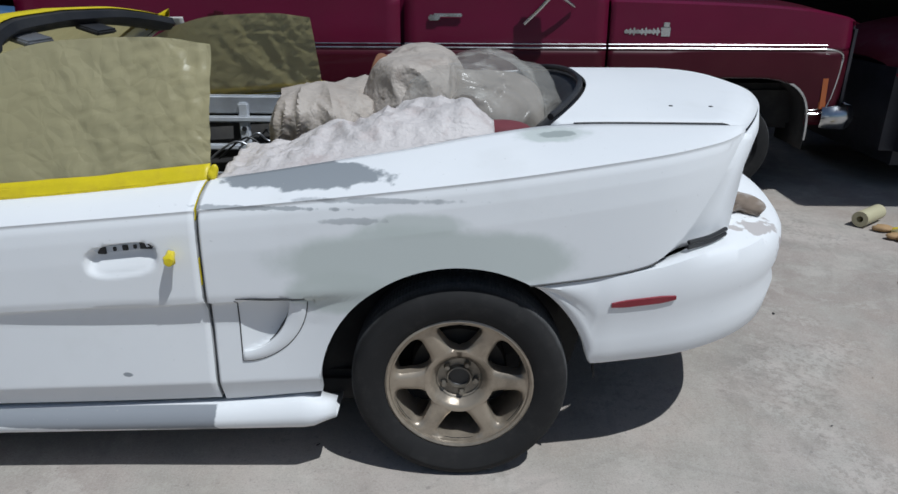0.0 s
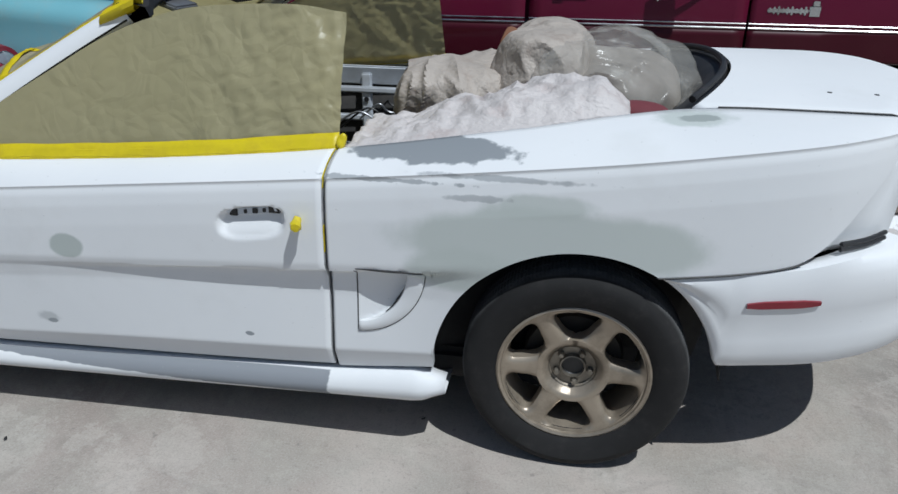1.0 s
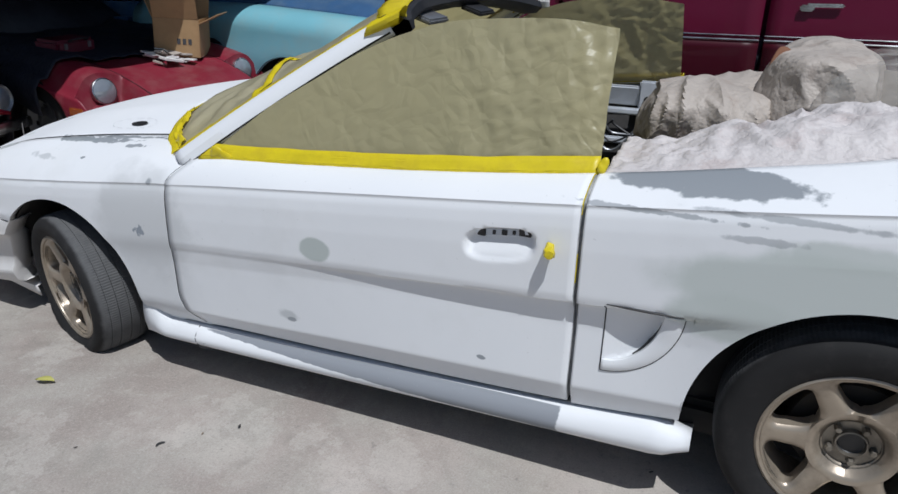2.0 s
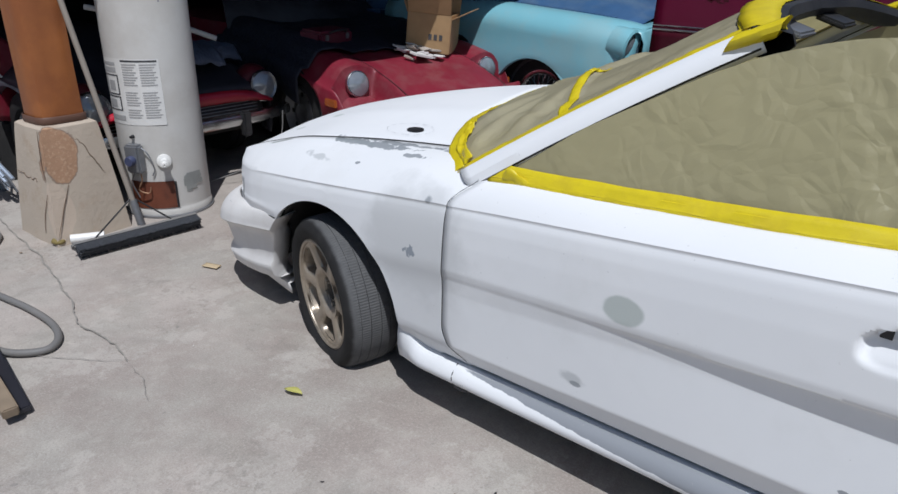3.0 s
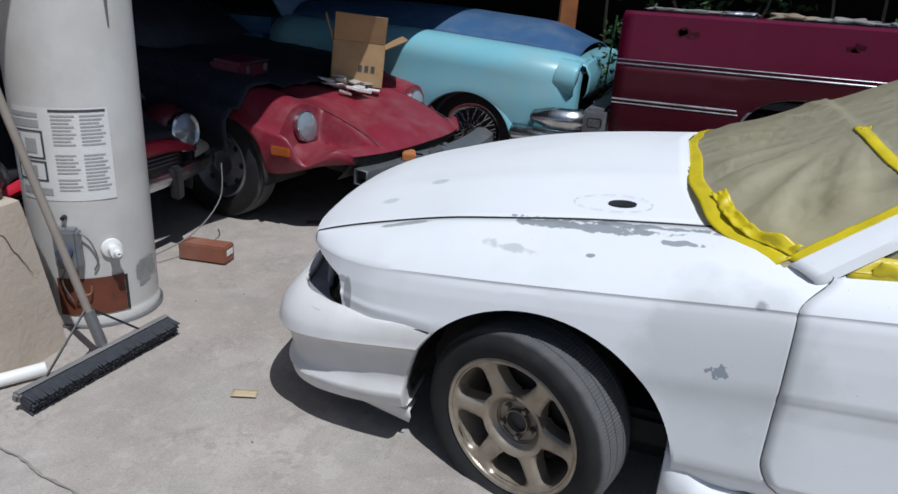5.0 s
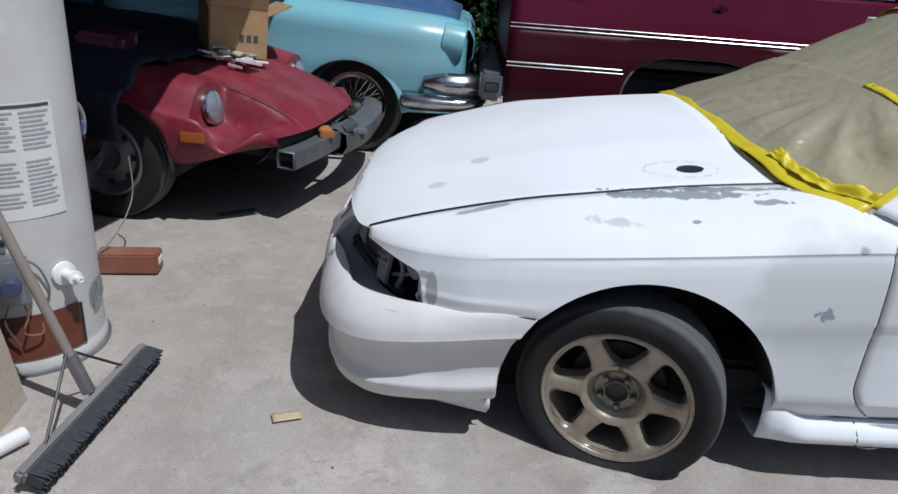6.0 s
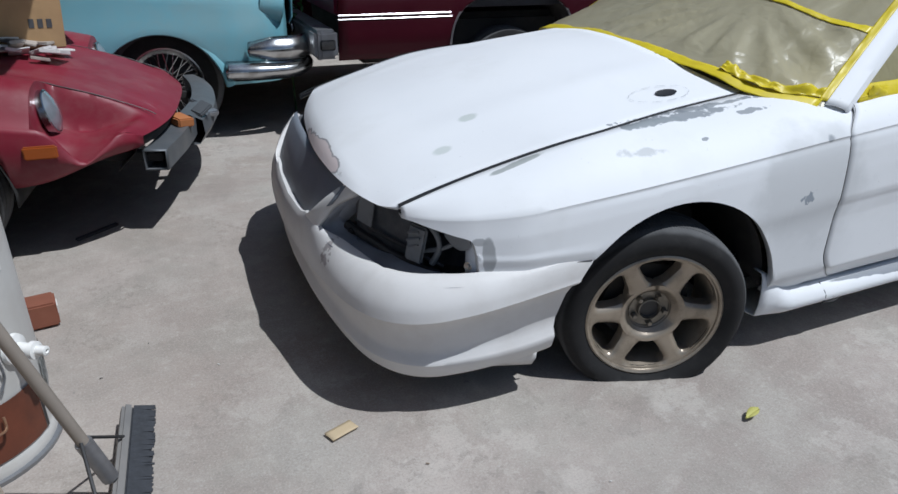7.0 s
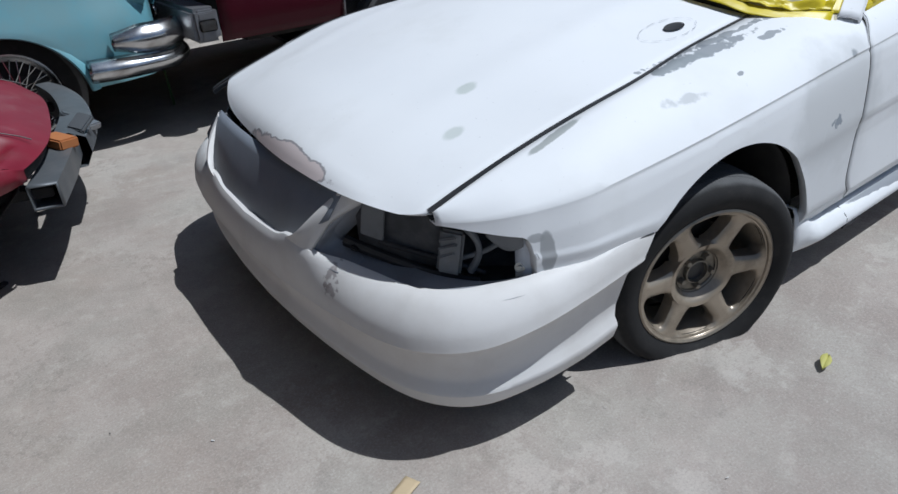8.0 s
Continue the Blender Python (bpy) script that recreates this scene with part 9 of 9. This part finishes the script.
part("body", bm, DARK_CAR, far_car, "dark body side")
for x in (3.6, 4.9):
    for s, y in ((0, 2.08), (180, 3.42)):
        w = plain_wheel(far_car, Matrix(), 0.32, 0.19, 0.19, "steel", "black tyre")
        w.matrix_parent_inverse = Matrix.Translation(-Vector(far_car["base"]))
        w.matrix_basis = pose(x, y, 0.32, 0, 0, s)
bm = bmesh.new()
tube(bm, [(2.95, 1.985, 0.62), (4.4, 1.985, 0.64)], 0.012, 6)
part("side_trim", bm, CHROME, far_car, "thin chrome side trim")

# post and leaves behind the blue car
bm = bmesh.new()
box(bm, (0.16, 0.16, 2.245), pose(-3.62, 4.45, 1.1225, 0, 0, 8), 0.015)
single("wooden_post", bm, POST, "orange-brown wooden post behind the blue car", "post")
bush = thing("bush", "dark leafy shrub growing behind the truck", "shrub", base=(-1.6, 4.9, 0))
bm = bmesh.new()
r = random.Random(31)
for k in range(7):
    x = -3.1 + 0.55 * k
    tube(bm, spline([(x, 5.0, 0), (x + r.uniform(-0.2, 0.2), 4.95, 0.7), (x + r.uniform(-0.3, 0.3), 4.9, 1.5), (x + r.uniform(-0.4, 0.4), 4.85, 2.0)], 4), lambda t: 0.025 - 0.018 * t, 6)
part("stems", bm, WOOD, bush, "thin woody stems")
bm = bmesh.new()
for k in range(2600):
    c = Vector((r.uniform(-3.3, 0.9), 4.85 + r.gauss(0, 0.22), 0.5 + 1.6 * r.random() ** 0.8))
    if bump3(*c, 1.8) < -0.08:
        continue
    m = Matrix.Translation(c) @ Euler((r.uniform(0, 6.3), r.uniform(0, 6.3), r.uniform(0, 6.3))).to_matrix().to_4x4()
    s = r.uniform(0.03, 0.06)
    vs = [bm.verts.new(m @ Vector(p)) for p in ((0, -s, 0), (s * 0.45, 0, s * 0.15), (0, s, 0), (-s * 0.45, 0, s * 0.15))]
    bm.faces.new(vs)
tagged(part("leaves", bm, FOLIAGE, bush, "many small dark green leaves"), kind="stuff")
# sprig of leaves by the truck's tail
bm = bmesh.new()
for k in range(90):
    c = Vector((-2.93 + r.gauss(0, 0.05), 2.72 + r.gauss(0, 0.07), 0.62 + 0.55 * r.random()))
    m = Matrix.Translation(c) @ Euler((r.uniform(0, 6.3), r.uniform(0, 6.3), r.uniform(0, 6.3))).to_matrix().to_4x4()
    s = r.uniform(0.018, 0.035)
    vs = [bm.verts.new(m @ Vector(p)) for p in ((0, -s, 0), (s * 0.45, 0, s * 0.15), (0, s, 0), (-s * 0.45, 0, s * 0.15))]
    bm.faces.new(vs)
tube(bm, spline([(-2.94, 2.76, 0.0), (-2.95, 2.74, 0.5), (-2.92, 2.72, 1.2)], 6), 0.008, 6)
single("weed", bm, FOLIAGE, "thin leafy weed growing between the vehicles", "weed")
